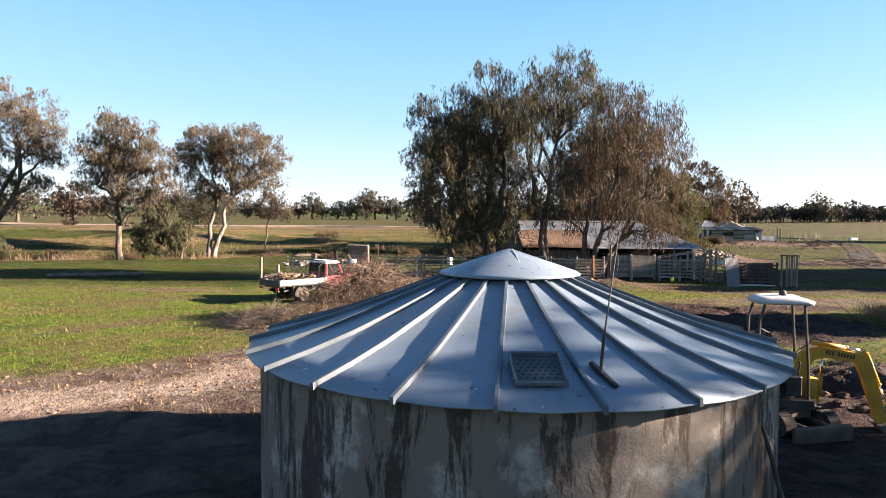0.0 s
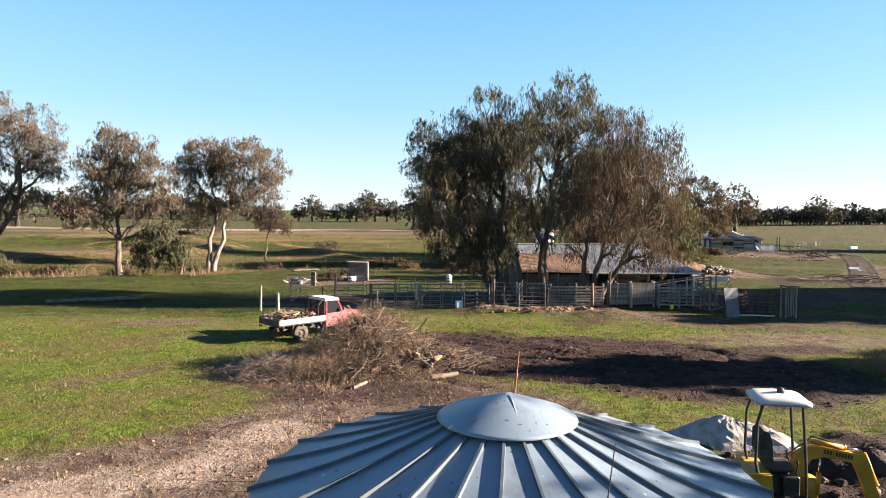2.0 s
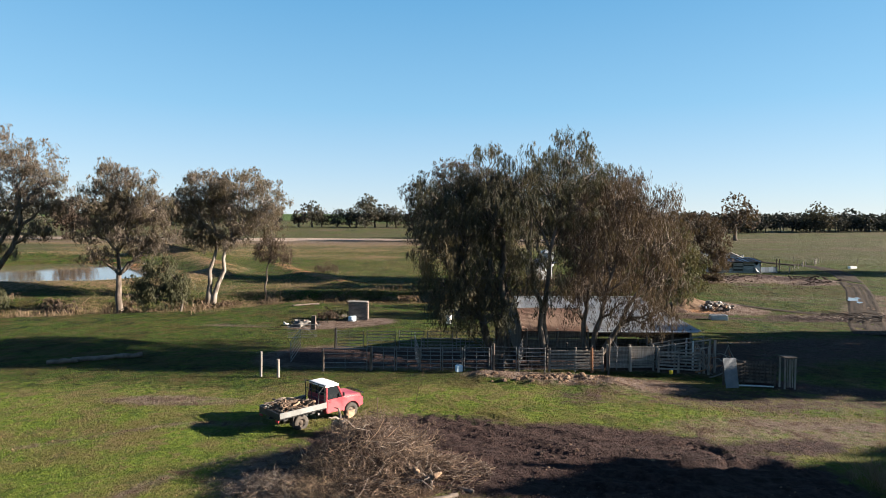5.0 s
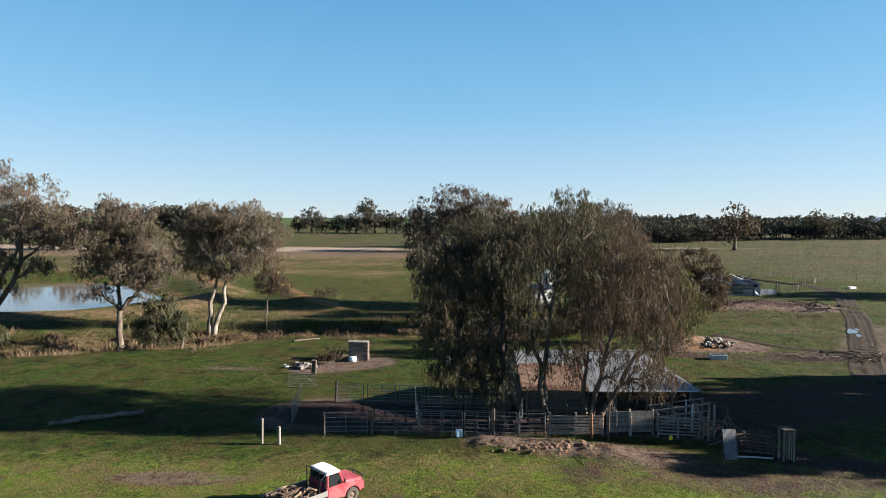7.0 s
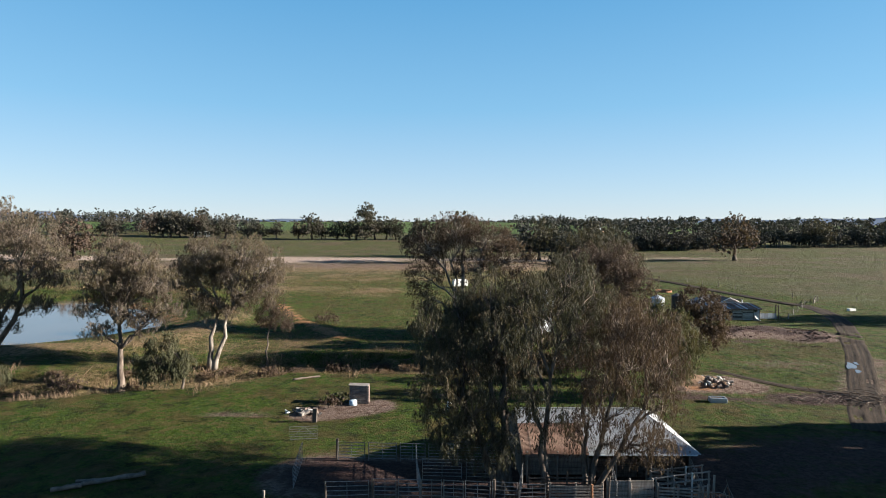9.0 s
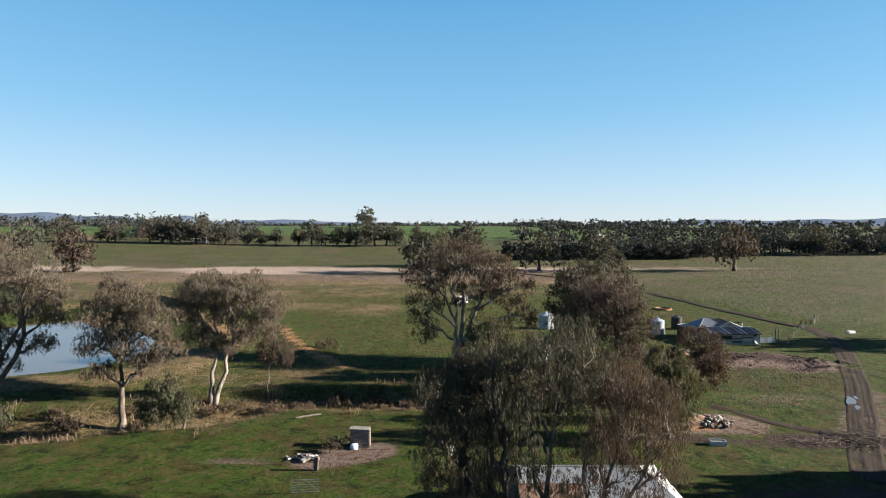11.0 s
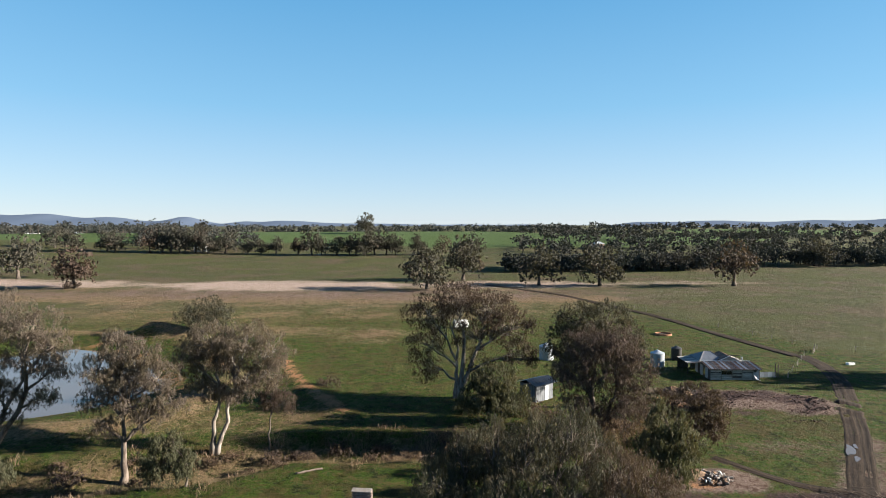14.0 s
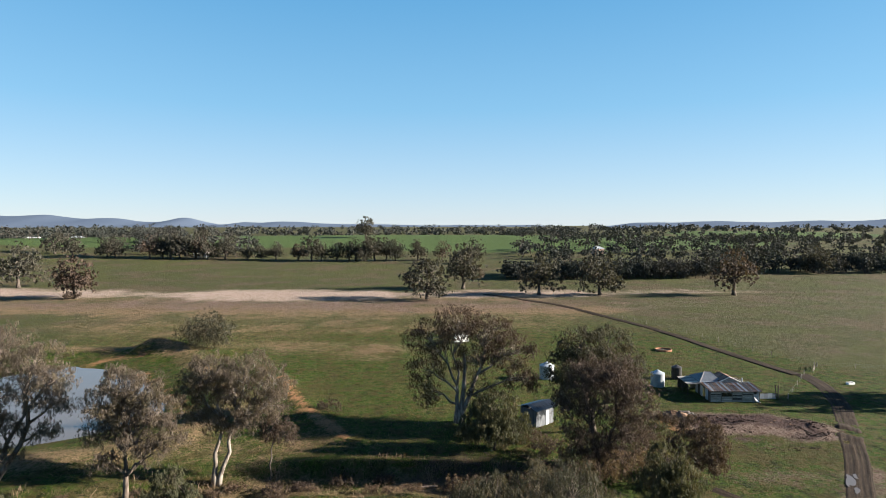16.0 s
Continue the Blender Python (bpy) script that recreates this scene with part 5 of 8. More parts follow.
def excavator():
    ob = thing("mini_excavator", pose(6.75, 12.0, hz(7.0, 12.0) + 0.02, 0, 0, -12), "small yellow excavator with a pale open canopy standing in mud", "excavator")
    # tracks and blade
    turn = Matrix.Rotation(radians(-66), 4, "Z")
    for sy in (-0.48, 0.48):
        b = Build()
        a = np.linspace(-math.pi / 2, math.pi / 2, 9)
        loop = [(0.62 + 0.2 * math.cos(t), 0.2 + 0.2 * math.sin(t)) for t in a] + [(-0.62 - 0.2 * math.cos(t), 0.2 - 0.2 * math.sin(t)) for t in a]
        b.prism(loop, sy - 0.12, sy + 0.12, "y")
        tr = part("track", b, RUBBER, ob, "muddy black rubber track")
        tr.matrix_basis = turn
        b = Build()
        for k in range(13):
            b.box((-0.66 + k * 0.11, sy, 0.41), (0.04, 0.25, 0.03), ch=0.006)
        part("track_lugs", b, RUBBER, tr)
        for cx in (-0.55, 0.55):
            b = Build()
            b.lathe([(0.0, sy - 0.14), (0.13, sy - 0.14), (0.13, sy + 0.14), (0.0, sy + 0.14)], 14, (cx, 0, 0.2), "y")
            part("idler", b, MUDDY, tr)
    b = Build()
    b.box((0, 0, 0.32), (0.8, 0.7, 0.2), ch=0.03)
    part("undercarriage", b, MUDDY, ob).matrix_basis = turn
    b = Build()
    b.prism([(0.98, 0.02), (1.06, 0.0), (1.06, 0.26), (1.02, 0.3), (0.98, 0.26), (1.0, 0.14)], -0.62, 0.62, "y")
    for sy in (-0.26, 0.26):
        b.box((0.7, sy, 0.22), (0.62, 0.07, 0.08), ch=0.01)
    part("blade", b, MUDDY, ob, "rusty mud-covered dozer blade").matrix_basis = turn
    # house
    b = Build()
    b.prism([(-0.78, -0.3), (-0.66, -0.46), (-0.3, -0.5), (0.42, -0.5), (0.5, -0.3), (0.5, 0.3), (0.42, 0.5), (-0.3, 0.5), (-0.66, 0.46), (-0.78, 0.3)], 0.46, 0.62)
    part("platform", b, BLACK_STEEL, ob)
    b = Build()
    b.prism([(-0.8, 0.62), (-0.84, 0.8), (-0.78, 1.02), (-0.6, 1.08), (-0.28, 1.08), (-0.24, 0.62)], -0.46, 0.46, "y")
    part("engine_cover", b, YELLOW, ob, "rounded yellow engine cover", False)
    b = Build()
    b.lathe([(0.0, 0.5), (0.16, 0.5), (0.2, 0.56), (0.2, 0.86), (0.15, 0.96), (0.0, 0.96)], 20, (0.48, 0.0, 0))
    part("swing_post", b, YELLOW, ob, "yellow rounded boom bracket", True)
    b = Build()
    b.box((-0.06, 0, 1.14), (0.52, 0.5, 0.14), ch=0.05)
    b.prism([(-0.36, 1.18), (-0.2, 1.18), (-0.24, 1.7), (-0.3, 1.86), (-0.38, 1.88), (-0.46, 1.78), (-0.46, 1.4)], -0.27, 0.27, "y")
    b.box((-0.1, 0, 0.82), (0.3, 0.36, 0.34), ch=0.02)
    part("seat", b, RUBBER, ob, "worn black operator seat")
    for sy in (-0.3, 0.3):
        b = Build()
        b.box((0.1, sy, 0.86), (0.3, 0.14, 0.4), ch=0.03)
        b.tube([(0.18, sy, 1.05), (0.22, sy, 1.28), (0.2, sy, 1.34)], [0.015, 0.02, 0.03], 8)
        part("control_lever", b, BLACK_STEEL, ob)
    for sx, sy in ((-0.5, -0.38), (-0.5, 0.38), (0.36, -0.36), (0.36, 0.36)):
        b = Build()
        if sx < 0:
            pts = [(sx + 0.02, sy, 0.95), (sx - 0.06, sy, 1.3), (sx - 0.04, sy, 2.1), (sx + 0.06, sy * 0.97, 2.46)]
        else:
            pts = [(sx, sy, 0.62), (sx - 0.02, sy, 1.3), (sx - 0.1, sy * 0.97, 2.46)]
        b.tube(pts, 0.028, 8)
        part("canopy_post", b, BLACK_STEEL, ob)
    b = Build()
    xs, ys = np.linspace(-0.58, 0.42, 9), np.linspace(-0.45, 0.45, 9)

    def roof(x, y):
        u, v = abs((x + 0.08) / 0.5), abs(y / 0.45)
        rim = max(u, v)
        return 2.55 - 0.045 * (rim > 0.9) - 0.012 * (v < 0.4) + 0.03 * (1 - u) * (v < 0.8)

    V = [(x * (1 - 0.04 * abs(y / 0.45) ** 6), y * (1 - 0.05 * abs((x + 0.08) / 0.5) ** 6), roof(x, y) - lo) for lo in (0, 0.07) for x in xs for y in ys]
    F = []
    for s in (0, 81):
        F += [(s + i * 9 + j, s + i * 9 + j + 1, s + i * 9 + j + 10, s + i * 9 + j + 9) for i in range(8) for j in range(8)]
    rim = [j for j in range(9)] + [i * 9 + 8 for i in range(1, 9)] + [72 + j for j in range(7, -1, -1)] + [i * 9 for i in range(7, 0, -1)]
    F += [(rim[k], rim[(k + 1) % 32], 81 + rim[(k + 1) % 32], 81 + rim[k]) for k in range(32)]
    b.add(V, F)
    part("canopy_roof", b, GREYWHITE, ob, "pale grey moulded canopy roof", True)
    b = Build()
    b.lathe([(0.0, 2.67), (0.05, 2.66), (0.07, 2.62), (0.07, 2.53), (0.0, 2.53)], 12, (0.0, 0.1, 0))
    part("beacon", b, DARK, ob, "black beacon", True)
    # boom, arm, bucket
    boom = part("boom", beam([(0.34, 0.6), (0.2, 0.85), (0.18, 1.15), (0.26, 1.4), (0.46, 1.56), (0.68, 1.6), (1.4, 1.48), (1.45, 1.38), (1.38, 1.29), (0.74, 1.39), (0.54, 1.33), (0.44, 1.16), (0.44, 0.95), (0.52, 0.6)], 0.17), YELLOW, ob, "curved yellow boom with dark lettering bars")
    for k in range(10):
        if k == 3:
            continue
        b = Build()
        x = 0.76 + k * 0.052
        b.box((x, -0.0875, 1.495 - (x - 0.76) * 0.16), (0.034, 0.004, 0.085), ry=10)
        part("lettering_bar", b, BLACK_STEEL, boom)
    ram("boom_ram", (0.52, 0, 1.66), (1.36, 0, 1.55), 0.045, ob, 0.74)
    ram("lift_ram", (0.62, -0.14, 0.66), (0.66, -0.14, 1.36), 0.04, ob, 0.6)
    part("arm", beam([(1.3, 1.5), (1.42, 1.56), (1.56, 1.32), (1.84, 0.2), (1.78, 0.1), (1.68, 0.14), (1.38, 1.06), (1.28, 1.28)], 0.14), YELLOW, ob, "yellow dipper arm")
    ram("bucket_ram", (1.48, 0, 1.5), (1.86, 0, 0.5), 0.035, ob, 0.62)
    b = beam([(1.64, 0.14), (1.84, 0.18), (1.96, -0.04), (1.86, -0.26), (1.62, -0.28), (1.48, -0.14), (1.6, -0.12), (1.76, -0.14), (1.74, 0.02)], 0.4)
    part("bucket", b, MUDDY, ob, "muddy digging bucket")
    b = Build()
    b.tube([(0.36, 0.1, 1.5), (0.6, 0.12, 1.72), (1.0, 0.1, 1.62), (1.36, 0.08, 1.48)], 0.016, 6)
    b.tube([(0.3, 0.1, 0.85), (0.16, 0.14, 1.3), (0.4, 0.1, 1.56)], 0.016, 6)
    part("hose", b, DARK, ob, "black hydraulic hoses", True)

excavator()


def lumpy(name, c, rx, ry, h, mat, label, category, seed, n=36, rough=0.22):
    """A heap with a ragged surface."""
    rs = np.random.RandomState(seed)
    V, F = [], []
    rings = 12
    for i in range(rings + 1):
        t = i / rings
        for j in range(n):
            a = 2 * math.pi * j / n
            k = 1 + 0.22 * math.sin(2 * a + seed) + 0.12 * math.sin(5 * a + seed * 2)
            x, y = rx * t * k * math.cos(a), ry * t * k * math.sin(a)
            z = h * (1 - t ** 1.6) * (1 + rough * float(wav(x * 3, y * 3, 1.0, seed))) + (rs.normal(0, 0.03 * h) if 0 < t < 1 else 0)
            V.append((x, y, z - 0.05 + hz(c[0] + x, c[1] + y) - hz(*c)))
    for i in range(rings):
        F += [(i * n + j, i * n + (j + 1) % n, (i + 1) * n + (j + 1) % n, (i + 1) * n + j) for j in range(n)]
    b = Build()
    b.add(V, F)
    ob = part(name, b, mat, None, "", False)
    ob.matrix_basis = Matrix.Translation((*(float(q) for q in plan(*c)), hz(*c)))
    return tagged(ob, label, category)


SAND = plain("pale_lime_sand", (0.2, 0.19, 0.18), (0.38, 0.365, 0.345), 2.5, 0.95, 0, 0.6, 0.1, dist=0.05)
EARTH = plain("turned_earth", (0.1, 0.062, 0.042), (0.2, 0.135, 0.095), 1.6, 0.95, 0, 0.8, 0.1, dist=0.06)
CLAY = plain("orange_clay", (0.11, 0.07, 0.046), (0.21, 0.145, 0.1), 1.2, 0.95, 0, 0.7, 0.1, dist=0.06)
DARK_EARTH = plain("dark_wet_earth", (0.03, 0.02, 0.016), (0.07, 0.046, 0.036), 1.6, 0.9, 0, 0.8, 0.15, dist=0.06)
# the first heap is an unseen dark core, so gaps between twigs look shaded
lumpy("earth_mound", (-3.0, 24.4), 2.6, 2.5, 1.45, DARK_EARTH, "added dark core that stands for the shade inside the brush pile", "earth heap", 15, rough=0.5)
lumpy("sand_mound", (7.7, 15.9), 1.55, 1.1, 0.6, SAND, "heap of pale grey sand behind the excavator", "sand heap", 3)
lumpy("earth_mound", (10.2, 14.0), 1.1, 0.8, 0.26, DARK_EARTH, "heap of dark dug earth by the excavator", "earth heap", 5, rough=0.5)

# a rusty stake
def stake():
    ob = thing("steel_stake", Matrix.Translation(at(2.0, 16.8)), "tall rusty steel stake standing in muddy grass", "stake")
    b = Build()
    b.tube([(0, 0, -0.2), (0.04, 0, 1.0), (0.14, 0.02, 2.15)], [0.024, 0.022, 0.02], 8)
    part("shaft", b, RUST, ob)
    b = Build()
    b.lathe([(0.0, 0.62), (0.05, 0.64), (0.055, 0.74), (0.0, 0.76)], 10, (0.03, 0, 0))
    b.lathe([(0.0, 1.45), (0.035, 1.46), (0.035, 1.54), (0.0, 1.55)], 10, (0.08, 0, 0))
    part("clamp", b, RUST, ob, "rusty clamps")
    b = Build()
    b.tube([(0.08, 0, 1.5), (0.3, 0, 1.62), (0.24, 0, 1.4), (0.1, 0, 1.3)], 0.005, 5)
    part("wire", b, GALV_DARK, ob)


stake()

# ---- the utility truck and its load ----
RED = plain("faded_red_paint", (0.27, 0.028, 0.04), (0.38, 0.085, 0.095), 1.2, 0.4, 0, 0.03, 0.5)
WHITE = plain("chalky_white_paint", (0.66, 0.65, 0.63), (0.76, 0.75, 0.73), 1.5, 0.55, 0, 0.04)
GLASS_DARK = Mat("window_glass", 0.05, 0, 0.5)
GLASS_DARK.b.inputs["Base Color"].default_value = (0.012, 0.014, 0.016, 1)
ALU = plain("weathered_aluminium", (0.17, 0.17, 0.165), (0.25, 0.25, 0.245), 1.5, 0.5, 0.4, 0.08, 0.5)
LAMP_RED = plain("red_lamp", (0.3, 0.02, 0.02), (0.35, 0.03, 0.03), 3, 0.3, 0, 0)


def wheel(parent, x, y, side):
    b = Build()
    b.lathe([(0.2, -0.11), (0.33, -0.12), (0.38, -0.09), (0.39, 0), (0.38, 0.09), (0.33, 0.12), (0.2, 0.11)], 28, (x, y, 0.39), "y")
    w = part("wheel", b, RUBBER, parent, "dusty off-road tyre", True)
    b = Build()
    b.lathe([(0.0, side * 0.07), (0.07, side * 0.08), (0.08, side * 0.05), (0.17, side * 0.03), (0.21, side * 0.1), (0.22, side * 0.1)], 20, (x, y, 0.39), "y")
    part("rim", b, MUDDY, w, "dusty brown steel rim", True)


UTE_AT = pose(-6.35, 30.7, hz(-6.2, 30.7) - 0.03, 0, 0, 45) @ Matrix.Diagonal((1.09, 1.05, 1.03, 1))


def ute():
    ob = thing("utility_truck", UTE_AT, "faded red farm ute with white roof and firewood-loaded tray", "truck")
    for x in (-1.35, 1.5):
        for y, s in ((-0.72, -1), (0.72, 1)):
            wheel(ob, x, y, s)
    b = Build()
    for y in (-0.38, 0.38):
        b.box((-0.1, y, 0.6), (4.5, 0.09, 0.14), ch=0.01)
    b.tube([(-1.35, -0.7, 0.39), (-1.35, 0.7, 0.39)], 0.06, 8)
    b.tube([(1.5, -0.7, 0.39), (1.5, 0.7, 0.39)], 0.06, 8)
    b.lathe([(0.0, -0.11), (0.1, -0.11), (0.1, 0.3), (0.0, 0.3)], 10, (-0.2, -0.5, 0.5), "x")
    part("chassis", b, BLACK_STEEL, ob)
    # cab: side profile extruded, narrowed towards the roof
    low = [(0.02, 0.55), (1.0, 0.5), (1.0, 1.22), (0.0, 1.2)]
    b = Build()
    b.prism(low, -0.84, 0.84, "y")
    part("cab_body", b, RED, ob, "faded red cab", False)
    b = Build()
    for sy in (-1, 1):
        for (x0, z0), (x1, z1) in (((0.04, 1.2), (0.1, 1.86)), ((0.98, 1.2), (0.72, 1.86)), ((0.5, 1.2), (0.48, 1.86))):
            if x0 == 0.5:
                continue
            b.tube([(x0, sy * 0.8, z0), (x1, sy * 0.72, z1)], 0.045, 6)
    b.box((0.06, 0, 1.3), (0.05, 1.56, 0.2), ch=0.01)
    part("cab_pillars", b, RED, ob)
    b = Build()
    V = []
    for k, (z, g) in enumerate(((1.84, 0.0), (1.9, 0.0), (1.95, -0.05), (1.975, -0.2))):
        for x, y in ((0.02 - g, -0.76 - g), (0.4, -0.78 - g), (0.8 + g, -0.76 - g), (0.84 + g, 0), (0.8 + g, 0.76 + g), (0.4, 0.78 + g), (0.02 - g, 0.76 + g), (0.0 - g, 0)):
            V.append((x, y, z))
    F = [(i * 8 + j, i * 8 + (j + 1) % 8, (i + 1) * 8 + (j + 1) % 8, (i + 1) * 8 + j) for i in range(3) for j in range(8)] + [tuple(range(24, 32)), tuple(range(8))]
    b.add(V, F)
    part("roof", b, WHITE, ob, "chalky white cab roof", False)
    for sy in (-1, 1):
        b = Build()
        b.add([(0.1, sy * 0.806, 1.22), (0.93, sy * 0.806, 1.22), (0.69, sy * 0.728, 1.82), (0.13, sy * 0.728, 1.82), (0.1, sy * 0.79, 1.22), (0.93, sy * 0.79, 1.22), (0.69, sy * 0.712, 1.82), (0.13, sy * 0.712, 1.82)],
              [(0, 1, 2, 3), (4, 5, 6, 7), (0, 1, 5, 4), (1, 2, 6, 5), (2, 3, 7, 6), (3, 0, 4, 7)])
        door = Build()
        door.box((0.5, sy * 0.845, 0.86), (0.92, 0.03, 0.66), ch=0.012)
        d = part("door", door, RED, ob, "sun-faded red door")
        part("window", b, GLASS_DARK.m, d, "dark side window")
        h = Build()
        h.box((0.16, sy * 0.868, 1.08), (0.13, 0.02, 0.03), ch=0.006)
        part("handle", h, BLACK_STEEL, d)
        mb = Build()
        mb.tube([(0.88, sy * 0.84, 1.24), (0.9, sy * 0.98, 1.34)], 0.012, 6)
        mb.box((0.9, sy * 1.0, 1.4), (0.06, 0.14, 0.2), ch=0.02)
        part("mirror", mb, BLACK_STEEL, d)
    b = Build()
    b.add([(0.99, -0.74, 1.24), (0.99, 0.74, 1.24), (0.76, 0.68, 1.83), (0.76, -0.68, 1.83), (0.96, -0.74, 1.24), (0.96, 0.74, 1.24), (0.73, 0.68, 1.83), (0.73, -0.68, 1.83)], [(0, 1, 2, 3), (4, 5, 6, 7), (0, 1, 5, 4), (2, 3, 7, 6), (1, 2, 6, 5), (3, 0, 4, 7)])
    part("windscreen", b, GLASS_DARK.m, ob)
    b = Build()
    b.box((0.05, 0, 1.55), (0.02, 1.38, 0.5), ch=0.004)
    part("rear_window", b, GLASS_DARK.m, ob)
    b = Build()
    b.prism([(0.98, 0.62), (2.16, 0.6), (2.22, 0.7), (2.2, 1.06), (2.1, 1.14), (0.98, 1.24)], -0.66, 0.66, "y")
    part("bonnet", b, RED, ob, "dusty dark red bonnet", False)
    for sy in (-1, 1):
        b = Build()
        a = np.linspace(0, math.pi, 9)
        arc = [(1.5 + 0.46 * math.cos(t), 0.42 + 0.46 * math.sin(t)) for t in a]
        outer = [(0.99, 0.5), (0.99, 1.08), (1.2, 1.1), (2.1, 1.04), (2.2, 0.95), (2.2, 0.56), (1.98, 0.5)]
        b.prism(outer + arc, sy * 0.7 - 0.13, sy * 0.7 + 0.13, "y")
        part("front_guard", b, RED, ob, "flat red front mudguard")
        b = Build()
        b.lathe([(0.0, 2.24), (0.08, 2.235), (0.09, 2.2), (0.0, 2.19)], 14, (0, sy * 0.5, 0.86), "x")
        part("headlight", b, GLASS_DARK.m, ob)
    b = Build()
    for z in (0.55, 0.85, 1.12):
        b.tube([(2.3, -0.72, z), (2.38, -0.4, z), (2.38, 0.4, z), (2.3, 0.72, z)], 0.032, 8)
    for y in (-0.4, 0.4):
        b.tube([(2.38, y, 0.5), (2.38, y, 1.14)], 0.03, 8)
    part("bull_bar", b, BLACK_STEEL, ob, "black tubular bull bar")
    # tray
    b = Build()
    b.box((-1.3, 0, 0.86), (2.5, 1.86, 0.07), ch=0.01)
    for k in range(5):
        b.box((-2.3 + k * 0.5, 0, 0.78), (0.08, 1.8, 0.1), ch=0.01)
    part("tray_floor", b, BLACK_STEEL, ob)
    for sy in (-1, 1):
        b = Build()
        b.box((-1.3, sy * 0.93, 1.02), (2.5, 0.04, 0.27), ch=0.012)
        b.box((-1.3, sy * 0.955, 1.14), (2.5, 0.03, 0.04), ch=0.006)
        b.box((-1.3, sy * 0.955, 0.91), (2.5, 0.03, 0.04), ch=0.006)
        side = part("tray_side", b, ALU, ob, "dented grey metal tray side")
        b = Build()
        for k in range(9):
            b.box((-2.4 + k * 0.275, sy * 0.953, 0.87), (0.16, 0.016, 0.03), ch=0.004)
        part("rope_slot", b, BLACK_STEEL, side)
    b = Build()
    b.box((-2.55, 0, 0.98), (0.05, 1.86, 0.3), ch=0.01)
    tg = part("tailgate", b, BLACK_STEEL, ob, "dark open tailgate")
    for y in (-0.75, 0.75):
        b = Build()
        b.box((-2.58, y, 0.74), (0.05, 0.26, 0.1), ch=0.012)
        part("tail_lamp", b, LAMP_RED, tg, "red tail lamp")
    b = Build()
    for y in (-0.86, -0.3, 0.3, 0.86):
        b.tube([(-0.1, y, 0.9), (-0.1, y, 1.98)], 0.024, 8)
    for z in (1.2, 1.6, 1.98):
        b.tube([(-0.1, -0.86, z), (-0.1, 0.86, z)], 0.024, 8)
    b.tube([(-0.12, -0.86, 1.98), (-0.45, -0.9, 1.7), (-0.5, -0.9, 1.0)], 0.02, 8)
    part("headboard", b, BLACK_STEEL, ob, "black tubular headboard rack")
    b = Build()
    for y in (-0.8, 0.8):
        b.box((-1.85, y, 0.55), (0.03, 0.3, 0.4), ch=0.008)
    part("mudflap", b, RUBBER, ob)


ute()


def sticks(name, m, n, spread_xyz, length, radius, mats, label, category, seed, flat=0.35, shell=None, group=""):
    """A tangle of crooked sticks; each material gives one joined part."""
    rs = np.random.RandomState(seed)
    ob = thing(name, m, label, category, group)
    for k, (nm, mat, share) in enumerate(mats):
        b = Build()
        for _ in range(int(n * share)):
            if shell:
                a, r = rs.uniform(0, 6.28), rs.uniform(0, 1) ** 0.6
                x, y = spread_xyz[0] * r * math.cos(a), spread_xyz[1] * r * math.sin(a)
                z = spread_xyz[2] * (1 - r ** 1.8) * rs.uniform(0.15, 1.0) + 0.1
            else:
                x, y, z = rs.uniform(-1, 1) * spread_xyz[0], rs.uniform(-1, 1) * spread_xyz[1], rs.uniform(0, 1) * spread_xyz[2]
            L = length * rs.uniform(0.4, 1.2)
            a, e = rs.uniform(0, 6.28), rs.normal(0, flat)
            d = np.array((math.cos(a) * math.cos(e), math.sin(a) * math.cos(e), math.sin(e))) * L / 2
            c = np.array((x, y, z))
            p = limb(c - d, c + d, rs.normal(0, 0.06) * L, 5, rs, 0.04)
            p[:, 2] = np.maximum(p[:, 2], 0.02)
            r0 = radius * rs.uniform(0.5, 1.4)
            b.tube(p, np.linspace(r0, r0 * 0.35, 5), 5 if radius > 0.012 else 3, radius > 0.012)
        q = part(nm, b, mat, ob)
        q["kind"] = "stuff"
    return ob


STICK = plain("grey_dead_wood", (0.095, 0.073, 0.06), (0.18, 0.143, 0.117), 3, 0.9, 0, 0.3)
STICK_TAN = plain("tan_dead_twigs", (0.13, 0.088, 0.058), (0.25, 0.18, 0.12), 3, 0.9, 0, 0.3)
STICK_BROWN = plain("brown_dead_wood", (0.055, 0.036, 0.025), (0.12, 0.078, 0.052), 3, 0.9, 0, 0.3)
SPLIT = plain("fresh_split_wood", (0.17, 0.11, 0.072), (0.3, 0.205, 0.135), 3, 0.85, 0, 0.2)
sticks("firewood_load", UTE_AT @ Matrix.Translation((-1.35, 0, 0.93)), 90, (0.85, 0.65, 0.42), 0.9, 0.05,
       [("log", STICK_BROWN, 0.6), ("branch", STICK, 0.3), ("split_log", SPLIT, 0.1)], "load of crooked firewood heaped on the ute tray", "firewood", 7, 0.25)
sticks("brush_pile", Matrix.Translation(at(-3.0, 24.4)), 5600, (3.1, 3.2, 2.2), 1.05, 0.0075,
       [("brown_twig", STICK_BROWN, 0.64), ("grey_twig", STICK, 0.2), ("tan_twig", STICK_TAN, 0.16)], "big heap of dead branches and roots", "brush pile", 8, 0.7, True)
sticks("dead_branch", Matrix.Translation(at(-2.8, 24.4)), 170, (2.8, 2.9, 2.0), 2.3, 0.026,
       [("brown_branch", STICK_BROWN, 0.5), ("grey_branch", STICK, 0.4), ("split_branch", SPLIT, 0.1)], "thick broken branches thrown over the brush pile", "branches", 28, 0.45, True)
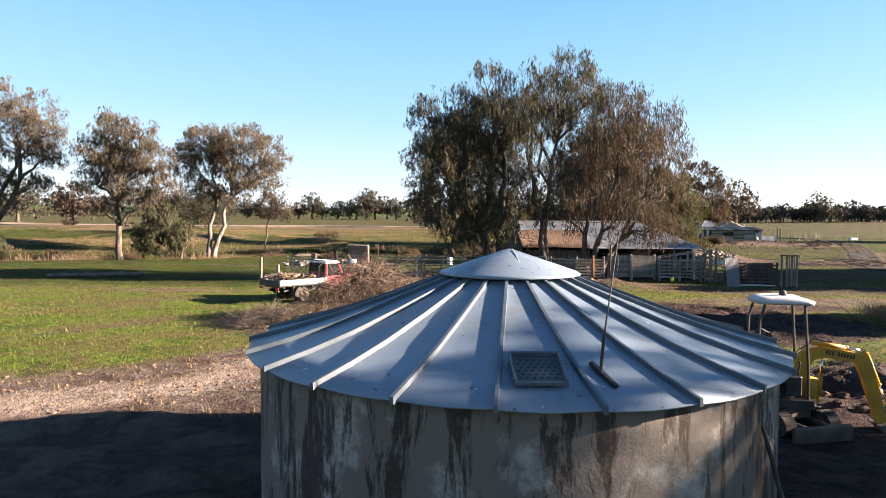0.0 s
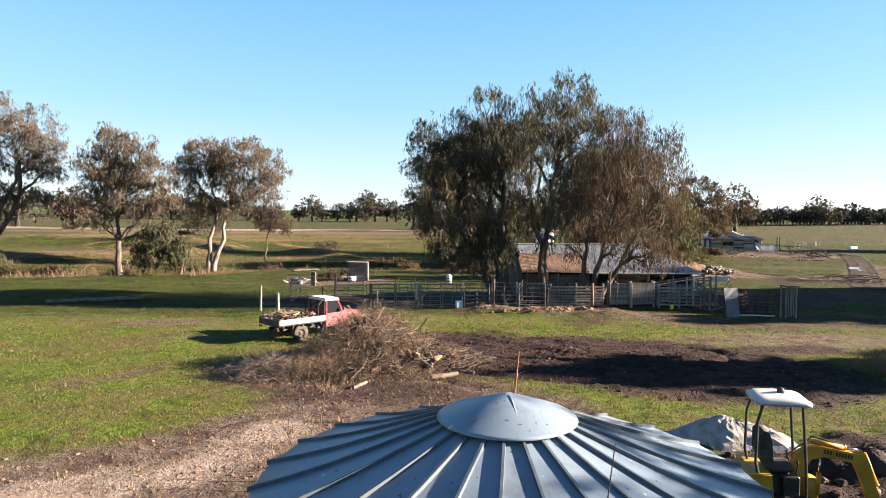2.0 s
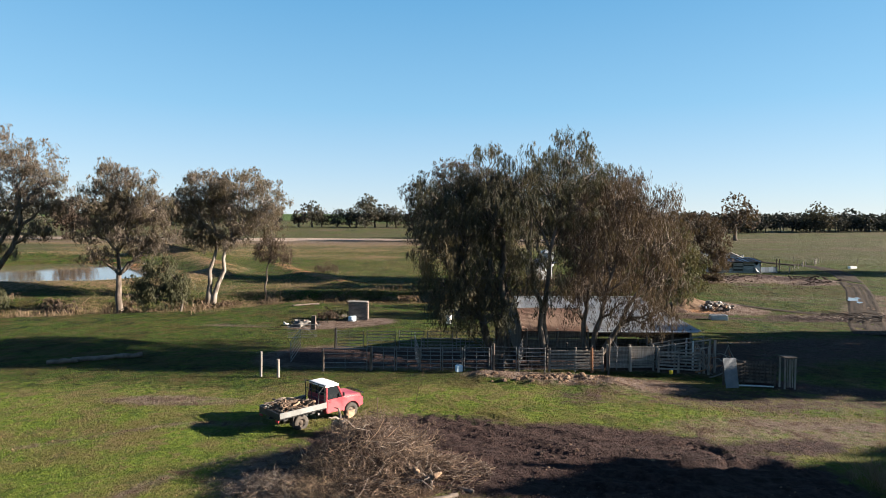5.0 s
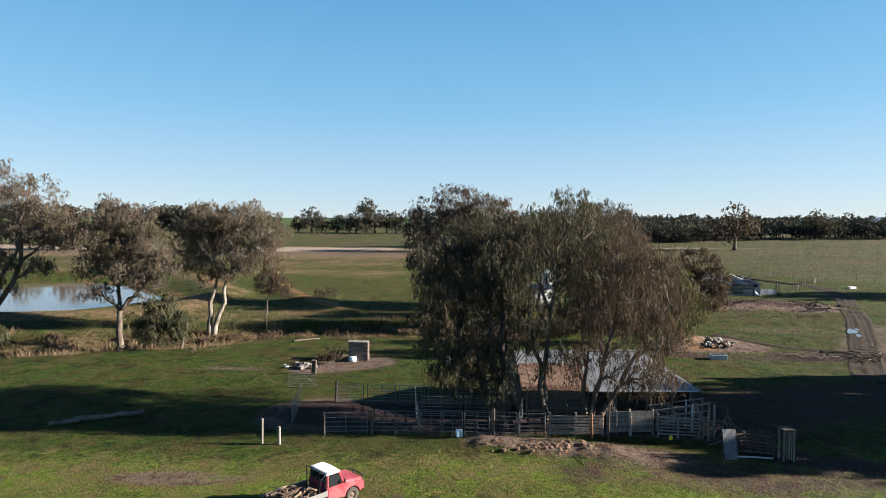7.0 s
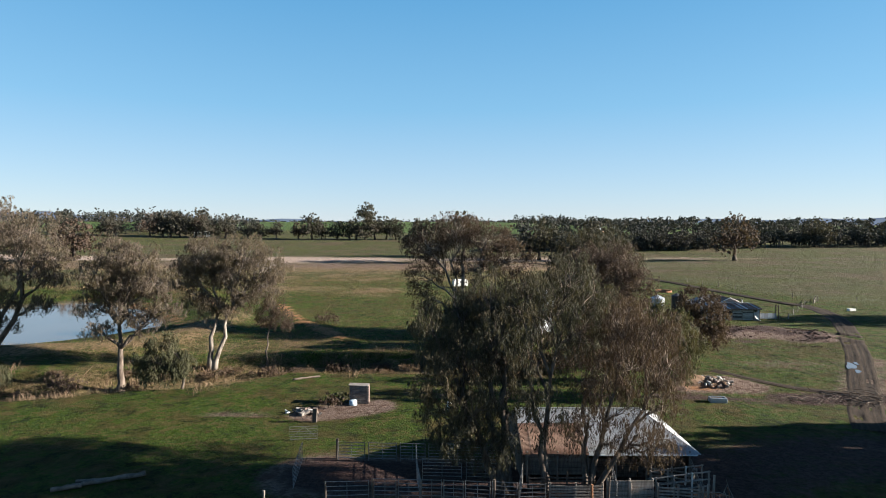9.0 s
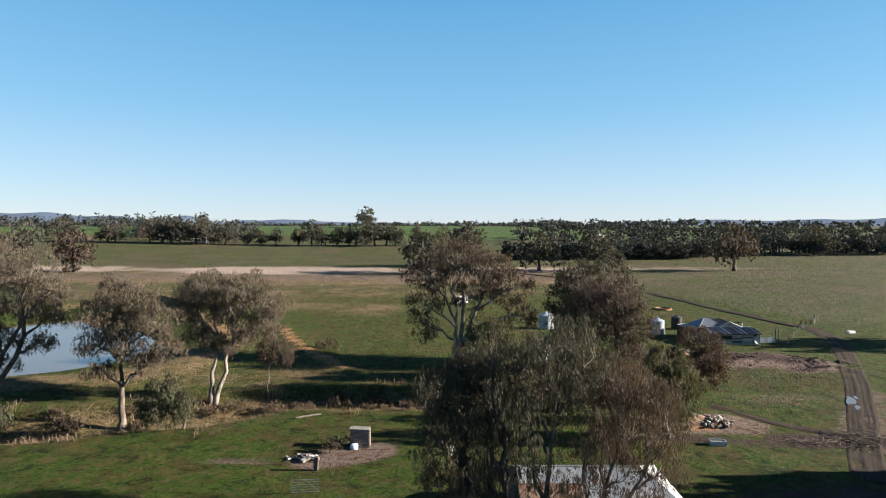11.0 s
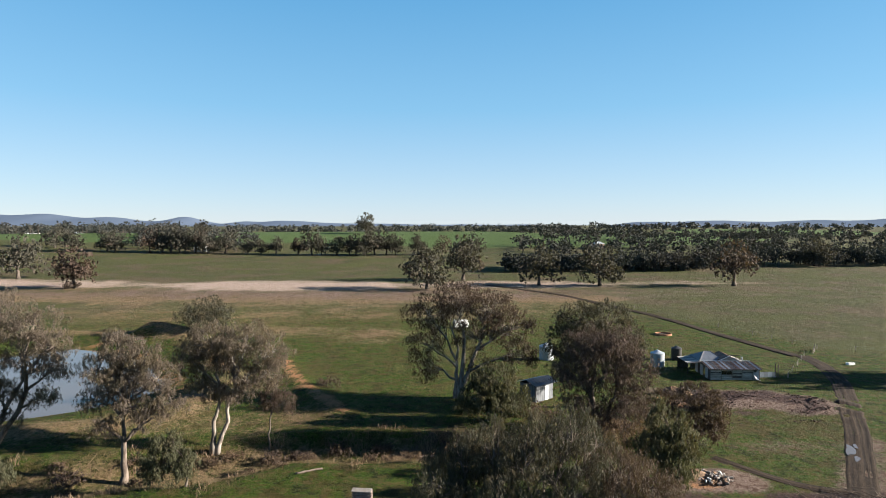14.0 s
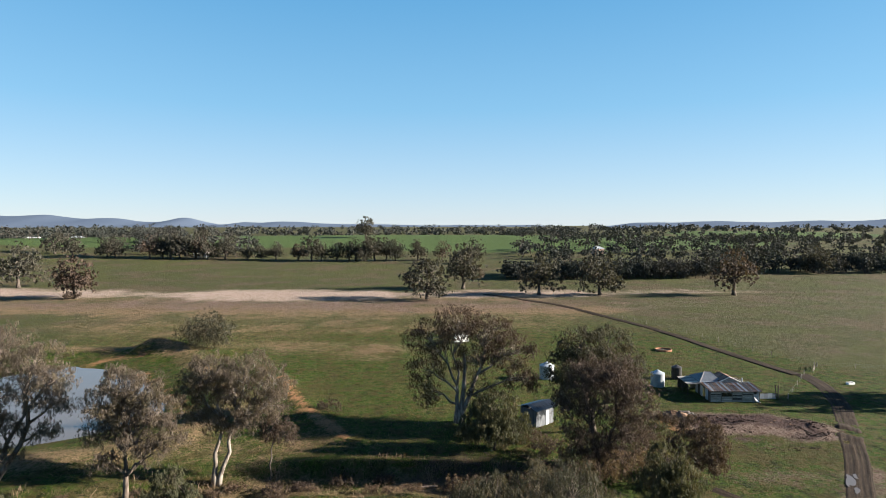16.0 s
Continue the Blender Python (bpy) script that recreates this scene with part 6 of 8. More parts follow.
sticks("brush_pile", Matrix.Translation(at(-6.2, 22.4)), 900, (1.8, 1.2, 0.7), 0.9, 0.006,
       [("grey_twig", STICK, 0.7), ("brown_twig", STICK_BROWN, 0.3)], "low heap of grey twigs beside the big brush pile", "brush pile", 9, 0.5, True)
sticks("brush_pile", Matrix.Translation(at(-0.2, 24.0)), 480, (2.6, 1.8, 0.7), 1.0, 0.016,
       [("brown_branch", STICK_BROWN, 0.75), ("grey_branch", STICK, 0.25)], "scatter of broken branches on churned mud", "brush pile", 10, 0.25, True)
for k, (px, py, rx, ry, h) in enumerate(((-4.4, 21.9, 0.9, 0.5, 0.8), (-5.2, 22.6, 0.8, 0.6, 0.6), (-1.0, 25.4, 1.1, 0.8, 1.7), (-2.2, 26.2, 1.0, 0.7, 2.3), (-4.6, 23.0, 0.8, 0.5, 1.2))):
    sticks("feathery_brush", Matrix.Translation(at(px, py)), 420, (rx, ry, h), 0.6, 0.004,
           [("tan_twig", STICK_TAN, 1.0)], "feathery tan twigs caught on the brush pile", "brush", 60 + k, 0.8)
sticks("fallen_branches", Matrix.Translation(at(45, 67)), 80, (7.5, 3.0, 0.5), 3.6, 0.035,
       [("grey_branch", STICK, 0.7), ("brown_branch", STICK_BROWN, 0.3)], "long dead branches lying in a heap by the track", "brush", 11, 0.12, True)


def stump(x, y, s, rz, seed):
    rs = np.random.RandomState(seed)
    ob = thing("tree_stump", pose(x, y, hz(x, y) + 0.35 * s, 62, 0, rz) @ Matrix.Scale(s, 4), "torn-out pale stump with splintered roots", "tree stump", "stumps on the brush pile")
    b = Build()
    b.tube(limb(np.array((0, 0, 0.0)), np.array((0.1, 0, 1.0)), 0, 6, rs, 0.05), [0.22, 0.2, 0.17, 0.19, 0.13, 0.05], 9)
    part("trunk", b, SPLIT, ob, smooth=True)
    b = Build()
    for k in range(7):
        a = k * 0.9
        b.tube(limb(np.array((0, 0, 0.25)), np.array((0.6 * math.cos(a), 0.6 * math.sin(a), 0.15 + 0.3 * math.sin(k * 2.1))), 0.1, 5, rs, 0.06), np.linspace(0.09, 0.015, 5), 6)
    part("roots", b, STICK, ob)


stump(-1.2, 23.4, 0.9, 20, 1)
stump(-0.6, 22.8, 0.7, 80, 4)
stump(-5.0, 28.4, 1.3, 130, 2)
stump(-4.2, 28.2, 0.9, 240, 3)
for x, y, rz, L, r in ((0.1, 21.8, 25, 1.1, 0.09), (0.9, 22.6, -30, 0.7, 0.07), (-2.8, 20.8, 60, 0.8, 0.06)):
    ob = thing("log", pose(x, y, hz(x, y) + r * 0.8, 0, 0, rz), "short split log lying on churned mud", "log", "logs by the brush pile")
    b = Build()
    b.tube(limb(np.array((-L / 2, 0, 0)), np.array((L / 2, 0, 0.03)), 0, 6, np.random.RandomState(int(x * 10) + 50), 0.02), [r, r * 1.1, r, r * 0.9, r, r * 0.8], 9)
    part("wood", b, STICK, ob)

# ---- saplings in front of the brush ----
def sapling(x, y, h, seed, label="thin bare sapling"):
    rs = np.random.RandomState(seed)
    ob = thing("bare_sapling", Matrix.Translation(at(x, y)), label, "sapling", "bare saplings")
    b = Build()
    p = limb(np.array((0, 0, -0.1)), np.array((rs.normal(0, 0.15) * h, 0, h)), 0, 7, rs, 0.02)
    b.tube(p, np.linspace(0.02, 0.006, 7), 6)
    for k in range(9):
        q0 = p[rs.randint(2, 7)]
        q1 = q0 + np.array((rs.normal(0, 0.3), rs.normal(0, 0.3), rs.uniform(0.2, 0.6))) * h * 0.35
        b.tube(limb(q0, q1, 0, 4, rs, 0.05), np.linspace(0.008, 0.002, 4), 4)
    part("stem", b, STICK_BROWN, ob)


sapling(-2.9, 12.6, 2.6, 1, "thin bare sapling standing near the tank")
sapling(-3.2, 13.0, 1.6, 2, "thin bare sapling standing near the tank")
sapling(-1.5, 33.5, 1.9, 3, "bare grey shrub behind the brush pile")

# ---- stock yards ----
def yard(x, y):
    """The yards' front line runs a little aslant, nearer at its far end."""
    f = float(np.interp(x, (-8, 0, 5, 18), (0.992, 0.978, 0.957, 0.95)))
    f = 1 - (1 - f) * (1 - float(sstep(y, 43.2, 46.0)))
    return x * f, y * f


def post(parent, x, y, h, r=0.07, mat=None, square=False, lean=(0, 0), name="post"):
    b = Build()
    if square:
        b.box((x, y, h / 2 - 0.15), (r * 2, r * 2, h + 0.3), rx=lean[0], ry=lean[1], ch=0.012)
    else:
        b.tube([(x, y, -0.3), (x + lean[0] * 0.01 * h, y + lean[1] * 0.01 * h, h)], [r, r * 0.92], 9)
    return part(name, b, mat or WOOD, parent)


def steel_panel(x0, y0, x1, y1, h=1.65, rails=6, label="grey tubular steel cattle yard panel", mat=None):
    (x0, y0), (x1, y1) = yard(x0, y0), yard(x1, y1)
    L = math.hypot(x1 - x0, y1 - y0)
    ob = thing("steel_fence", pose(x0, y0, hz((x0 + x1) / 2, (y0 + y1) / 2), 0, 0, math.degrees(math.atan2(y1 - y0, x1 - x0))), label, "fence panel", "steel yard panels")
    mat = mat or STEEL
    for x in (0.03, L - 0.03):
        b = Build()
        b.box((x, 0, h / 2), (0.06, 0.06, h + 0.06), ch=0.01)
        part("post", b, mat, ob)
    b = Build()
    b.box((L / 2, 0, h / 2), (0.04, 0.03, h - 0.2), ch=0.008)
    part("stay", b, mat, ob)
    for k in range(rails):
        b = Build()
        z = 0.22 + k * (h - 0.24) / (rails - 1)
        b.tube([(0.04, 0, z), (L * 0.5, 0.004, z - 0.008), (L - 0.04, 0, z)], 0.026, 6, False)
        part("rail", b, mat, ob)
    return ob


def timber_fence(pts, h, rails, label, rail_h=0.13, mat=None, pr=0.09, gap=(0.1, 0.98), seed=0):
    """Posts at points with split rails between them."""
    pts = [yard(*p) for p in pts]
    rs = np.random.RandomState(seed)
    ob = thing("timber_fence", Matrix.Translation(at(*pts[0])), label, "timber fence", "timber yard fences")
    z0 = hz(*pts[0])
    for x, y in pts:
        dz = hz(x, y) - z0
        b = Build()
        hh = h * rs.uniform(1.0, 1.14)
        b.tube([(x - pts[0][0], y - pts[0][1], dz - 0.3), (x - pts[0][0] + rs.normal(0, 0.03), y - pts[0][1], dz + hh)], [pr, pr * 0.85], 8)
        part("post", b, mat or WOOD, ob)
    for (x0, y0), (x1, y1) in zip(pts, pts[1:]):
        L, a = math.hypot(x1 - x0, y1 - y0), math.degrees(math.atan2(y1 - y0, x1 - x0))
        for k in range(rails):
            z = h * (gap[0] + (gap[1] - gap[0]) * (k + 0.5) / rails)
            b = Build()
            b.box(((x0 + x1) / 2 - pts[0][0], (y0 + y1) / 2 - pts[0][1] - pr * 0.8, z), (L * 1.02, 0.04, rail_h * rs.uniform(0.8, 1.1)), a, 0, rs.normal(0, 0.8), 0.008)
            part("rail", b, mat or WOOD, ob)
    return ob


steel_panel(-8.2, 41.6, -5.0, 42.0, 1.6, 5)
front = [-4.9, -3.2, -1.55, 0.0, 1.5, 3.4, 5.3, 7.3]
for a, b_ in zip(front, front[1:]):
    steel_panel(a, 42.2, b_, 42.25, 1.7, 6)
for (x0, y0), (x1, y1) in (((-8.6, 49.2), (-6.2, 49.0)), ((-6.1, 49.0), (-3.6, 48.8)), ((-3.5, 48.8), (-1.3, 48.6)), ((-1.2, 48.6), (1.0, 48.6)), ((1.1, 48.6), (3.4, 48.7)), ((3.5, 48.7), (5.6, 48.6)),
                           ((-1.6, 42.4), (-2.0, 45.4)), ((-2.0, 45.5), (-2.2, 48.6)), ((5.3, 42.4), (6.2, 46.2)), ((-1.6, 45.5), (1.6, 45.4)), ((1.7, 45.4), (4.8, 45.3))):
    steel_panel(x0, y0, x1, y1, 1.6, 6)


def yard_gate(x0, y0, x1, y1, h, label):
    (x0, y0), (x1, y1) = yard(x0, y0), yard(x1, y1)
    L = math.hypot(x1 - x0, y1 - y0)
    ob = thing("yard_gate", pose(x0, y0, hz(x0, y0) + 0.15, 0, 0, math.degrees(math.atan2(y1 - y0, x1 - x0))), label, "gate", "yard gates")
    b = Build()
    b.tube([(0, 0, 0), (L, 0, 0), (L, 0, h), (0, 0, h), (0, 0, 0)], 0.026, 6)
    part("gate_frame", b, STEEL, ob)
    for k in range(1, 5):
        b = Build()
        b.tube([(0, 0, h * k / 5), (L, 0, h * k / 5)], 0.02, 6, False)
        part("rail", b, STEEL, ob)
    b = Build()
    b.tube([(0, 0, 0), (L / 2, 0, h), (L, 0, 0)], 0.018, 6, False)
    part("brace", b, STEEL, ob)


yard_gate(-10.9, 43.6, -11.4, 49.0, 1.5, "open grey steel gate hanging at the yards")
yard_gate(-13.6, 53.5, -11.0, 53.8, 1.2, "grey steel gate standing open in grass")
yard_gate(12.2, 42.3, 12.5, 44.8, 1.6, "rusty steel gate in the timber yards")

timber_fence([(7.5, 42.5), (9.4, 42.5), (11.5, 42.6)], 1.6, 7, "old split-rail timber yard fence, silver grey")
timber_fence([(11.7, 43.0), (13.4, 43.0), (15.2, 43.1)], 1.75, 9, "close-boarded grey timber yard wall", 0.17, seed=2)
timber_fence([(15.2, 42.6), (16.6, 42.4), (18.1, 42.2)], 1.6, 6, "old split-rail timber yard fence, silver grey", seed=3)
timber_fence([(15.4, 44.8), (17.0, 44.6), (18.6, 44.4)], 1.5, 5, "old split-rail timber yard fence, silver grey", seed=4)
timber_fence([(18.2, 42.2), (18.6, 44.4), (18.9, 46.5)], 1.6, 5, "old split-rail timber yard fence, silver grey", seed=5)
timber_fence([(18.3, 39.4), (19.8, 39.6), (21.6, 39.0)], 1.5, 6, "broken timber rails with leaning sticks", seed=6, mat=WOOD_DARK)
timber_fence([(6.2, 43.9), (7.6, 44.0), (9.2, 44.0), (11.0, 44.0)], 1.5, 5, "dark timber pen against the woolshed", seed=7, mat=WOOD_DARK)


def yard_posts():
    for x, y, h, r, sq, mat, lab in ((-11.85, 39.6, 1.75, 0.09, False, WOOD, "weathered timber fence post standing alone"), (-10.65, 39.4, 1.25, 0.11, False, WOOD, "short thick timber fence post"),
                                     (-8.1, 41.3, 1.5, 0.08, False, WOOD_DARK, "dark timber gate post"), (-4.95, 41.9, 1.8, 0.1, False, WOOD_DARK, "dark timber gate post"),
                                     (3.55, 42.0, 1.9, 0.1, False, WOOD_DARK, "dark timber yard post"), (11.4, 41.6, 2.6, 0.07, False, WOOD_DARK, "tall dark bent post before the yards"),
                                     (10.4, 42.1, 1.75, 0.1, False, RUST, "rust-brown round timber post"), (13.25, 42.75, 1.8, 0.09, True, WOOD, "pale square yard post"),
                                     (-12.5, 58.9, 1.5, 0.22, True, WOOD_DARK, "thick dark timber gatepost in the paddock"), (-8.7, 49.4, 1.8, 0.12, False, WOOD_DARK, "dark timber gate post"),
                                     (1.0, 67.5, 1.6, 0.16, False, BARK, "old stump post under the gum"), (19.1, 42.6, 2.3, 0.09, False, WOOD, "tall grey post of the loading race"), (18.4, 41.9, 2.0, 0.08, False, WOOD, "tall grey post of the loading race")):
        ob = thing("wooden_stake", Matrix.Translation(at(*(yard(x, y) if x > -9 and y < 45 else (x, y)))), lab, "post", "yard posts")
        post(ob, 0, 0, h, r, mat, sq, (random.uniform(-3, 3), random.uniform(-3, 3)), "shaft")


yard_posts()


def loading_race():
    ob = thing("loading_race", Matrix.Translation(at(14.5, 42.2)), "raised timber loading race with sloping rails", "loading race")
    for sy in (-0.6, 0.6):
        for z0, z1 in ((1.5, 2.15), (1.0, 1.6), (0.5, 1.1)):
            b = Build()
            b.tube([(0, sy, z0), (2, sy - 0.1, (z0 + z1) / 2 + 0.02), (4.1, sy - 0.2, z1)], 0.05, 6)
            part("rail", b, WOOD, ob)
        for x in (0.2, 1.5, 2.8, 4.0):
            b = Build()
            b.tube([(x, sy - 0.05 * x, -0.3), (x, sy - 0.05 * x, 1.6 + 0.15 * x)], 0.07, 7)
            part("post", b, WOOD if x != 2.8 else GREYWHITE, ob)
    b = Build()
    b.box((2.1, -0.1, 0.45), (4.0, 1.1, 0.06), 0, 0, -9, 0.01)
    part("floor_ramp", b, WOOD_DARK, ob)


loading_race()


def corrugated(x0, x1, length, slope, pitch=0.076, amp=0.012, thick=0.004, cut=None):
    """A corrugated sheet from y = 0 (low edge) up the slope; cut gives how far up it reaches at each x."""
    n = max(4, int((x1 - x0) / (pitch / 4)))
    xs = np.linspace(x0, x1, n + 1)
    b = Build()
    rows = 3
    V = []
    for s in (0, -thick):
        for r in range(rows):
            t = r / (rows - 1)
            for x in xs:
                tt = t * (1.0 if cut is None else min(1.0, max(0.0, cut(x))))
                V.append((x, length * tt * math.cos(slope), length * tt * math.sin(slope) + amp * math.sin(2 * math.pi * x / pitch) + s))
    m = len(xs)
    F = []
    for s in (0, rows * m):
        F += [(s + r * m + i, s + r * m + i + 1, s + (r + 1) * m + i + 1, s + (r + 1) * m + i) for r in range(rows - 1) for i in range(m - 1)]
    F += [(i, i + 1, rows * m + i + 1, rows * m + i) for i in range(m - 1)]
    b.add(V, F)
    return b


ROOF_OLD = Mat("old_galvanised_roof", 0.45, 0.35, 0.5)


def roof_old():
    M = ROOF_OLD
    v = M.coord()
    info = M.node("ObjectInfo")
    c = M.mix(M.noise(0.7, 4, 0.6, v), (0.19, 0.205, 0.22), (0.32, 0.335, 0.35))
    c = M.mix(M.math("MULTIPLY", M.step(M.noise(1.1, 5, 0.7, v), 0.52, 0.66), 0.7), c, (0.13, 0.1, 0.08))
    c = M.mix(M.math("MULTIPLY", info.outputs["Random"], 0.5), c, (0.15, 0.16, 0.175))
    M.color(c)


roof_old()


def woolshed():
    """A low timber and iron shed: galvanised hipped end, rusted lean part."""
    x0, x1, y0, yr, eave, ridge = 6.2, 19.9, 47.6, 52.6, 2.5, 4.35
    ob = thing("woolshed", Matrix.Translation((0, 0, hz(12, 46) - 0.02)), "low old timber woolshed with part-rusted corrugated iron roof", "shed")
    sl, L = math.atan2(ridge - eave, yr - y0), math.hypot(ridge - eave, yr - y0)
    # roof sheets, one by one, cut along the hip
    x, k, w, run = x0, 0, 0.79, yr - y0 + 0.35
    while x < x1 + 0.1:
        rusty = x < 11.4
        hip = lambda u, x=x: (x1 + 0.3 - x - u) / 3.2
        back_hip = lambda u, x=x: (x1 + 0.3 - x - w + u) / 3.2
        q = part("roof_sheet", corrugated(0, w, L * (0.72 if rusty else 1.07), sl, cut=None if rusty else hip), RUST_ROOF if rusty else ROOF_OLD.m, ob)
        q.matrix_basis = pose(x, y0 - 0.35 + (0.03 * math.sin(k * 3) if rusty else 0), eave - 0.16 + 0.006 * (k % 2) + (0.03 * math.sin(k * 7) if rusty else 0), 0, 0, 0.5 * math.sin(k * 5) if rusty else 0)
        if rusty:
            q = part("roof_sheet", corrugated(0, w, L * 0.37, sl), ROOF_OLD.m, ob)
            q.matrix_basis = pose(x, y0 - 0.35 + L * 0.7 * math.cos(sl), eave - 0.13 + L * 0.7 * math.sin(sl))
        q = part("roof_sheet", corrugated(0, w, L * 1.07, sl, cut=back_hip), ROOF_OLD.m, ob)
        q.matrix_basis = pose(x + w, 2 * yr - y0 + 0.35, eave - 0.16, 0, 0, 180)
        x += w - 0.04
        k += 1
    yy = y0 - 0.35
    while yy < 2 * yr - y0 + 0.3:
        q = part("roof_sheet", corrugated(0, 0.79, 3.2 / math.cos(0.57), 0.57, cut=lambda u, yy=yy: 1 - abs(yy + u - yr) / run), ROOF_OLD.m, ob)
        q.matrix_basis = pose(x1 + 0.3, yy, eave - 0.17, 0, 0, 90)
        yy += 0.75
    b = Build()
    b.tube([(x0, yr, ridge + 0.01), (x1 - 2.9, yr, ridge + 0.01)], 0.09, 8)
    part("ridge_cap", b, ROOF_OLD.m, ob)
    b = Build()
    b.tube([(11.4, y0 - 0.4, eave - 0.2), (x1, y0 - 0.4, eave - 0.2)], 0.06, 8)
    part("gutter", b, GALV, ob, "pale metal gutter")
    # boarded walls
    rs = np.random.RandomState(9)
    for k in range(11):
        z = 0.12 + k * 0.19
        for a, c in ((x0 + 0.1, 11.4), (11.5, 15.6), (15.7, x1 - 0.3)):
            if rs.uniform() < 0.12:
                continue
            b = Build()
            b.box(((a + c) / 2, y0 + 0.9, z), (c - a, 0.03, 0.17), 0, rs.normal(0, 2), rs.normal(0, 0.3), 0.006)
            part("board", b, WOOD if a < 11 else WOOD_DARK, ob)
    for nm, c, s in (("back_wall", ((x0 + x1) / 2, 2 * yr - y0 - 0.1, eave / 2), (x1 - x0 - 0.4, 0.06, eave)), ("end_wall", (x1 - 0.3, yr, eave / 2), (0.06, 2 * (yr - y0) - 0.4, eave))):
        b = Build()
        b.box(c, s, ch=0.01)
        part(nm, b, WOOD_DARK, ob)
    g = Build()
    g.prism([(y0 - 0.2, 0), (2 * yr - y0, 0), (2 * yr - y0, eave), (yr, ridge - 0.1), (y0 - 0.2, eave)], x0 - 0.03, x0 + 0.03, "x")
    part("gable_wall", g, WOOD_DARK, ob, "dark weathered gable wall")
    for x in (6.6, 9.0, 11.4, 13.6, 16.0, 18.0, 19.4):
        b = Build()
        b.tube([(x, y0 - 0.1, -0.3), (x, y0 - 0.1, eave)], 0.08, 8)
        part("verandah_post", b, WOOD, ob)


woolshed()


def tin_and_frames():
    b = corrugated(0, 0.88, 1.9, math.radians(76), 0.076)
    ob = thing("iron_sheet", pose(17.2, 36.7, hz(17.4, 36.7), 0, 0, 4), "pale blue-grey corrugated iron sheet propped upright", "iron sheet")
    part("sheet", b, RUSTY_SHEET, ob)
    # an added dark sheet fills the dark area behind the leaning sticks
    b = corrugated(0, 2.6, 1.45, math.radians(84), 0.076)
    ob = thing("iron_sheet", pose(18.1, 37.9, hz(19.0, 38), 0, 0, -4), "dark brown corrugated sheet added to fill a dark area at a yard corner", "iron sheet")
    part("sheet", b, WOOD_DARK, ob)
    ob = thing("cattle_crush_frame", Matrix.Translation(at(20.9, 36.7)), "tall narrow frame of pale upright steel bars", "cattle crush")
    for x in (-0.32, 0.32):
        for y in (-0.3, 0.3):
            bb = Build()
            bb.box((x, y, 0.95), (0.09, 0.09, 2.1), ch=0.01)
            part("post", bb, WOOD, ob)
    for k in range(6):
        bb = Build()
        bb.tube([(-0.28 + k * 0.11, -0.3, 0.1), (-0.28 + k * 0.11, -0.3, 2.0)], 0.024, 6)
        part("bar", bb, WOOD, ob)
    bb = Build()
    bb.box((0, 0, 2.02), (0.8, 0.8, 0.08), ch=0.01)
    part("top_board", bb, WOOD_DARK, ob)
    ob = thing("pole", pose(19.0, 36.9, hz(19.0, 36.9) + 0.06, 0, 0, -8), "pale bare pole lying on the grass", "pole")
    bb = Build()
    bb.tube([(-1.2, 0, 0), (0, 0.03, 0.02), (1.2, 0, 0)], [0.06, 0.055, 0.045], 7)
    part("wood", bb, GREYWHITE, ob)
    sticks("leaning_sticks", Matrix.Translation(at(18.2, 39.6)), 16, (0.9, 0.8, 1.2), 2.4, 0.05, [("pole", WOOD, 0.7), ("rusty_pole", RUST, 0.3)], "old poles leaning together at the yard corner", "poles", 14, 0.7)


tin_and_frames()
BLUE_PLASTIC = plain("pale_blue_plastic", (0.5, 0.62, 0.7), (0.6, 0.7, 0.76), 2, 0.5, 0, 0.02)
YELLOW_PLASTIC = plain("yellow_plastic", (0.7, 0.5, 0.03), (0.75, 0.55, 0.05), 2, 0.5, 0, 0.02)


def drum(x, y, r, h, mat, label, name="plastic_drum", square=False):
    ob = thing(name, Matrix.Translation(at(x, y)), label, "drum")
    b = Build()
    if square:
        b.box((0, 0, h / 2), (2 * r, 1.6 * r, h), 12, ch=0.06)
    else:
        b.lathe([(0, 0), (r * 0.95, 0), (r, 0.03), (r, h * 0.35), (r * 1.03, h * 0.37), (r, h * 0.4), (r, h - 0.04), (r * 0.9, h), (0, h)], 20)
    part("body", b, mat, ob, smooth=not square)
    b = Build()
    b.lathe([(0.0, h + 0.03), (0.05, h + 0.03), (0.05, h - 0.01)], 10, (r * 0.4, 0, 0))
    part("cap", b, WHITE, ob)


drum(1.12, 40.6, 0.24, 0.5, BLUE_PLASTIC, "pale blue plastic container standing by the yard rails", "plastic_container", True)
drum(15.1, 40.0, 0.13, 0.3, YELLOW_PLASTIC, "small yellow plastic container in the yards", "plastic_container", True)
drum(-9.6, 64.6, 0.45, 0.55, BLUE_PLASTIC, "pale green plastic tub beside rubble", "plastic_tub")
drum(0.7, 63, 0.3, 0.9, WHITE, "white drum with a dark band in the paddock", "plastic_drum")

# fallen logs
for x, y, rz, L, r in ((-24.9, 44.9, 28, 5.2, 0.2), (-27.2, 43.4, 22, 2.0, 0.18), (-26.0, 44.8, 8, 2.6, 0.14), (-17.0, 75.5, 25, 3.6, 0.13), (-2.5, 86, 10, 3.0, 0.15)):
    ob = thing("fallen_log", pose(x, y, hz(x, y) + r * 0.75, 0, 0, rz), "long silvery fallen log lying in grass", "log", "fallen logs")
    b = Build()
    rs = np.random.RandomState(int(abs(x * 7)))
    b.tube(limb(np.array((-L / 2, 0, 0)), np.array((L / 2, 0, 0.05)), 0, 9, rs, 0.012), r * rs.uniform(0.75, 1.15, 9), 9)
    part("trunk", b, STICK, ob, smooth=True)

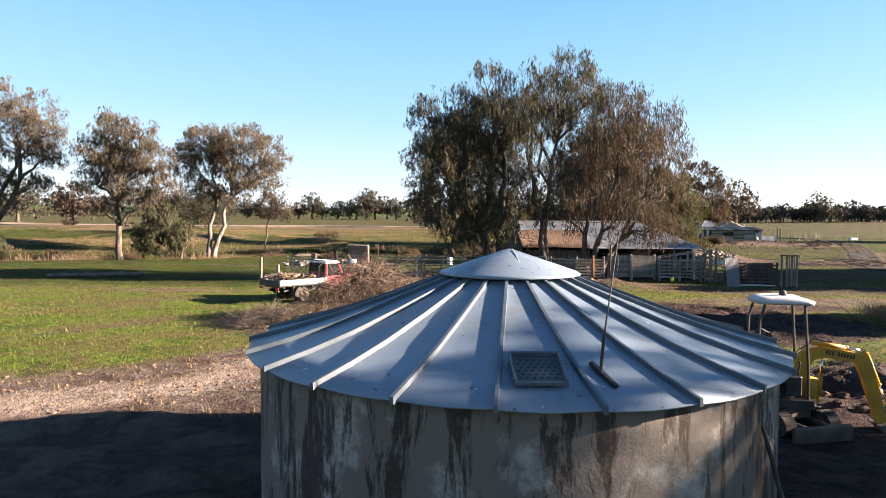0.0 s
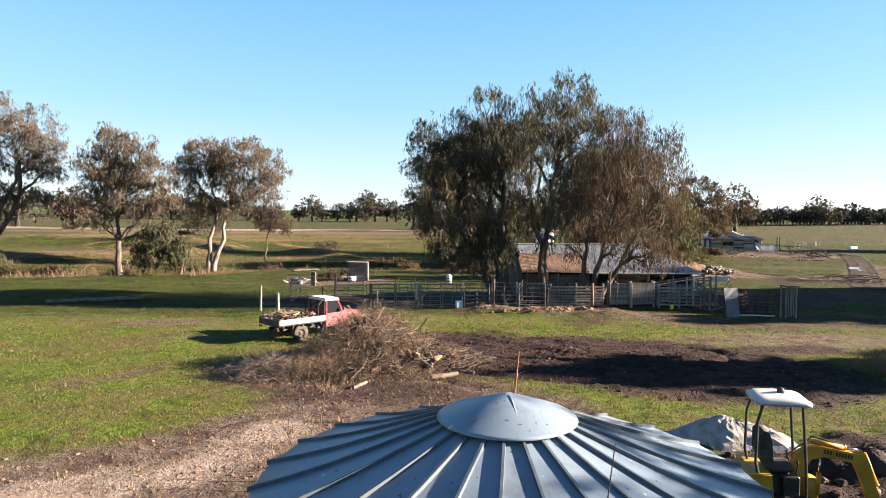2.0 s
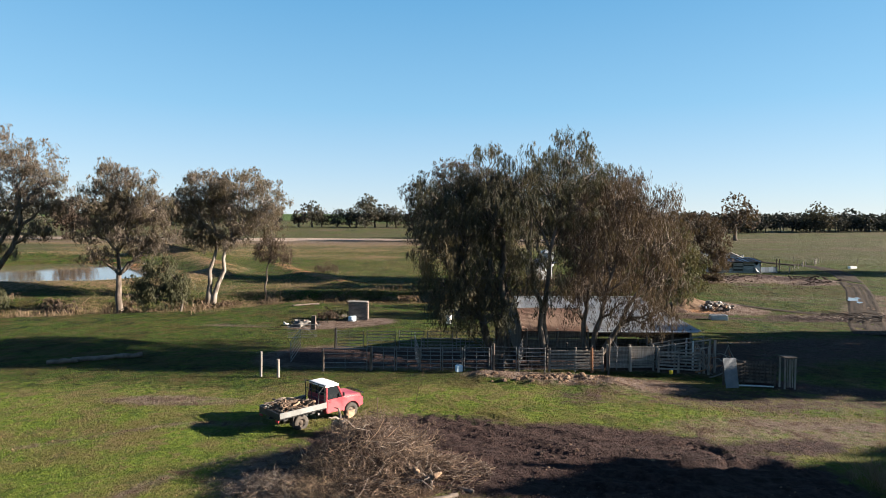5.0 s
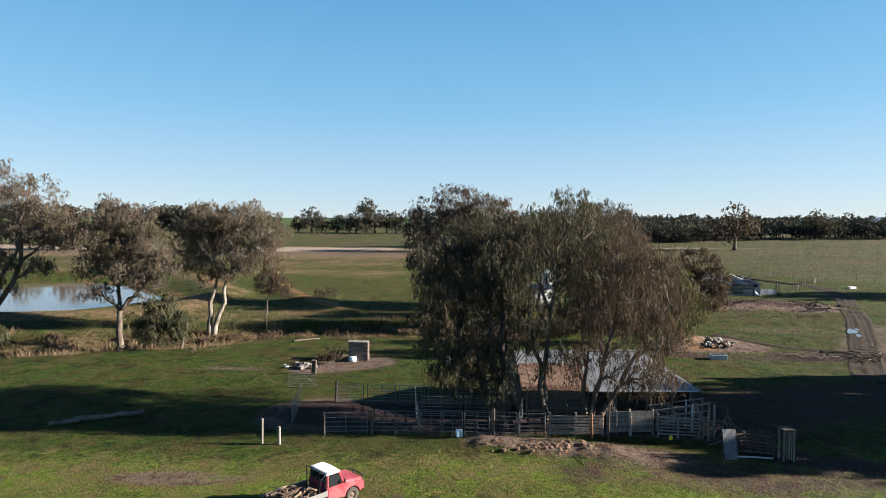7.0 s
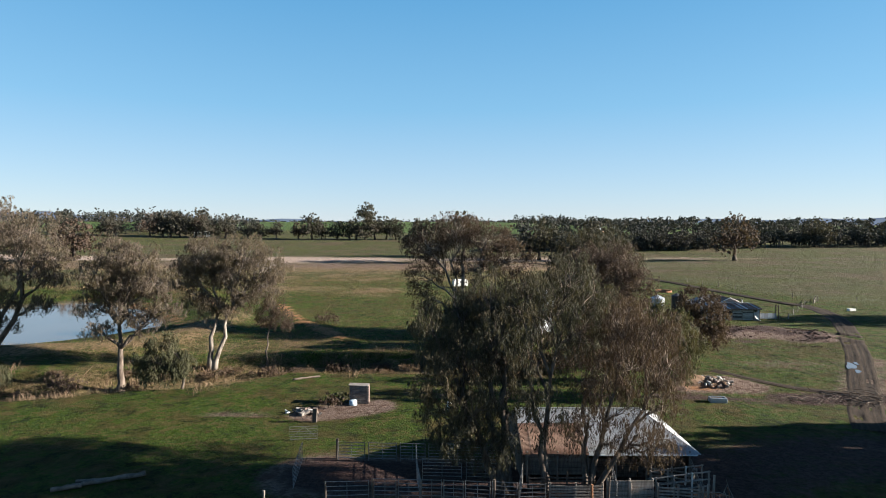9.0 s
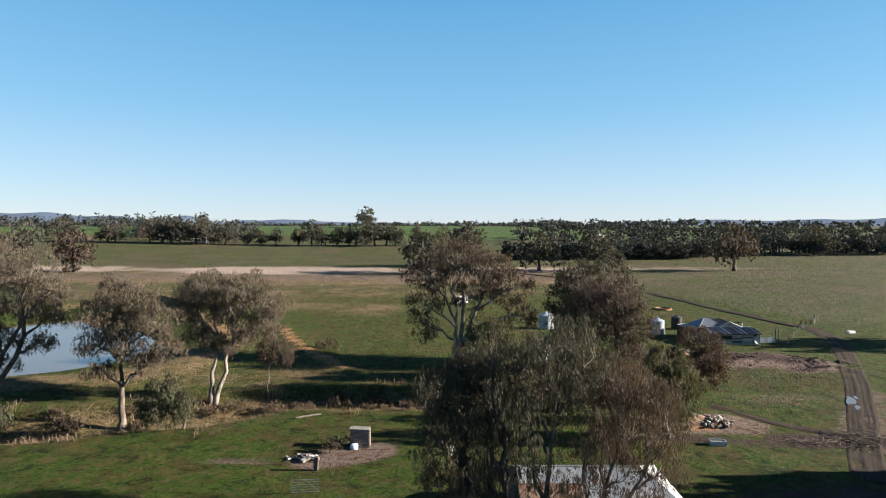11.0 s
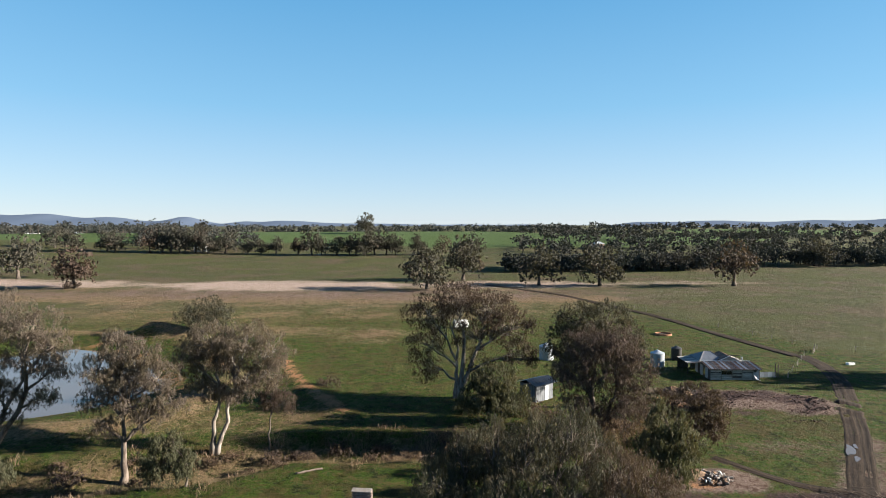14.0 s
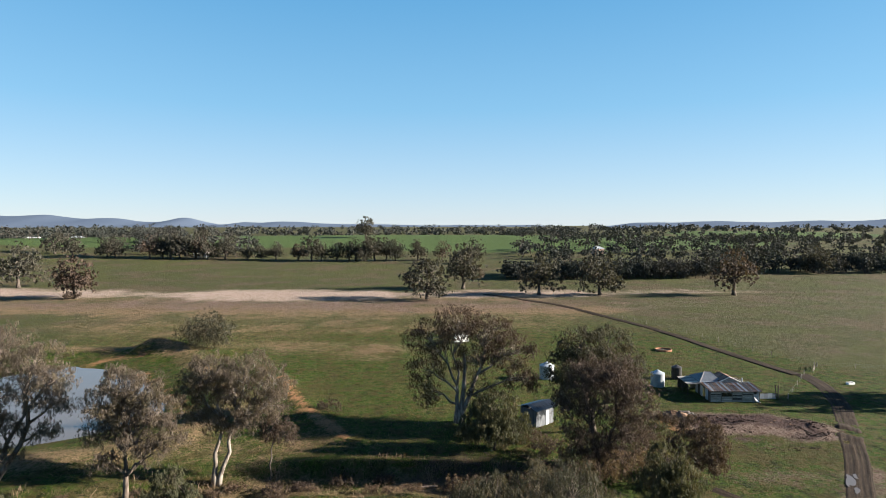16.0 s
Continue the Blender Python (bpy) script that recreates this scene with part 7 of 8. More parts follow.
# ---- brick ruin and rubbish in the paddock ----
BRICK = plain("old_red_brick", (0.13, 0.096, 0.082), (0.19, 0.15, 0.132), 2.0, 0.9, 0, 0.4, 0.2, (1, 1, 1), 0.6)
MORTAR = plain("grey_mortar", (0.13, 0.115, 0.103), (0.2, 0.182, 0.166), 3, 0.95, 0, 0.3)


def brick_ruin():
    ob = thing("brick_ruin", pose(-9.0, 65.4, hz(-9, 65.4), 0, 0, -4), "crumbling block of old brickwork standing in rubble", "brick ruin")
    b = Build()
    b.box((0, 0, 1.0), (2.1, 0.9, 2.1), ch=0.02)
    part("core", b, MORTAR, ob)
    proto = Build()
    proto.box((0, 0, 0), (0.36, 0.17, 0.13), ch=0.01)
    me = proto.mesh("brick", BRICK)
    rs = np.random.RandomState(3)
    for r in range(14):
        z = 0.08 + r * 0.147
        for k in range(6):
            x = -0.94 + k * 0.375 + (0.09 if r % 2 else -0.05)
            if r > 11 and rs.uniform() < 0.4:
                continue
            o = new("brick", me)
            o.parent = ob
            o.matrix_basis = pose(x, -0.43 + rs.normal(0, 0.008), z, 0, 0, rs.normal(0, 1))
        for k in range(2):
            o = new("brick", me)
            o.parent = ob
            o.matrix_basis = pose(1.03, -0.22 + k * 0.4 + (0.08 if r % 2 else 0), z, 0, 0, 90)
    b = Build()
    b.box((-0.1, 0, 2.1), (2.3, 1.05, 0.12), 0, 1, 1, 0.02)
    part("capstone", b, MORTAR, ob, "broken pale capping slab")


brick_ruin()


def clod(c, s, rs):
    """A rounded broken lump."""
    b = Build()
    ring = []
    for z, r in ((-0.5, 0.55), (-0.1, 1.0), (0.35, 0.7)):
        for k in range(6):
            a = k * 1.047 + z
            q = r * rs.uniform(0.7, 1.2)
            ring.append((c[0] + s * 0.5 * q * math.cos(a), c[1] + s * 0.5 * q * math.sin(a), c[2] + s * 0.6 * z * rs.uniform(0.7, 1.2)))
    ring.append((c[0], c[1], c[2] + s * 0.3))
    F = [(i * 6 + j, i * 6 + (j + 1) % 6, i * 6 + 6 + (j + 1) % 6, i * 6 + 6 + j) for i in range(2) for j in range(6)] + [(12 + j, 12 + (j + 1) % 6, 18) for j in range(6)] + [tuple(range(6))]
    return b.add(ring, F)


def clods(c, n, rx, ry, size, mats, label, seed):
    rs = np.random.RandomState(seed)
    ob = thing("clod_scatter", Matrix.Translation(at(*c)), label, "earth clods")
    for k in range(n):
        a, r = rs.uniform(0, 6.28), rs.uniform(0, 1) ** 0.6
        x, y = rx * r * math.cos(a), ry * r * math.sin(a)
        s = size * rs.uniform(0.3, 1.2) ** 1.5
        part("clod", clod((x, y, hz(c[0] + x, c[1] + y) - hz(*c) + s * 0.1), s, rs), mats[k % len(mats)], ob)


def rubble(c, n, rx, ry, size, mats, label, seed, group=""):
    rs = np.random.RandomState(seed)
    ob = thing("rubble_pile", Matrix.Translation(at(*c)), label, "rubble", group)
    for k in range(n):
        a, r = rs.uniform(0, 6.28), rs.uniform(0, 1) ** 0.7
        x, y = rx * r * math.cos(a), ry * r * math.sin(a)
        s = size * rs.uniform(0.5, 1.3)
        b = Build()
        b.box((x, y, hz(c[0] + x, c[1] + y) - hz(*c) + s * 0.2 + 0.35 * size * (1 - r) * 2), (s, s * rs.uniform(0.4, 0.9), s * rs.uniform(0.2, 0.6)), rs.uniform(0, 180), rs.normal(0, 20), rs.normal(0, 20), s * 0.08)
        part("lump", b, mats[k % len(mats)], ob)


rubble((-14.2, 61.6), 24, 2.2, 0.9, 0.55, [MORTAR, STICK, BRICK, MORTAR, GREYWHITE], "scatter of broken slabs and pale rubbish on bare ground", 1)
rubble((-10.8, 66.2), 16, 1.6, 1.0, 0.35, [BRICK, MORTAR], "fallen bricks beside the ruin", 2)
rubble((32.3, 72.0), 70, 2.6, 1.5, 0.5, [MORTAR, BRICK, MORTAR, CLAY, GREYWHITE], "heap of pale broken masonry and bricks", 3)
clods((6.6, 38.3), 110, 4.2, 1.4, 0.34, [CLAY, EARTH, EARTH], "clods and broken earth along the yards", 4)
clods((4, 24.5), 70, 6.5, 3.6, 0.17, [DARK_EARTH, EARTH], "clods on the churned mud", 6)
clods((9.5, 14.0), 60, 3.0, 1.8, 0.26, [DARK_EARTH, EARTH], "clods round the excavator", 7)
clods((59, 112), 40, 9.0, 4.0, 0.4, [EARTH, DARK_EARTH, CLAY], "rough broken earth before the cottage", 8)
rubble((44, 114.8), 44, 3.8, 1.8, 0.7, [WOOD, MORTAR, STICK], "heap of old boards and rubbish near the house", 5)
lumpy("earth_mound", (29.3, 72.3), 2.4, 1.6, 0.9, CLAY, "mound of orange clay by the rubble", "earth mound", 7)
lumpy("earth_mound", (26.6, 70.5), 1.6, 1.0, 0.9, DARK_EARTH, "dark earth mound behind the woolshed", "earth mound", 8)
lumpy("earth_mound", (43.0, 114.0), 3.6, 2.0, 1.2, CLAY, "crumbling bank of orange clay", "earth mound", 9)


def trough(x, y, rz, size, mat, label):
    ob = thing("water_trough", pose(x, y, hz(x, y), 0, 0, rz), label, "trough")
    l, w, h = size
    b = Build()
    for c, s in (((0, w / 2, h / 2), (l, 0.08, h)), ((0, -w / 2, h / 2), (l, 0.08, h)), ((l / 2, 0, h / 2), (0.08, w, h)), ((-l / 2, 0, h / 2), (0.08, w, h)), ((0, 0, 0.06), (l, w, 0.1))):
        b.box(c, s, ch=0.01)
    part("basin", b, mat, ob)
    b = Build()
    b.box((0, 0, h * 0.8), (l - 0.1, w - 0.1, 0.02))
    part("water", b, WATER.m, ob)


trough(29.8, 65.6, -6, (1.8, 0.9, 0.55), GALV, "pale grey rectangular trough standing in grass")
trough(92.5, 137.5, 10, (1.6, 0.8, 0.5), WHITE, "white rectangular trough by the far gate")

# ---- the old house and its tanks ----
WALL_OLD = plain("peeling_grey_wall", (0.2, 0.19, 0.175), (0.32, 0.3, 0.28), 0.8, 0.9, 0, 0.3)


HOUSE_ROOF = plain("weathered_house_roof", (0.07, 0.066, 0.066), (0.15, 0.138, 0.132), 0.8, 0.6, 0.2, 0.1, 0.3, (3, 0.6, 1))


BOARD_PALE = plain("weathered_pale_boards", (0.27, 0.25, 0.22), (0.44, 0.41, 0.37), 1.2, 0.9, 0, 0.3, 0.2, (0.6, 1, 5), 0.6)
RUST_STRIPE = plain("rust_streaked_sheet", (0.09, 0.045, 0.032), (0.34, 0.27, 0.23), 1.4, 0.85, 0.05, 0.2, 0.2, (4, 0.5, 1), 0.7)
HIP_BLUE = plain("blue_grey_roof_sheet", (0.075, 0.088, 0.11), (0.13, 0.145, 0.17), 1.4, 0.5, 0.2, 0.1, 0.4, (4, 0.5, 1), 0.3)


def slab(b, vv, t=0.06):
    """A sloping plate with the given corners and thickness."""
    n = len(vv)
    return b.add(list(vv) + [(x, y, z - t) for x, y, z in vv], [tuple(range(n)), tuple(range(n, 2 * n))] + [(i, (i + 1) % n, n + (i + 1) % n, n + i) for i in range(n)])


def old_house():
    """A derelict cottage: boarded front under a rusted skillion, a small gable, a hipped roof and a flat side wing behind."""
    W, D, eave = 10.0, 11.0, 2.3
    ob = thing("old_house", pose(54.7, 124.2, hz(58, 128), 0, 0, -2), "derelict grey weatherboard cottage with patched rusty iron roofs", "house")
    # front: rows of pale boards in bays between posts, with a dark gap and a window
    rs = np.random.RandomState(31)
    bays = [(0.0, 2.2), (2.3, 4.4), (4.5, 6.4), (6.5, 8.6)]
    for k, (xa, xb) in enumerate(bays):
        for r in range(11):
            if k == 1 and 5 <= r <= 8:
                continue
            b = Build()
            b.box(((xa + xb) / 2, -0.02 + rs.normal(0, 0.01), 0.12 + r * 0.205), (xb - xa, 0.03, 0.19), 0, rs.normal(0, 2), rs.normal(0, 0.3), 0.006)
            part("board", b, BOARD_PALE if rs.uniform() < 0.85 else WOOD_DARK, ob)
    b = Build()
    b.box((3.35, 0.03, 1.55), (2.1, 0.04, 0.8))
    w = part("window", b, GLASS_DARK.m, ob, "dark broken window")
    b = Build()
    for c, q in (((3.35, -0.03, 1.14), (2.2, 0.08, 0.07)), ((3.35, -0.03, 1.97), (2.2, 0.08, 0.07)), ((2.3, -0.03, 1.55), (0.07, 0.08, 0.8)), ((4.4, -0.03, 1.55), (0.07, 0.08, 0.8)), ((3.35, -0.03, 1.55), (0.06, 0.06, 0.8))):
        b.box(c, q, ch=0.008)
    part("window_frame", b, WOOD, w)
    for x in (0.0, 2.25, 4.45, 6.45, 8.65, 9.95):
        b = Build()
        b.tube([(x, -0.06, -0.3), (x, -0.06, eave)], 0.07, 7)
        part("verandah_post", b, WOOD, ob)
    b = Build()
    b.prism([(8.7, 0.0), (9.9, 0.0), (9.9, 2.2), (9.6, 2.25), (9.2, 1.6), (8.7, 1.9)], -0.04, 0.0, "y")
    part("front_sheet", b, GALV_DARK, ob, "bent grey iron sheet over a dark opening")
    for nm, c, q, mat in (("back_wall", (W / 2, D, eave / 2), (W, 0.16, eave), WALL_OLD), ("right_wall", (W, D / 2, eave / 2), (0.16, D - 0.4, eave), WALL_OLD), ("inner_wall", (W / 2, 2.4, eave / 2), (W - 0.3, 0.12, eave), WOOD_DARK)):
        b = Build()
        b.box(c, q, ch=0.01)
        part(nm, b, mat, ob)
    for k in range(6):
        b = Build()
        b.box((-0.02, 0.5 + k * 1.35, eave / 2 - 0.05), (0.05, 1.28 if k != 2 else 0.5, eave - 0.1), 0, 0, 0, 0.01)
        part("side_board", b, GALV_DARK if k % 2 else WOOD_DARK, ob)
    # skillion: narrow sheets, each with its own rust
    k, x = 0, -0.3
    while x < W + 0.2:
        q = part("roof_sheet", corrugated(0, 0.5, 5.0, math.radians(6.5), 0.125, 0.02), (RUST_ROOF, GALV_DARK, RUST_STRIPE, HOUSE_ROOF, RUST_STRIPE, RUST_ROOF, ROOF_OLD.m)[k % 7], ob)
        q.matrix_basis = pose(x, -0.45, eave + 0.03 + 0.02 * (k % 2), 0, 0, 0.6 * math.sin(k * 3.1))
        x += 0.49
        k += 1
    b = Build()
    b.box((W / 2 - 0.1, -0.48, eave - 0.02), (W + 0.5, 0.06, 0.12), ch=0.01)
    part("fascia", b, WOOD_DARK, ob)
    b = Build()
    b.box((W / 2 - 0.1, 4.55, eave + 0.66), (W + 0.3, 0.16, 0.1), ch=0.01)
    part("flashing", b, GALV, ob, "pale metal flashing along the roof")
    # small gable behind the skillion
    for side in (0, 1):
        k, yy = 0, 4.6
        while yy < 9.4:
            q = part("roof_sheet", corrugated(0, 0.8, 2.55, math.radians(24), 0.125, 0.02), RUST_STRIPE if (k + side) % 3 else RUST_ROOF, ob)
            q.matrix_basis = pose(3.6 + (4.6 if not side else 0), yy + (0 if not side else 0.8), eave + 0.62, 0, 0, 90 if not side else -90)
            yy += 0.78
            k += 1
    b = Build()
    b.prism([(3.6, eave + 0.5), (8.2, eave + 0.5), (5.9, eave + 1.62)], 4.62, 4.7, "y")
    part("gable_wall", b, WALL_OLD, ob)
    for sx in (-1, 1):
        b = Build()
        b.tube([(5.9, 4.5, eave + 1.74), (5.9 + sx * 2.45, 4.5, eave + 0.62)], 0.07, 6)
        part("barge_board", b, WHITE, ob, "pale barge board")
    # hipped roof over the back rooms
    V = [(-0.2, 5.2, eave + 0.45), (5.2, 5.2, eave + 0.45), (5.2, 11.4, eave + 0.45), (-0.2, 11.4, eave + 0.45), (1.9, 8.3, eave + 1.95), (3.3, 8.3, eave + 1.95)]
    for nm, f in (("front_roof", (0, 1, 5, 4)), ("back_roof", (2, 3, 4, 5)), ("left_roof", (3, 0, 4)), ("right_roof", (1, 2, 5))):
        part(nm, slab(Build(), [V[i] for i in f]), HIP_BLUE, ob)
    for a, c in ((0, 4), (1, 5), (4, 5)):
        b = Build()
        b.tube([V[a], V[c]], 0.08, 6)
        part("ridge_cap", b, HOUSE_ROOF, ob)
    part("back_skillion", slab(Build(), [(5.2, 8.8, eave + 1.0), (W + 0.2, 8.8, eave + 1.0), (W + 0.2, 11.4, eave + 0.3), (5.2, 11.4, eave + 0.3)]), HOUSE_ROOF, ob)
    # flat wing roof at the side and an open shelter behind it
    for k in range(6):
        part("wing_roof", slab(Build(), [(-2.9, 4.6 + k * 1.1, eave + 0.1), (0.6, 4.6 + k * 1.1, eave + 0.42), (0.6, 5.68 + k * 1.1, eave + 0.42), (-2.9, 5.68 + k * 1.1, eave + 0.1)], 0.05), BOARD_PALE if k % 2 else HOUSE_ROOF, ob)
    for y in (4.8, 8.0, 11.0):
        b = Build()
        b.tube([(-2.8, y, -0.3), (-2.8, y, eave + 0.1)], 0.08, 7)
        part("wing_post", b, WOOD_DARK, ob)
    b = Build()
    b.box((-1.6, 11.1, 1.1), (2.4, 0.06, 2.2), ch=0.01)
    part("wing_wall", b, WOOD_DARK, ob)
    b = Build()
    b.lathe([(0.0, eave + 1.1), (0.16, eave + 1.1), (0.18, eave + 0.5), (0.0, eave + 0.5)], 12, (9.2, 6.4, 0))
    part("flue", b, GALV, ob, "short pale metal flue")


old_house()


def steel_tank(x, y, r, h, mat, label):
    ob = thing("rainwater_tank", Matrix.Translation(at(x, y)), label, "water tank", "rainwater tanks")
    b = Build()
    prof = [(0, 0)]
    n = int(h / 0.15)
    for k in range(n):
        z = k * h / n
        prof += [(r, z + 0.02), (r + 0.025, z + h / n * 0.5)]
    b.lathe(prof + [(r, h)], 28)
    part("wall", b, mat, ob, smooth=True)
    b = Build()
    b.lathe([(r + 0.08, h - 0.03), (r + 0.08, h), (r * 0.5, h + r * 0.24), (0.14, h + r * 0.46), (0.14, h + r * 0.5), (0, h + r * 0.52)], 24)
    part("roof", b, GALV if mat is GALV else mat, ob)


steel_tank(48.2, 136.5, 1.5, 3.0, GALV, "pale galvanised rainwater tank with a cone roof")
steel_tank(55.0, 143.0, 1.15, 2.8, BLACK_STEEL, "dark round rainwater tank behind the house")
steel_tank(24.4, 143.6, 1.7, 3.2, GALV_DARK, "grey rainwater tank among the trees")


def tank_ring():
    ob = thing("old_tank_ring", Matrix.Translation(at(63.2, 174)), "dark broken ring of an old sunken tank", "tank ring")
    b = Build()
    b.lathe([(1.9, 0.0), (2.1, 0.45), (2.25, 0.45), (2.4, -0.2)], 28)
    part("rim", b, RUST, ob)
    b = Build()
    b.lathe([(0.0, 0.1), (1.95, 0.12)], 28)
    part("fill", b, DARK_EARTH, ob, "dark soil inside the ring")


tank_ring()


SHED_WALL = plain("dull_grey_shed_iron", (0.07, 0.078, 0.09), (0.15, 0.158, 0.17), 1.2, 0.6, 0.15, 0.1, 0.3, (4, 4, 0.6))


def small_shed():
    ob = thing("small_shed", pose(17.2, 112.6, hz(17, 112) - 0.05, 0, 0, 38) @ Matrix.Diagonal((1.0, 1.1, 1.35, 1)), "small blue-grey iron shed among the trees", "shed")
    for c, s in (((0, -1.8, 1.15), (4.6, 0.06, 2.3)), ((0, 1.8, 1.15), (4.6, 0.06, 2.3)), ((-2.3, 0, 1.15), (0.06, 3.6, 2.3)), ((2.3, 0, 1.15), (0.06, 3.6, 2.3))):
        b = Build()
        b.box(c, s, ch=0.01)
        part("wall", b, SHED_WALL, ob)
    x = -2.7
    while x < 2.5:
        for sg in (0, 180):
            q = part("roof_sheet", corrugated(0, 0.9, 2.35, math.radians(14), 0.1, 0.015), GALV if sg else ROOF_OLD.m, ob)
            q.matrix_basis = pose(x if not sg else x + 0.9, -2.2 if not sg else 2.2, 2.3, 0, 0, sg)
        x += 0.86
    b = Build()
    b.box((0.6, -1.86, 1.0), (0.9, 0.05, 2.0), ch=0.01)
    part("door", b, GALV_DARK, ob)


small_shed()


def trailer(x, y):
    ob = thing("white_caravan", pose(x, y, hz(x, y), 0, 0, 15), "small white caravan parked in the paddock", "caravan")
    b = Build()
    b.prism([(-2.2, 0.5), (2.1, 0.5), (2.3, 1.3), (2.0, 2.4), (-1.8, 2.5), (-2.3, 1.9)], -1.0, 1.0, "y")
    part("body", b, WHITE, ob)
    for y_ in (-1.0, 1.0):
        b = Build()
        b.lathe([(0.0, y_ - 0.1), (0.32, y_ - 0.1), (0.32, y_ + 0.1), (0.0, y_ + 0.1)], 16, (0, 0, 0.32), "y")
        part("wheel", b, RUBBER, ob)
        b = Build()
        b.box((0.3, y_ * 1.01, 1.7), (1.2, 0.03, 0.6), ch=0.01)
        part("window", b, GLASS_DARK.m, ob)


trailer(5.4, 186)


def tin_fence():
    ob = thing("tin_fence", pose(65.2, 126.5, hz(67, 126), 0, 0, 2), "low patched iron fence beside the cottage", "fence")
    for k in range(5):
        q = part("sheet", corrugated(0, 0.9, 1.1, math.radians(88), 0.1, 0.014), GALV if k % 2 else ROOF_OLD.m, ob)
        q.matrix_basis = pose(k * 0.88, 0, 0.02 + 0.03 * (k % 2))
    for x, h in ((4.3, 2.9), (4.9, 2.8)):
        b = Build()
        b.tube([(x, 0.1, -0.3), (x, 0.1, h)], 0.1, 7)
        part("post", b, WOOD_DARK, ob)
    ob = thing("fallen_sheet", pose(63.6, 123.2, hz(63, 123) + 0.5, 40, 20, 30), "bent pale iron sheet leaning on the cottage", "iron sheet")
    part("sheet", corrugated(0, 1.6, 1.2, 0.2, 0.1, 0.014), WHITE, ob)


tin_fence()


def wire_fence(pts, step, h, label, wires=3, seed=0):
    """Posts along a line with strained wires."""
    rs = np.random.RandomState(seed)
    ob = thing("wire_fence", Matrix(), label, "wire fence", "paddock fences")
    tops = []
    for (x0, y0), (x1, y1) in zip(pts, pts[1:]):
        n = max(1, int(math.hypot(x1 - x0, y1 - y0) / step))
        for k in range(n):
            x, y = x0 + (x1 - x0) * k / n, y0 + (y1 - y0) * k / n
            z = hz(x, y)
            b = Build()
            r = 0.1 if k == 0 else 0.06
            b.tube([(x, y, z - 0.3), (x + rs.normal(0, 0.04), y, z + h * rs.uniform(0.92, 1.1))], [r, r * 0.9], 6)
            part("post", b, WOOD, ob)
            tops.append((x, y, z))
    for w in range(wires):
        b = Build()
        b.tube([(x, y, z + h * (0.3 + 0.3 * w)) for x, y, z in tops], 0.006, 3, False)
        part("wire", b, STEEL, ob)


wire_fence([(94.6, 154.5), (84, 185), (70, 222), (62, 240)], 6.0, 1.25, "grey post and wire fence along the farm track", seed=1)
wire_fence([(95, 154), (112, 150), (150, 146)], 6.0, 1.2, "grey post and wire fence beyond the track", seed=2)
wire_fence([(72, 126.5), (84, 142), (90, 150)], 5.0, 1.2, "broken post and wire fence by the house", seed=3)
timber_fence([(91, 149), (92.6, 151), (94.4, 154)], 1.3, 3, "grey timber strainer at the paddock corner", seed=8)


# power poles and buildings on the plain
def far_house(x, y, w, d, h, rz, wall, roof, label):
    ob = thing("farmhouse", pose(x, y, hz(x, y) - 0.2, 0, 0, rz), label, "house", "distant houses")
    b = Build()
    b.box((0, 0, h / 2), (w, d, h), ch=0.05)
    part("wall", b, wall, ob)
    b = Build()
    V = [(-w / 2 - 0.5, -d / 2 - 0.5, h), (w / 2 + 0.5, -d / 2 - 0.5, h), (w / 2 + 0.5, d / 2 + 0.5, h), (-w / 2 - 0.5, d / 2 + 0.5, h), (-w / 2 + d * 0.3, 0, h + d * 0.25), (w / 2 - d * 0.3, 0, h + d * 0.25)]
    b.add(V, [(0, 1, 5, 4), (2, 3, 4, 5), (3, 0, 4), (1, 2, 5), (0, 1, 2, 3)])
    part("roof", b, roof, ob)
    for k in range(4):
        b = Build()
        b.box((-w / 2 + (k + 0.5) * w / 4, -d / 2 - 0.02, h * 0.55), (w / 11, 0.06, h * 0.35))
        part("window", b, GLASS_DARK.m, ob)


far_house(-530, 790, 22, 10, 4, 5, WHITE, WHITE, "long white shed on the plain")
far_house(-478, 800, 16, 9, 3.6, 0, WHITE, GALV, "pale farmhouse among trees")
far_house(143, 560, 9, 8, 5.0, 15, plain("salmon_wall", (0.5, 0.3, 0.22), (0.55, 0.36, 0.28), 1), GALV_DARK, "salmon-pink house in the woods")
far_house(-205, 520, 11, 7, 3.2, 0, GALV, WHITE, "pale roofed shed behind paddock trees")
for x, y in ((152, 330), (176, 420)):
    ob = thing("power_pole", Matrix.Translation(at(x, y)), "tall timber power pole in the far paddock", "power pole", "power poles")
    b = Build()
    b.tube([(0, 0, -0.5), (0, 0, 10)], [0.16, 0.11], 8)
    part("pole", b, WOOD, ob)
    b = Build()
    b.box((0, 0, 9.5), (2.2, 0.12, 0.12), ch=0.01)
    part("cross_arm", b, WOOD, ob)

# ---- grass, tussocks and weeds ----
TUSSOCK = leaf_material("paddock_tussock", (0.085, 0.07, 0.034), (0.18, 0.14, 0.075), None, 0.25)
SCRUB = leaf_material("dry_creek_scrub", (0.07, 0.05, 0.034), (0.17, 0.122, 0.08), (0.13, 0.105, 0.05), 0.3)
STRAW = leaf_material("dry_grass", (0.15, 0.11, 0.055), (0.3, 0.225, 0.125), (0.12, 0.105, 0.045), 0.3)
BLADE = leaf_material("green_grass", (0.045, 0.08, 0.012), (0.12, 0.15, 0.028), (0.13, 0.12, 0.04), 0.3)
WEED = leaf_material("brown_weeds", (0.13, 0.09, 0.055), (0.25, 0.18, 0.115), None, 0.2)


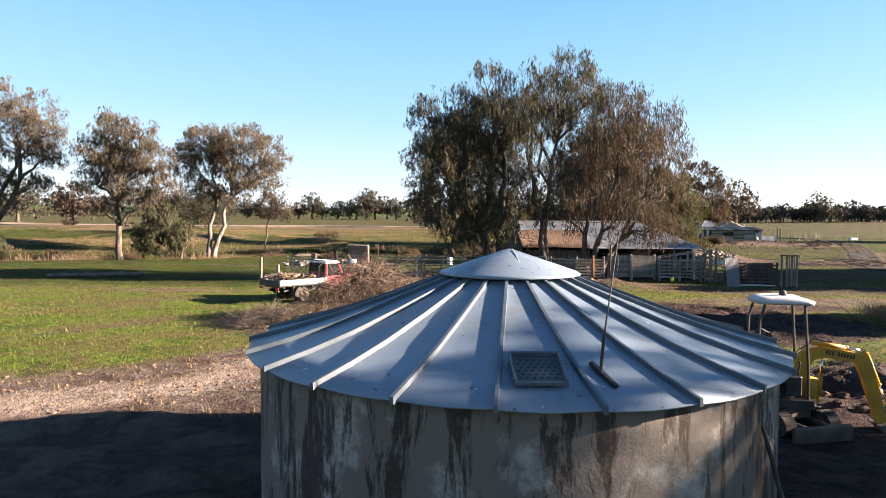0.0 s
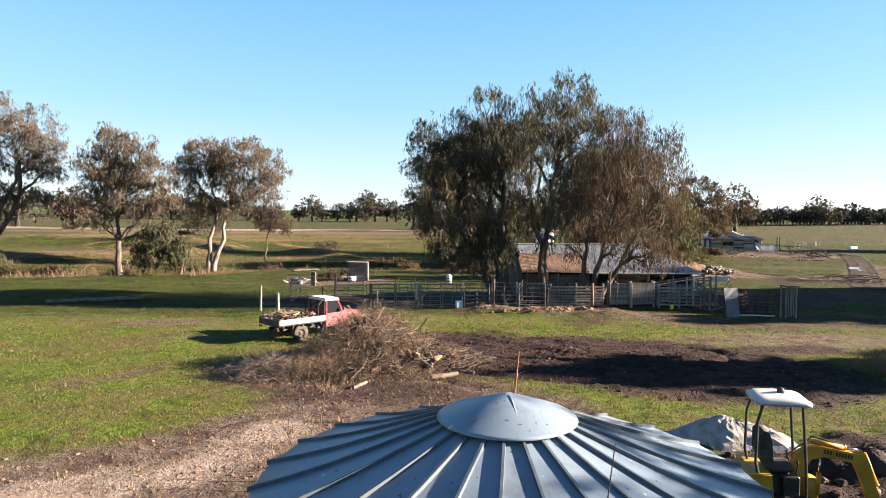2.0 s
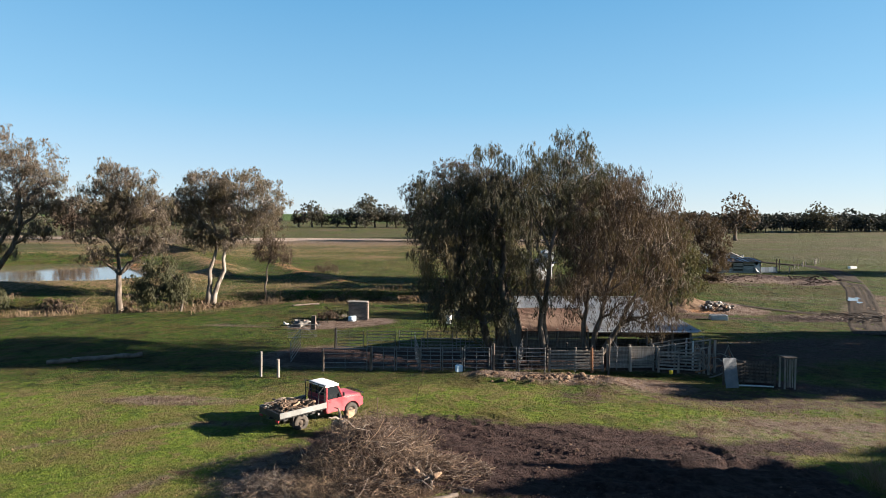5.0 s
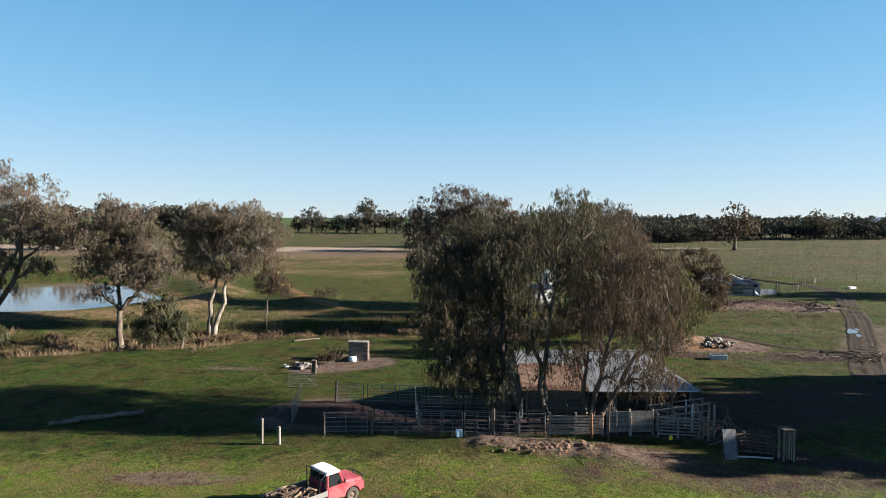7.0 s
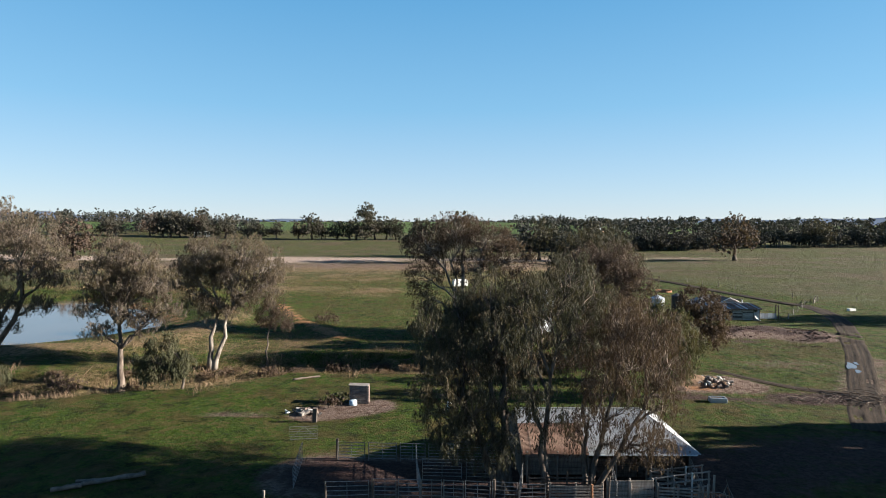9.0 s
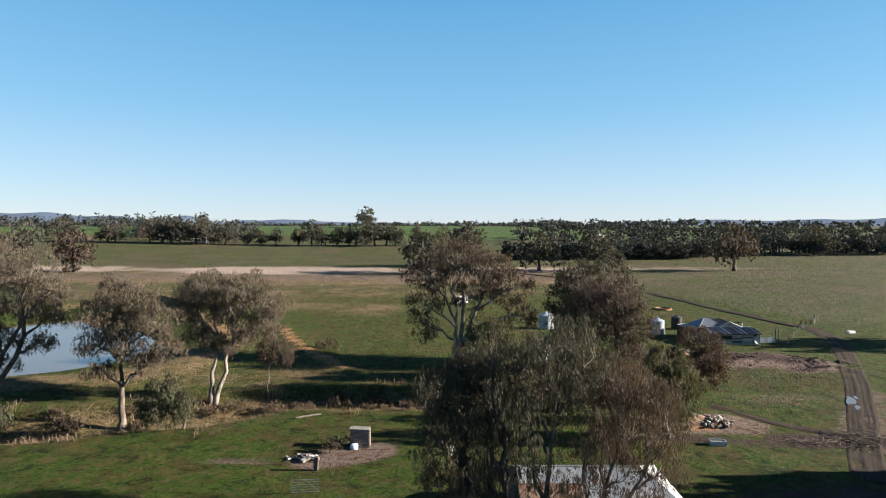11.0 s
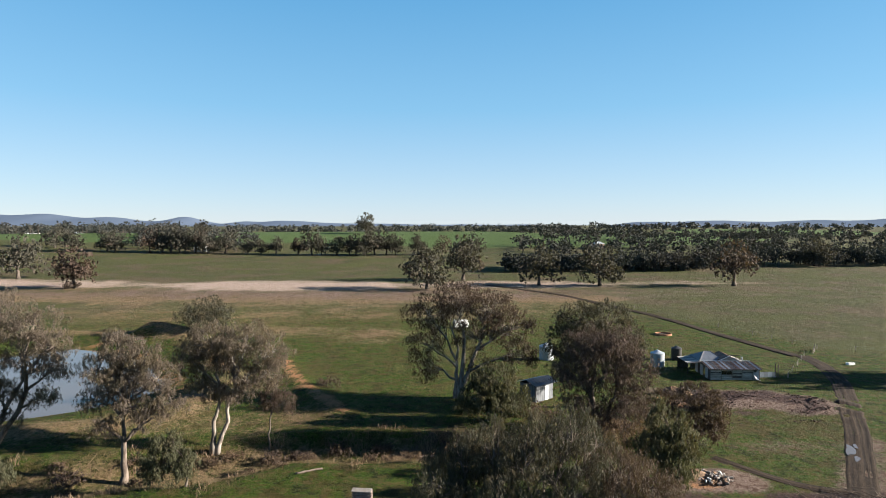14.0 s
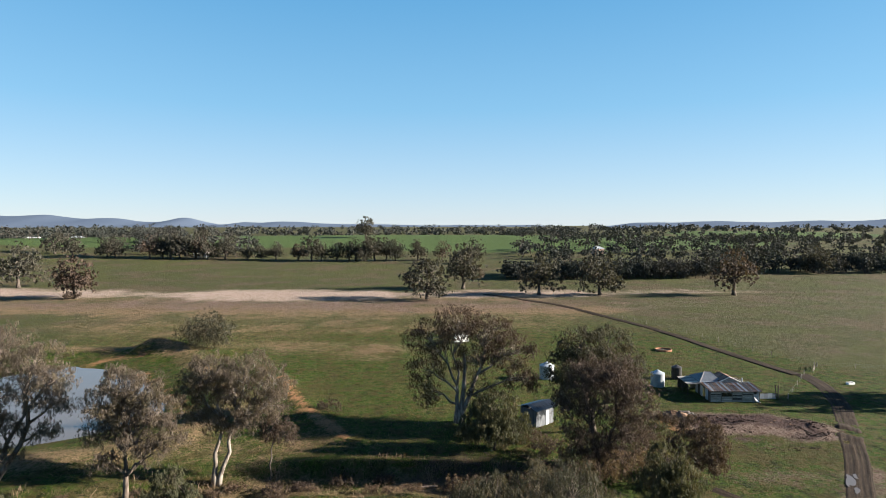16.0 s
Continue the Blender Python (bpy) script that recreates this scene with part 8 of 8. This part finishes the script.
def blades(name, x, y, per, h, r, mat, label, seed, lean=0.5, width=0.05, zoff=0.0):
    """Tufts of upright blades at the given spots."""
    rs = np.random.RandomState(seed)
    n = len(x) * per
    x, y = plan(x, y)
    X, Y = np.repeat(x, per) + rs.normal(0, r, n), np.repeat(y, per) + rs.normal(0, r, n)
    Z = height(X, Y) + zoff
    H = (np.repeat(np.broadcast_to(h, len(x)), per) * rs.uniform(0.5, 1.2, n))[:, None]
    a = rs.uniform(0, 6.28, n)
    d = np.stack([np.cos(a), np.sin(a), 0 * a], -1)
    s = np.stack([-np.sin(a), np.cos(a), 0 * a], -1)
    base = np.stack([X, Y, Z - 0.01], -1)
    l = rs.normal(0, lean, (n, 1))
    mid = base + d * l * H * 0.5 + np.array((0, 0, 1)) * H * 0.6
    tip = base + d * l * H * 0.9 + np.array((0, 0, 1)) * H
    w = width * H
    P = np.stack([base - s * w, base + s * w * 1.0, mid + s * w * 0.8 + (tip - mid) * 0.0, tip], 1)
    ob = new(name, quads_mesh(name, P, mat))
    return tagged(ob, label, "grass", kind="stuff")


def scatter(n, x0, x1, y0, y1, seed, keep):
    rs = np.random.RandomState(seed)
    x, y = rs.uniform(x0, x1, n), rs.uniform(y0, y1, n)
    m = keep(x, y, rs.uniform(0, 1, n))
    return x[m], y[m]


def on_grass(x, y, u):
    b, m = zones(x, y)[:2]
    patch = 0.5 + 0.5 * wav(x, y, 0.8, 31)
    return (np.maximum(b, m) < 0.45) & (u < 0.25 + 0.75 * patch) & (np.abs(x) < 0.78 * y + 3)


x, y = scatter(30000, -30, 26, 11, 34, 1, on_grass)
blades("grass_tufts", x, y, 4, 0.1, 0.06, BLADE, "short uneven green grass", 1, 0.6, 0.11)
x, y = scatter(22000, -42, 40, 34, 62, 2, on_grass)
blades("grass_tufts", x, y, 3, 0.1, 0.1, BLADE, "short uneven green grass", 2, 0.8, 0.1)
x, y = scatter(5000, -30, 26, 11, 40, 3, lambda x, y, u: (zones(x, y)[0] > 0.25) & (zones(x, y)[1] < 0.7) & (np.abs(x) < 0.78 * y + 3) & (np.hypot(x - 0.9, y - 8.5) > 3.8))
blades("dry_tufts", x, y, 5, 0.12, 0.07, STRAW, "dry straw-coloured tufts on bare ground", 3, 0.7, 0.07)


def by_creek(x, y, u):
    d, a = line_dist(x, y, CREEK)
    return (np.abs(d - 5 + 1.5 * wav(x, y, 0.3, 33)) < 3.4) & (u < 0.85) & (a < 0.97)


x, y = scatter(12000, -90, 20, 62, 98, 4, by_creek)
blades("creek_grass", x, y, 13, 0.38, 0.45, TUSSOCK, "tall dry grass along the creek banks", 4, 0.7, 0.028)
x, y = scatter(2600, -90, 20, 62, 98, 5, lambda x, y, u: by_creek(x, y, u) & (wav(x, y, 0.5, 34) > 0.35))
blades("creek_scrub", x, y, 16, 0.9, 0.5, WEED, "brown reeds and low scrub along the creek", 5, 0.6, 0.04)
x, y = scatter(15000, -120, 24, 90, 215, 16, lambda x, y, u: (dam_inside(x, y) > 1.12) & (u < 0.55 + 0.5 * wav(x, y, 0.06, 40) + 0.2 * wav(x, y, 0.35, 41)))
blades("dry_stalks", x, y, 9, 0.4, 1.0, STRAW, "thin dry seed stalks standing in the pasture", 16, 0.4, 0.024)
x, y = scatter(6000, -130, 70, 98, 270, 6, lambda x, y, u: (dam_inside(x, y) > 1.1) & (wav(x, y, 0.09, 35) + 0.5 * wav(x, y, 0.4, 36) > -0.1 - 0.6 * sstep(y, 190, 240)))
blades("field_tussocks", x, y, 9, 0.28, 0.8, TUSSOCK, "scattered brown tussocks in the paddock", 6, 0.6, 0.12)
x, y = scatter(9000, -60, 70, 60, 180, 7, lambda x, y, u: (dam_inside(x, y) > 1.1) & (zones(x, y)[0] < 0.5) & (u < 0.5 + 0.5 * wav(x, y, 0.2, 37)))
blades("field_grass", x, y, 8, 0.13, 0.5, BLADE, "uneven green pasture grass", 7, 0.8, 0.16)
x, y = scatter(900, -9, 2, 18, 30, 8, lambda x, y, u: (np.hypot((x + 3.4) / 4.2, (y - 23.6) / 3.8) < 1) & (np.hypot((x + 3.2) / 2.6, (y - 23.7) / 2.2) > 0.8) & (u < 0.5 + 0.5 * wav(x, y, 1.2, 38)))
blades("pile_grass", x, y, 12, 0.34, 0.16, WEED, "dead grass and weeds round the brush", 8, 0.9, 0.008, 0.02)
x, y = scatter(260, 14, 20, 21, 26, 9, lambda x, y, u: np.hypot((x - 17.2) / 1.0, (y - 23.4) / 0.9) < 1)
blades("dead_weeds", x, y, 26, 0.75, 0.2, WEED, "clump of dead brown weeds", 9, 0.5, 0.005)


def lumps(name, x, y, size, mat, label, seed):
    """Many small broken clods in one mesh."""
    rs = np.random.RandomState(seed)
    n = len(x)
    x, y = plan(x, y)
    s = size * rs.uniform(0.3, 1.0, n) ** 2 + 0.03
    z = height(x, y)
    a0 = rs.uniform(0, 6.28, n)
    V = np.zeros((n, 11, 3))
    for k in range(5):
        a = a0 + k * 1.2566
        for lay, (r, h) in enumerate(((1.0, -0.25), (0.62, 0.42))):
            q = s * r * rs.uniform(0.65, 1.25, n)
            V[:, lay * 5 + k] = np.stack([x + q * np.cos(a), y + q * np.sin(a), z + s * h * rs.uniform(0.7, 1.3, n)], -1)
    V[:, 10] = np.stack([x, y, z + 0.55 * s], -1)
    base = [(k, (k + 1) % 5, 5 + (k + 1) % 5, 5 + k) for k in range(5)] + [(5 + k, 5 + (k + 1) % 5, 10) for k in range(5)]
    b = Build()
    b.add(V.reshape(-1, 3), [tuple(11 * i + q for q in f) for i in range(n) for f in base])
    tagged(part(name, b, mat), label, "earth clods", kind="stuff")


x, y = scatter(3600, -6, 17, 12, 33, 61, lambda x, y, u: (zones(x, y)[1] > 0.35 + 0.5 * u) & (np.hypot(x - 0.9, y - 8.3) > 4.2) & (np.hypot(x - 6.9, y - 12) > 1.8))
lumps("mud_lumps", x, y, 0.06, DARK_EARTH, "small dark clods over the churned mud", 61)
x, y = scatter(5000, -16, 16, 11, 42, 62, lambda x, y, u: (zones(x, y)[0] > 0.4 + 0.5 * u) & (np.hypot(x - 0.9, y - 8.3) > 4.2) & (np.hypot(x - 6.9, y - 12) > 1.8))
lumps("earth_lumps", x, y, 0.045, EARTH, "small clods and stones on bare ground", 62)
x, y = scatter(3600, 38, 76, 92, 120, 63, lambda x, y, u: (zones(x, y)[0] > 0.4 + 0.5 * u) & (wav(x, y, 0.5, 64) > -0.3) & (line_dist(*plan(x, y), TRACK)[0] > 3))
lumps("scraped_earth", x, y, 0.26, DARK_EARTH, "scraped and heaped earth before the cottage", 63)


def shrub(x, y, r, h, leaf, label, seed, hang=0.5, per=60, n=26, size=0.34):
    gum("shrub", at(x, y), [((0, 0), (0.1, 0, h * 0.5))], [(0, 0, h * 0.55, r, r, h * 0.4), (r * 0.5, 0, h * 0.4, r * 0.7, r * 0.7, h * 0.32), (-r * 0.5, 0.2, h * 0.4, r * 0.7, r * 0.7, h * 0.32)],
        n, per, size, BARK, leaf, label, "shrub", seed, hang, (0.3 * r, 0.5 * r), 0.06, "shrubs", 0.01)


shrub(-22.4, 119, 2.2, 2.0, LEAF_DRY, "grey-brown thorny bush in the paddock", 71)
shrub(-50, 79.5, 2.0, 2.4, LEAF_DRY, "bare brownish bush on the creek bank", 72)
shrub(-24.5, 86, 1.6, 1.8, LEAF_DRY, "brown scrub on the creek bank", 73)
shrub(-15, 87, 1.8, 1.6, LEAF_DRY, "brown scrub on the creek bank", 74)
shrub(-9, 87.5, 1.6, 1.4, LEAF_DRY, "brown scrub on the creek bank", 75)
shrub(-20, 84.5, 1.5, 1.5, LEAF_DRY, "brown scrub on the creek bank", 76)
shrub(-12.0, 63.5, 1.0, 1.8, LEAF_DRY, "thin grey bush among the rubble", 77, per=30)
shrub(-67, 172, 6.5, 10.0, LEAF_GUM, "dense dark tree on the dam bank", 78, size=0.6, n=110, per=90)
shrub(-11.2, 65.0, 0.9, 1.5, LEAF_GREEN, "small green bush beside the ruin", 79, per=40)
shrub(-172, 282, 3.5, 3.5, LEAF_DRY, "low brown bush in the far paddock", 80, size=0.8)
for k, (x, y, r, h) in enumerate(((36, 104, 2.4, 3.2), (40, 110, 2.0, 2.6), (33, 96, 2.6, 3.6), (38, 92, 2.0, 2.4), (16, 95, 2.6, 3.6), (14, 103, 2.2, 2.6), (4, 104, 2.4, 2.8), (47, 106, 1.6, 1.6))):
    shrub(x, y, r, h, LEAF_DRY if k % 3 else LEAF_GREEN, "low brownish scrub among the trees" if k % 3 else "low green scrub among the trees", 90 + k, size=0.4, per=100)

# rounded dry scrub all along the creek, thicker beside the woolshed trees
rs = np.random.RandomState(77)
for k in range(26):
    x = -78 + 3.7 * k + rs.uniform(-1.2, 1.2)
    cy = float(np.interp(x, [p[0] for p in CREEK], [p[1] for p in CREEK]))
    y = cy + rs.choice((-1, 1)) * rs.uniform(2.5, 5.5)
    r, h = rs.uniform(1.0, 2.0), rs.uniform(1.0, 2.2)
    shrub(x, y, r, h, SCRUB, "rounded dry brown scrub on the creek bank", 120 + k, per=70, n=20, size=0.26)
for k, (x, y, r, h) in enumerate(((5.5, 82, 2.8, 3.6), (9.5, 80.5, 2.6, 3.0), (13.5, 81.5, 3.0, 3.8), (17.5, 80.5, 2.8, 3.4), (21, 82.5, 2.6, 4.0), (25, 84, 2.8, 4.4), (28.5, 81, 2.4, 3.6), (2.0, 84, 2.2, 2.6), (29.5, 88, 2.6, 4.0), (33, 85, 2.2, 3.0))):
    shrub(x, y, r, h, SCRUB if k % 3 else LEAF_DRY, "thick brown scrub between the woolshed and the creek", 160 + k, per=90, n=34, size=0.32)
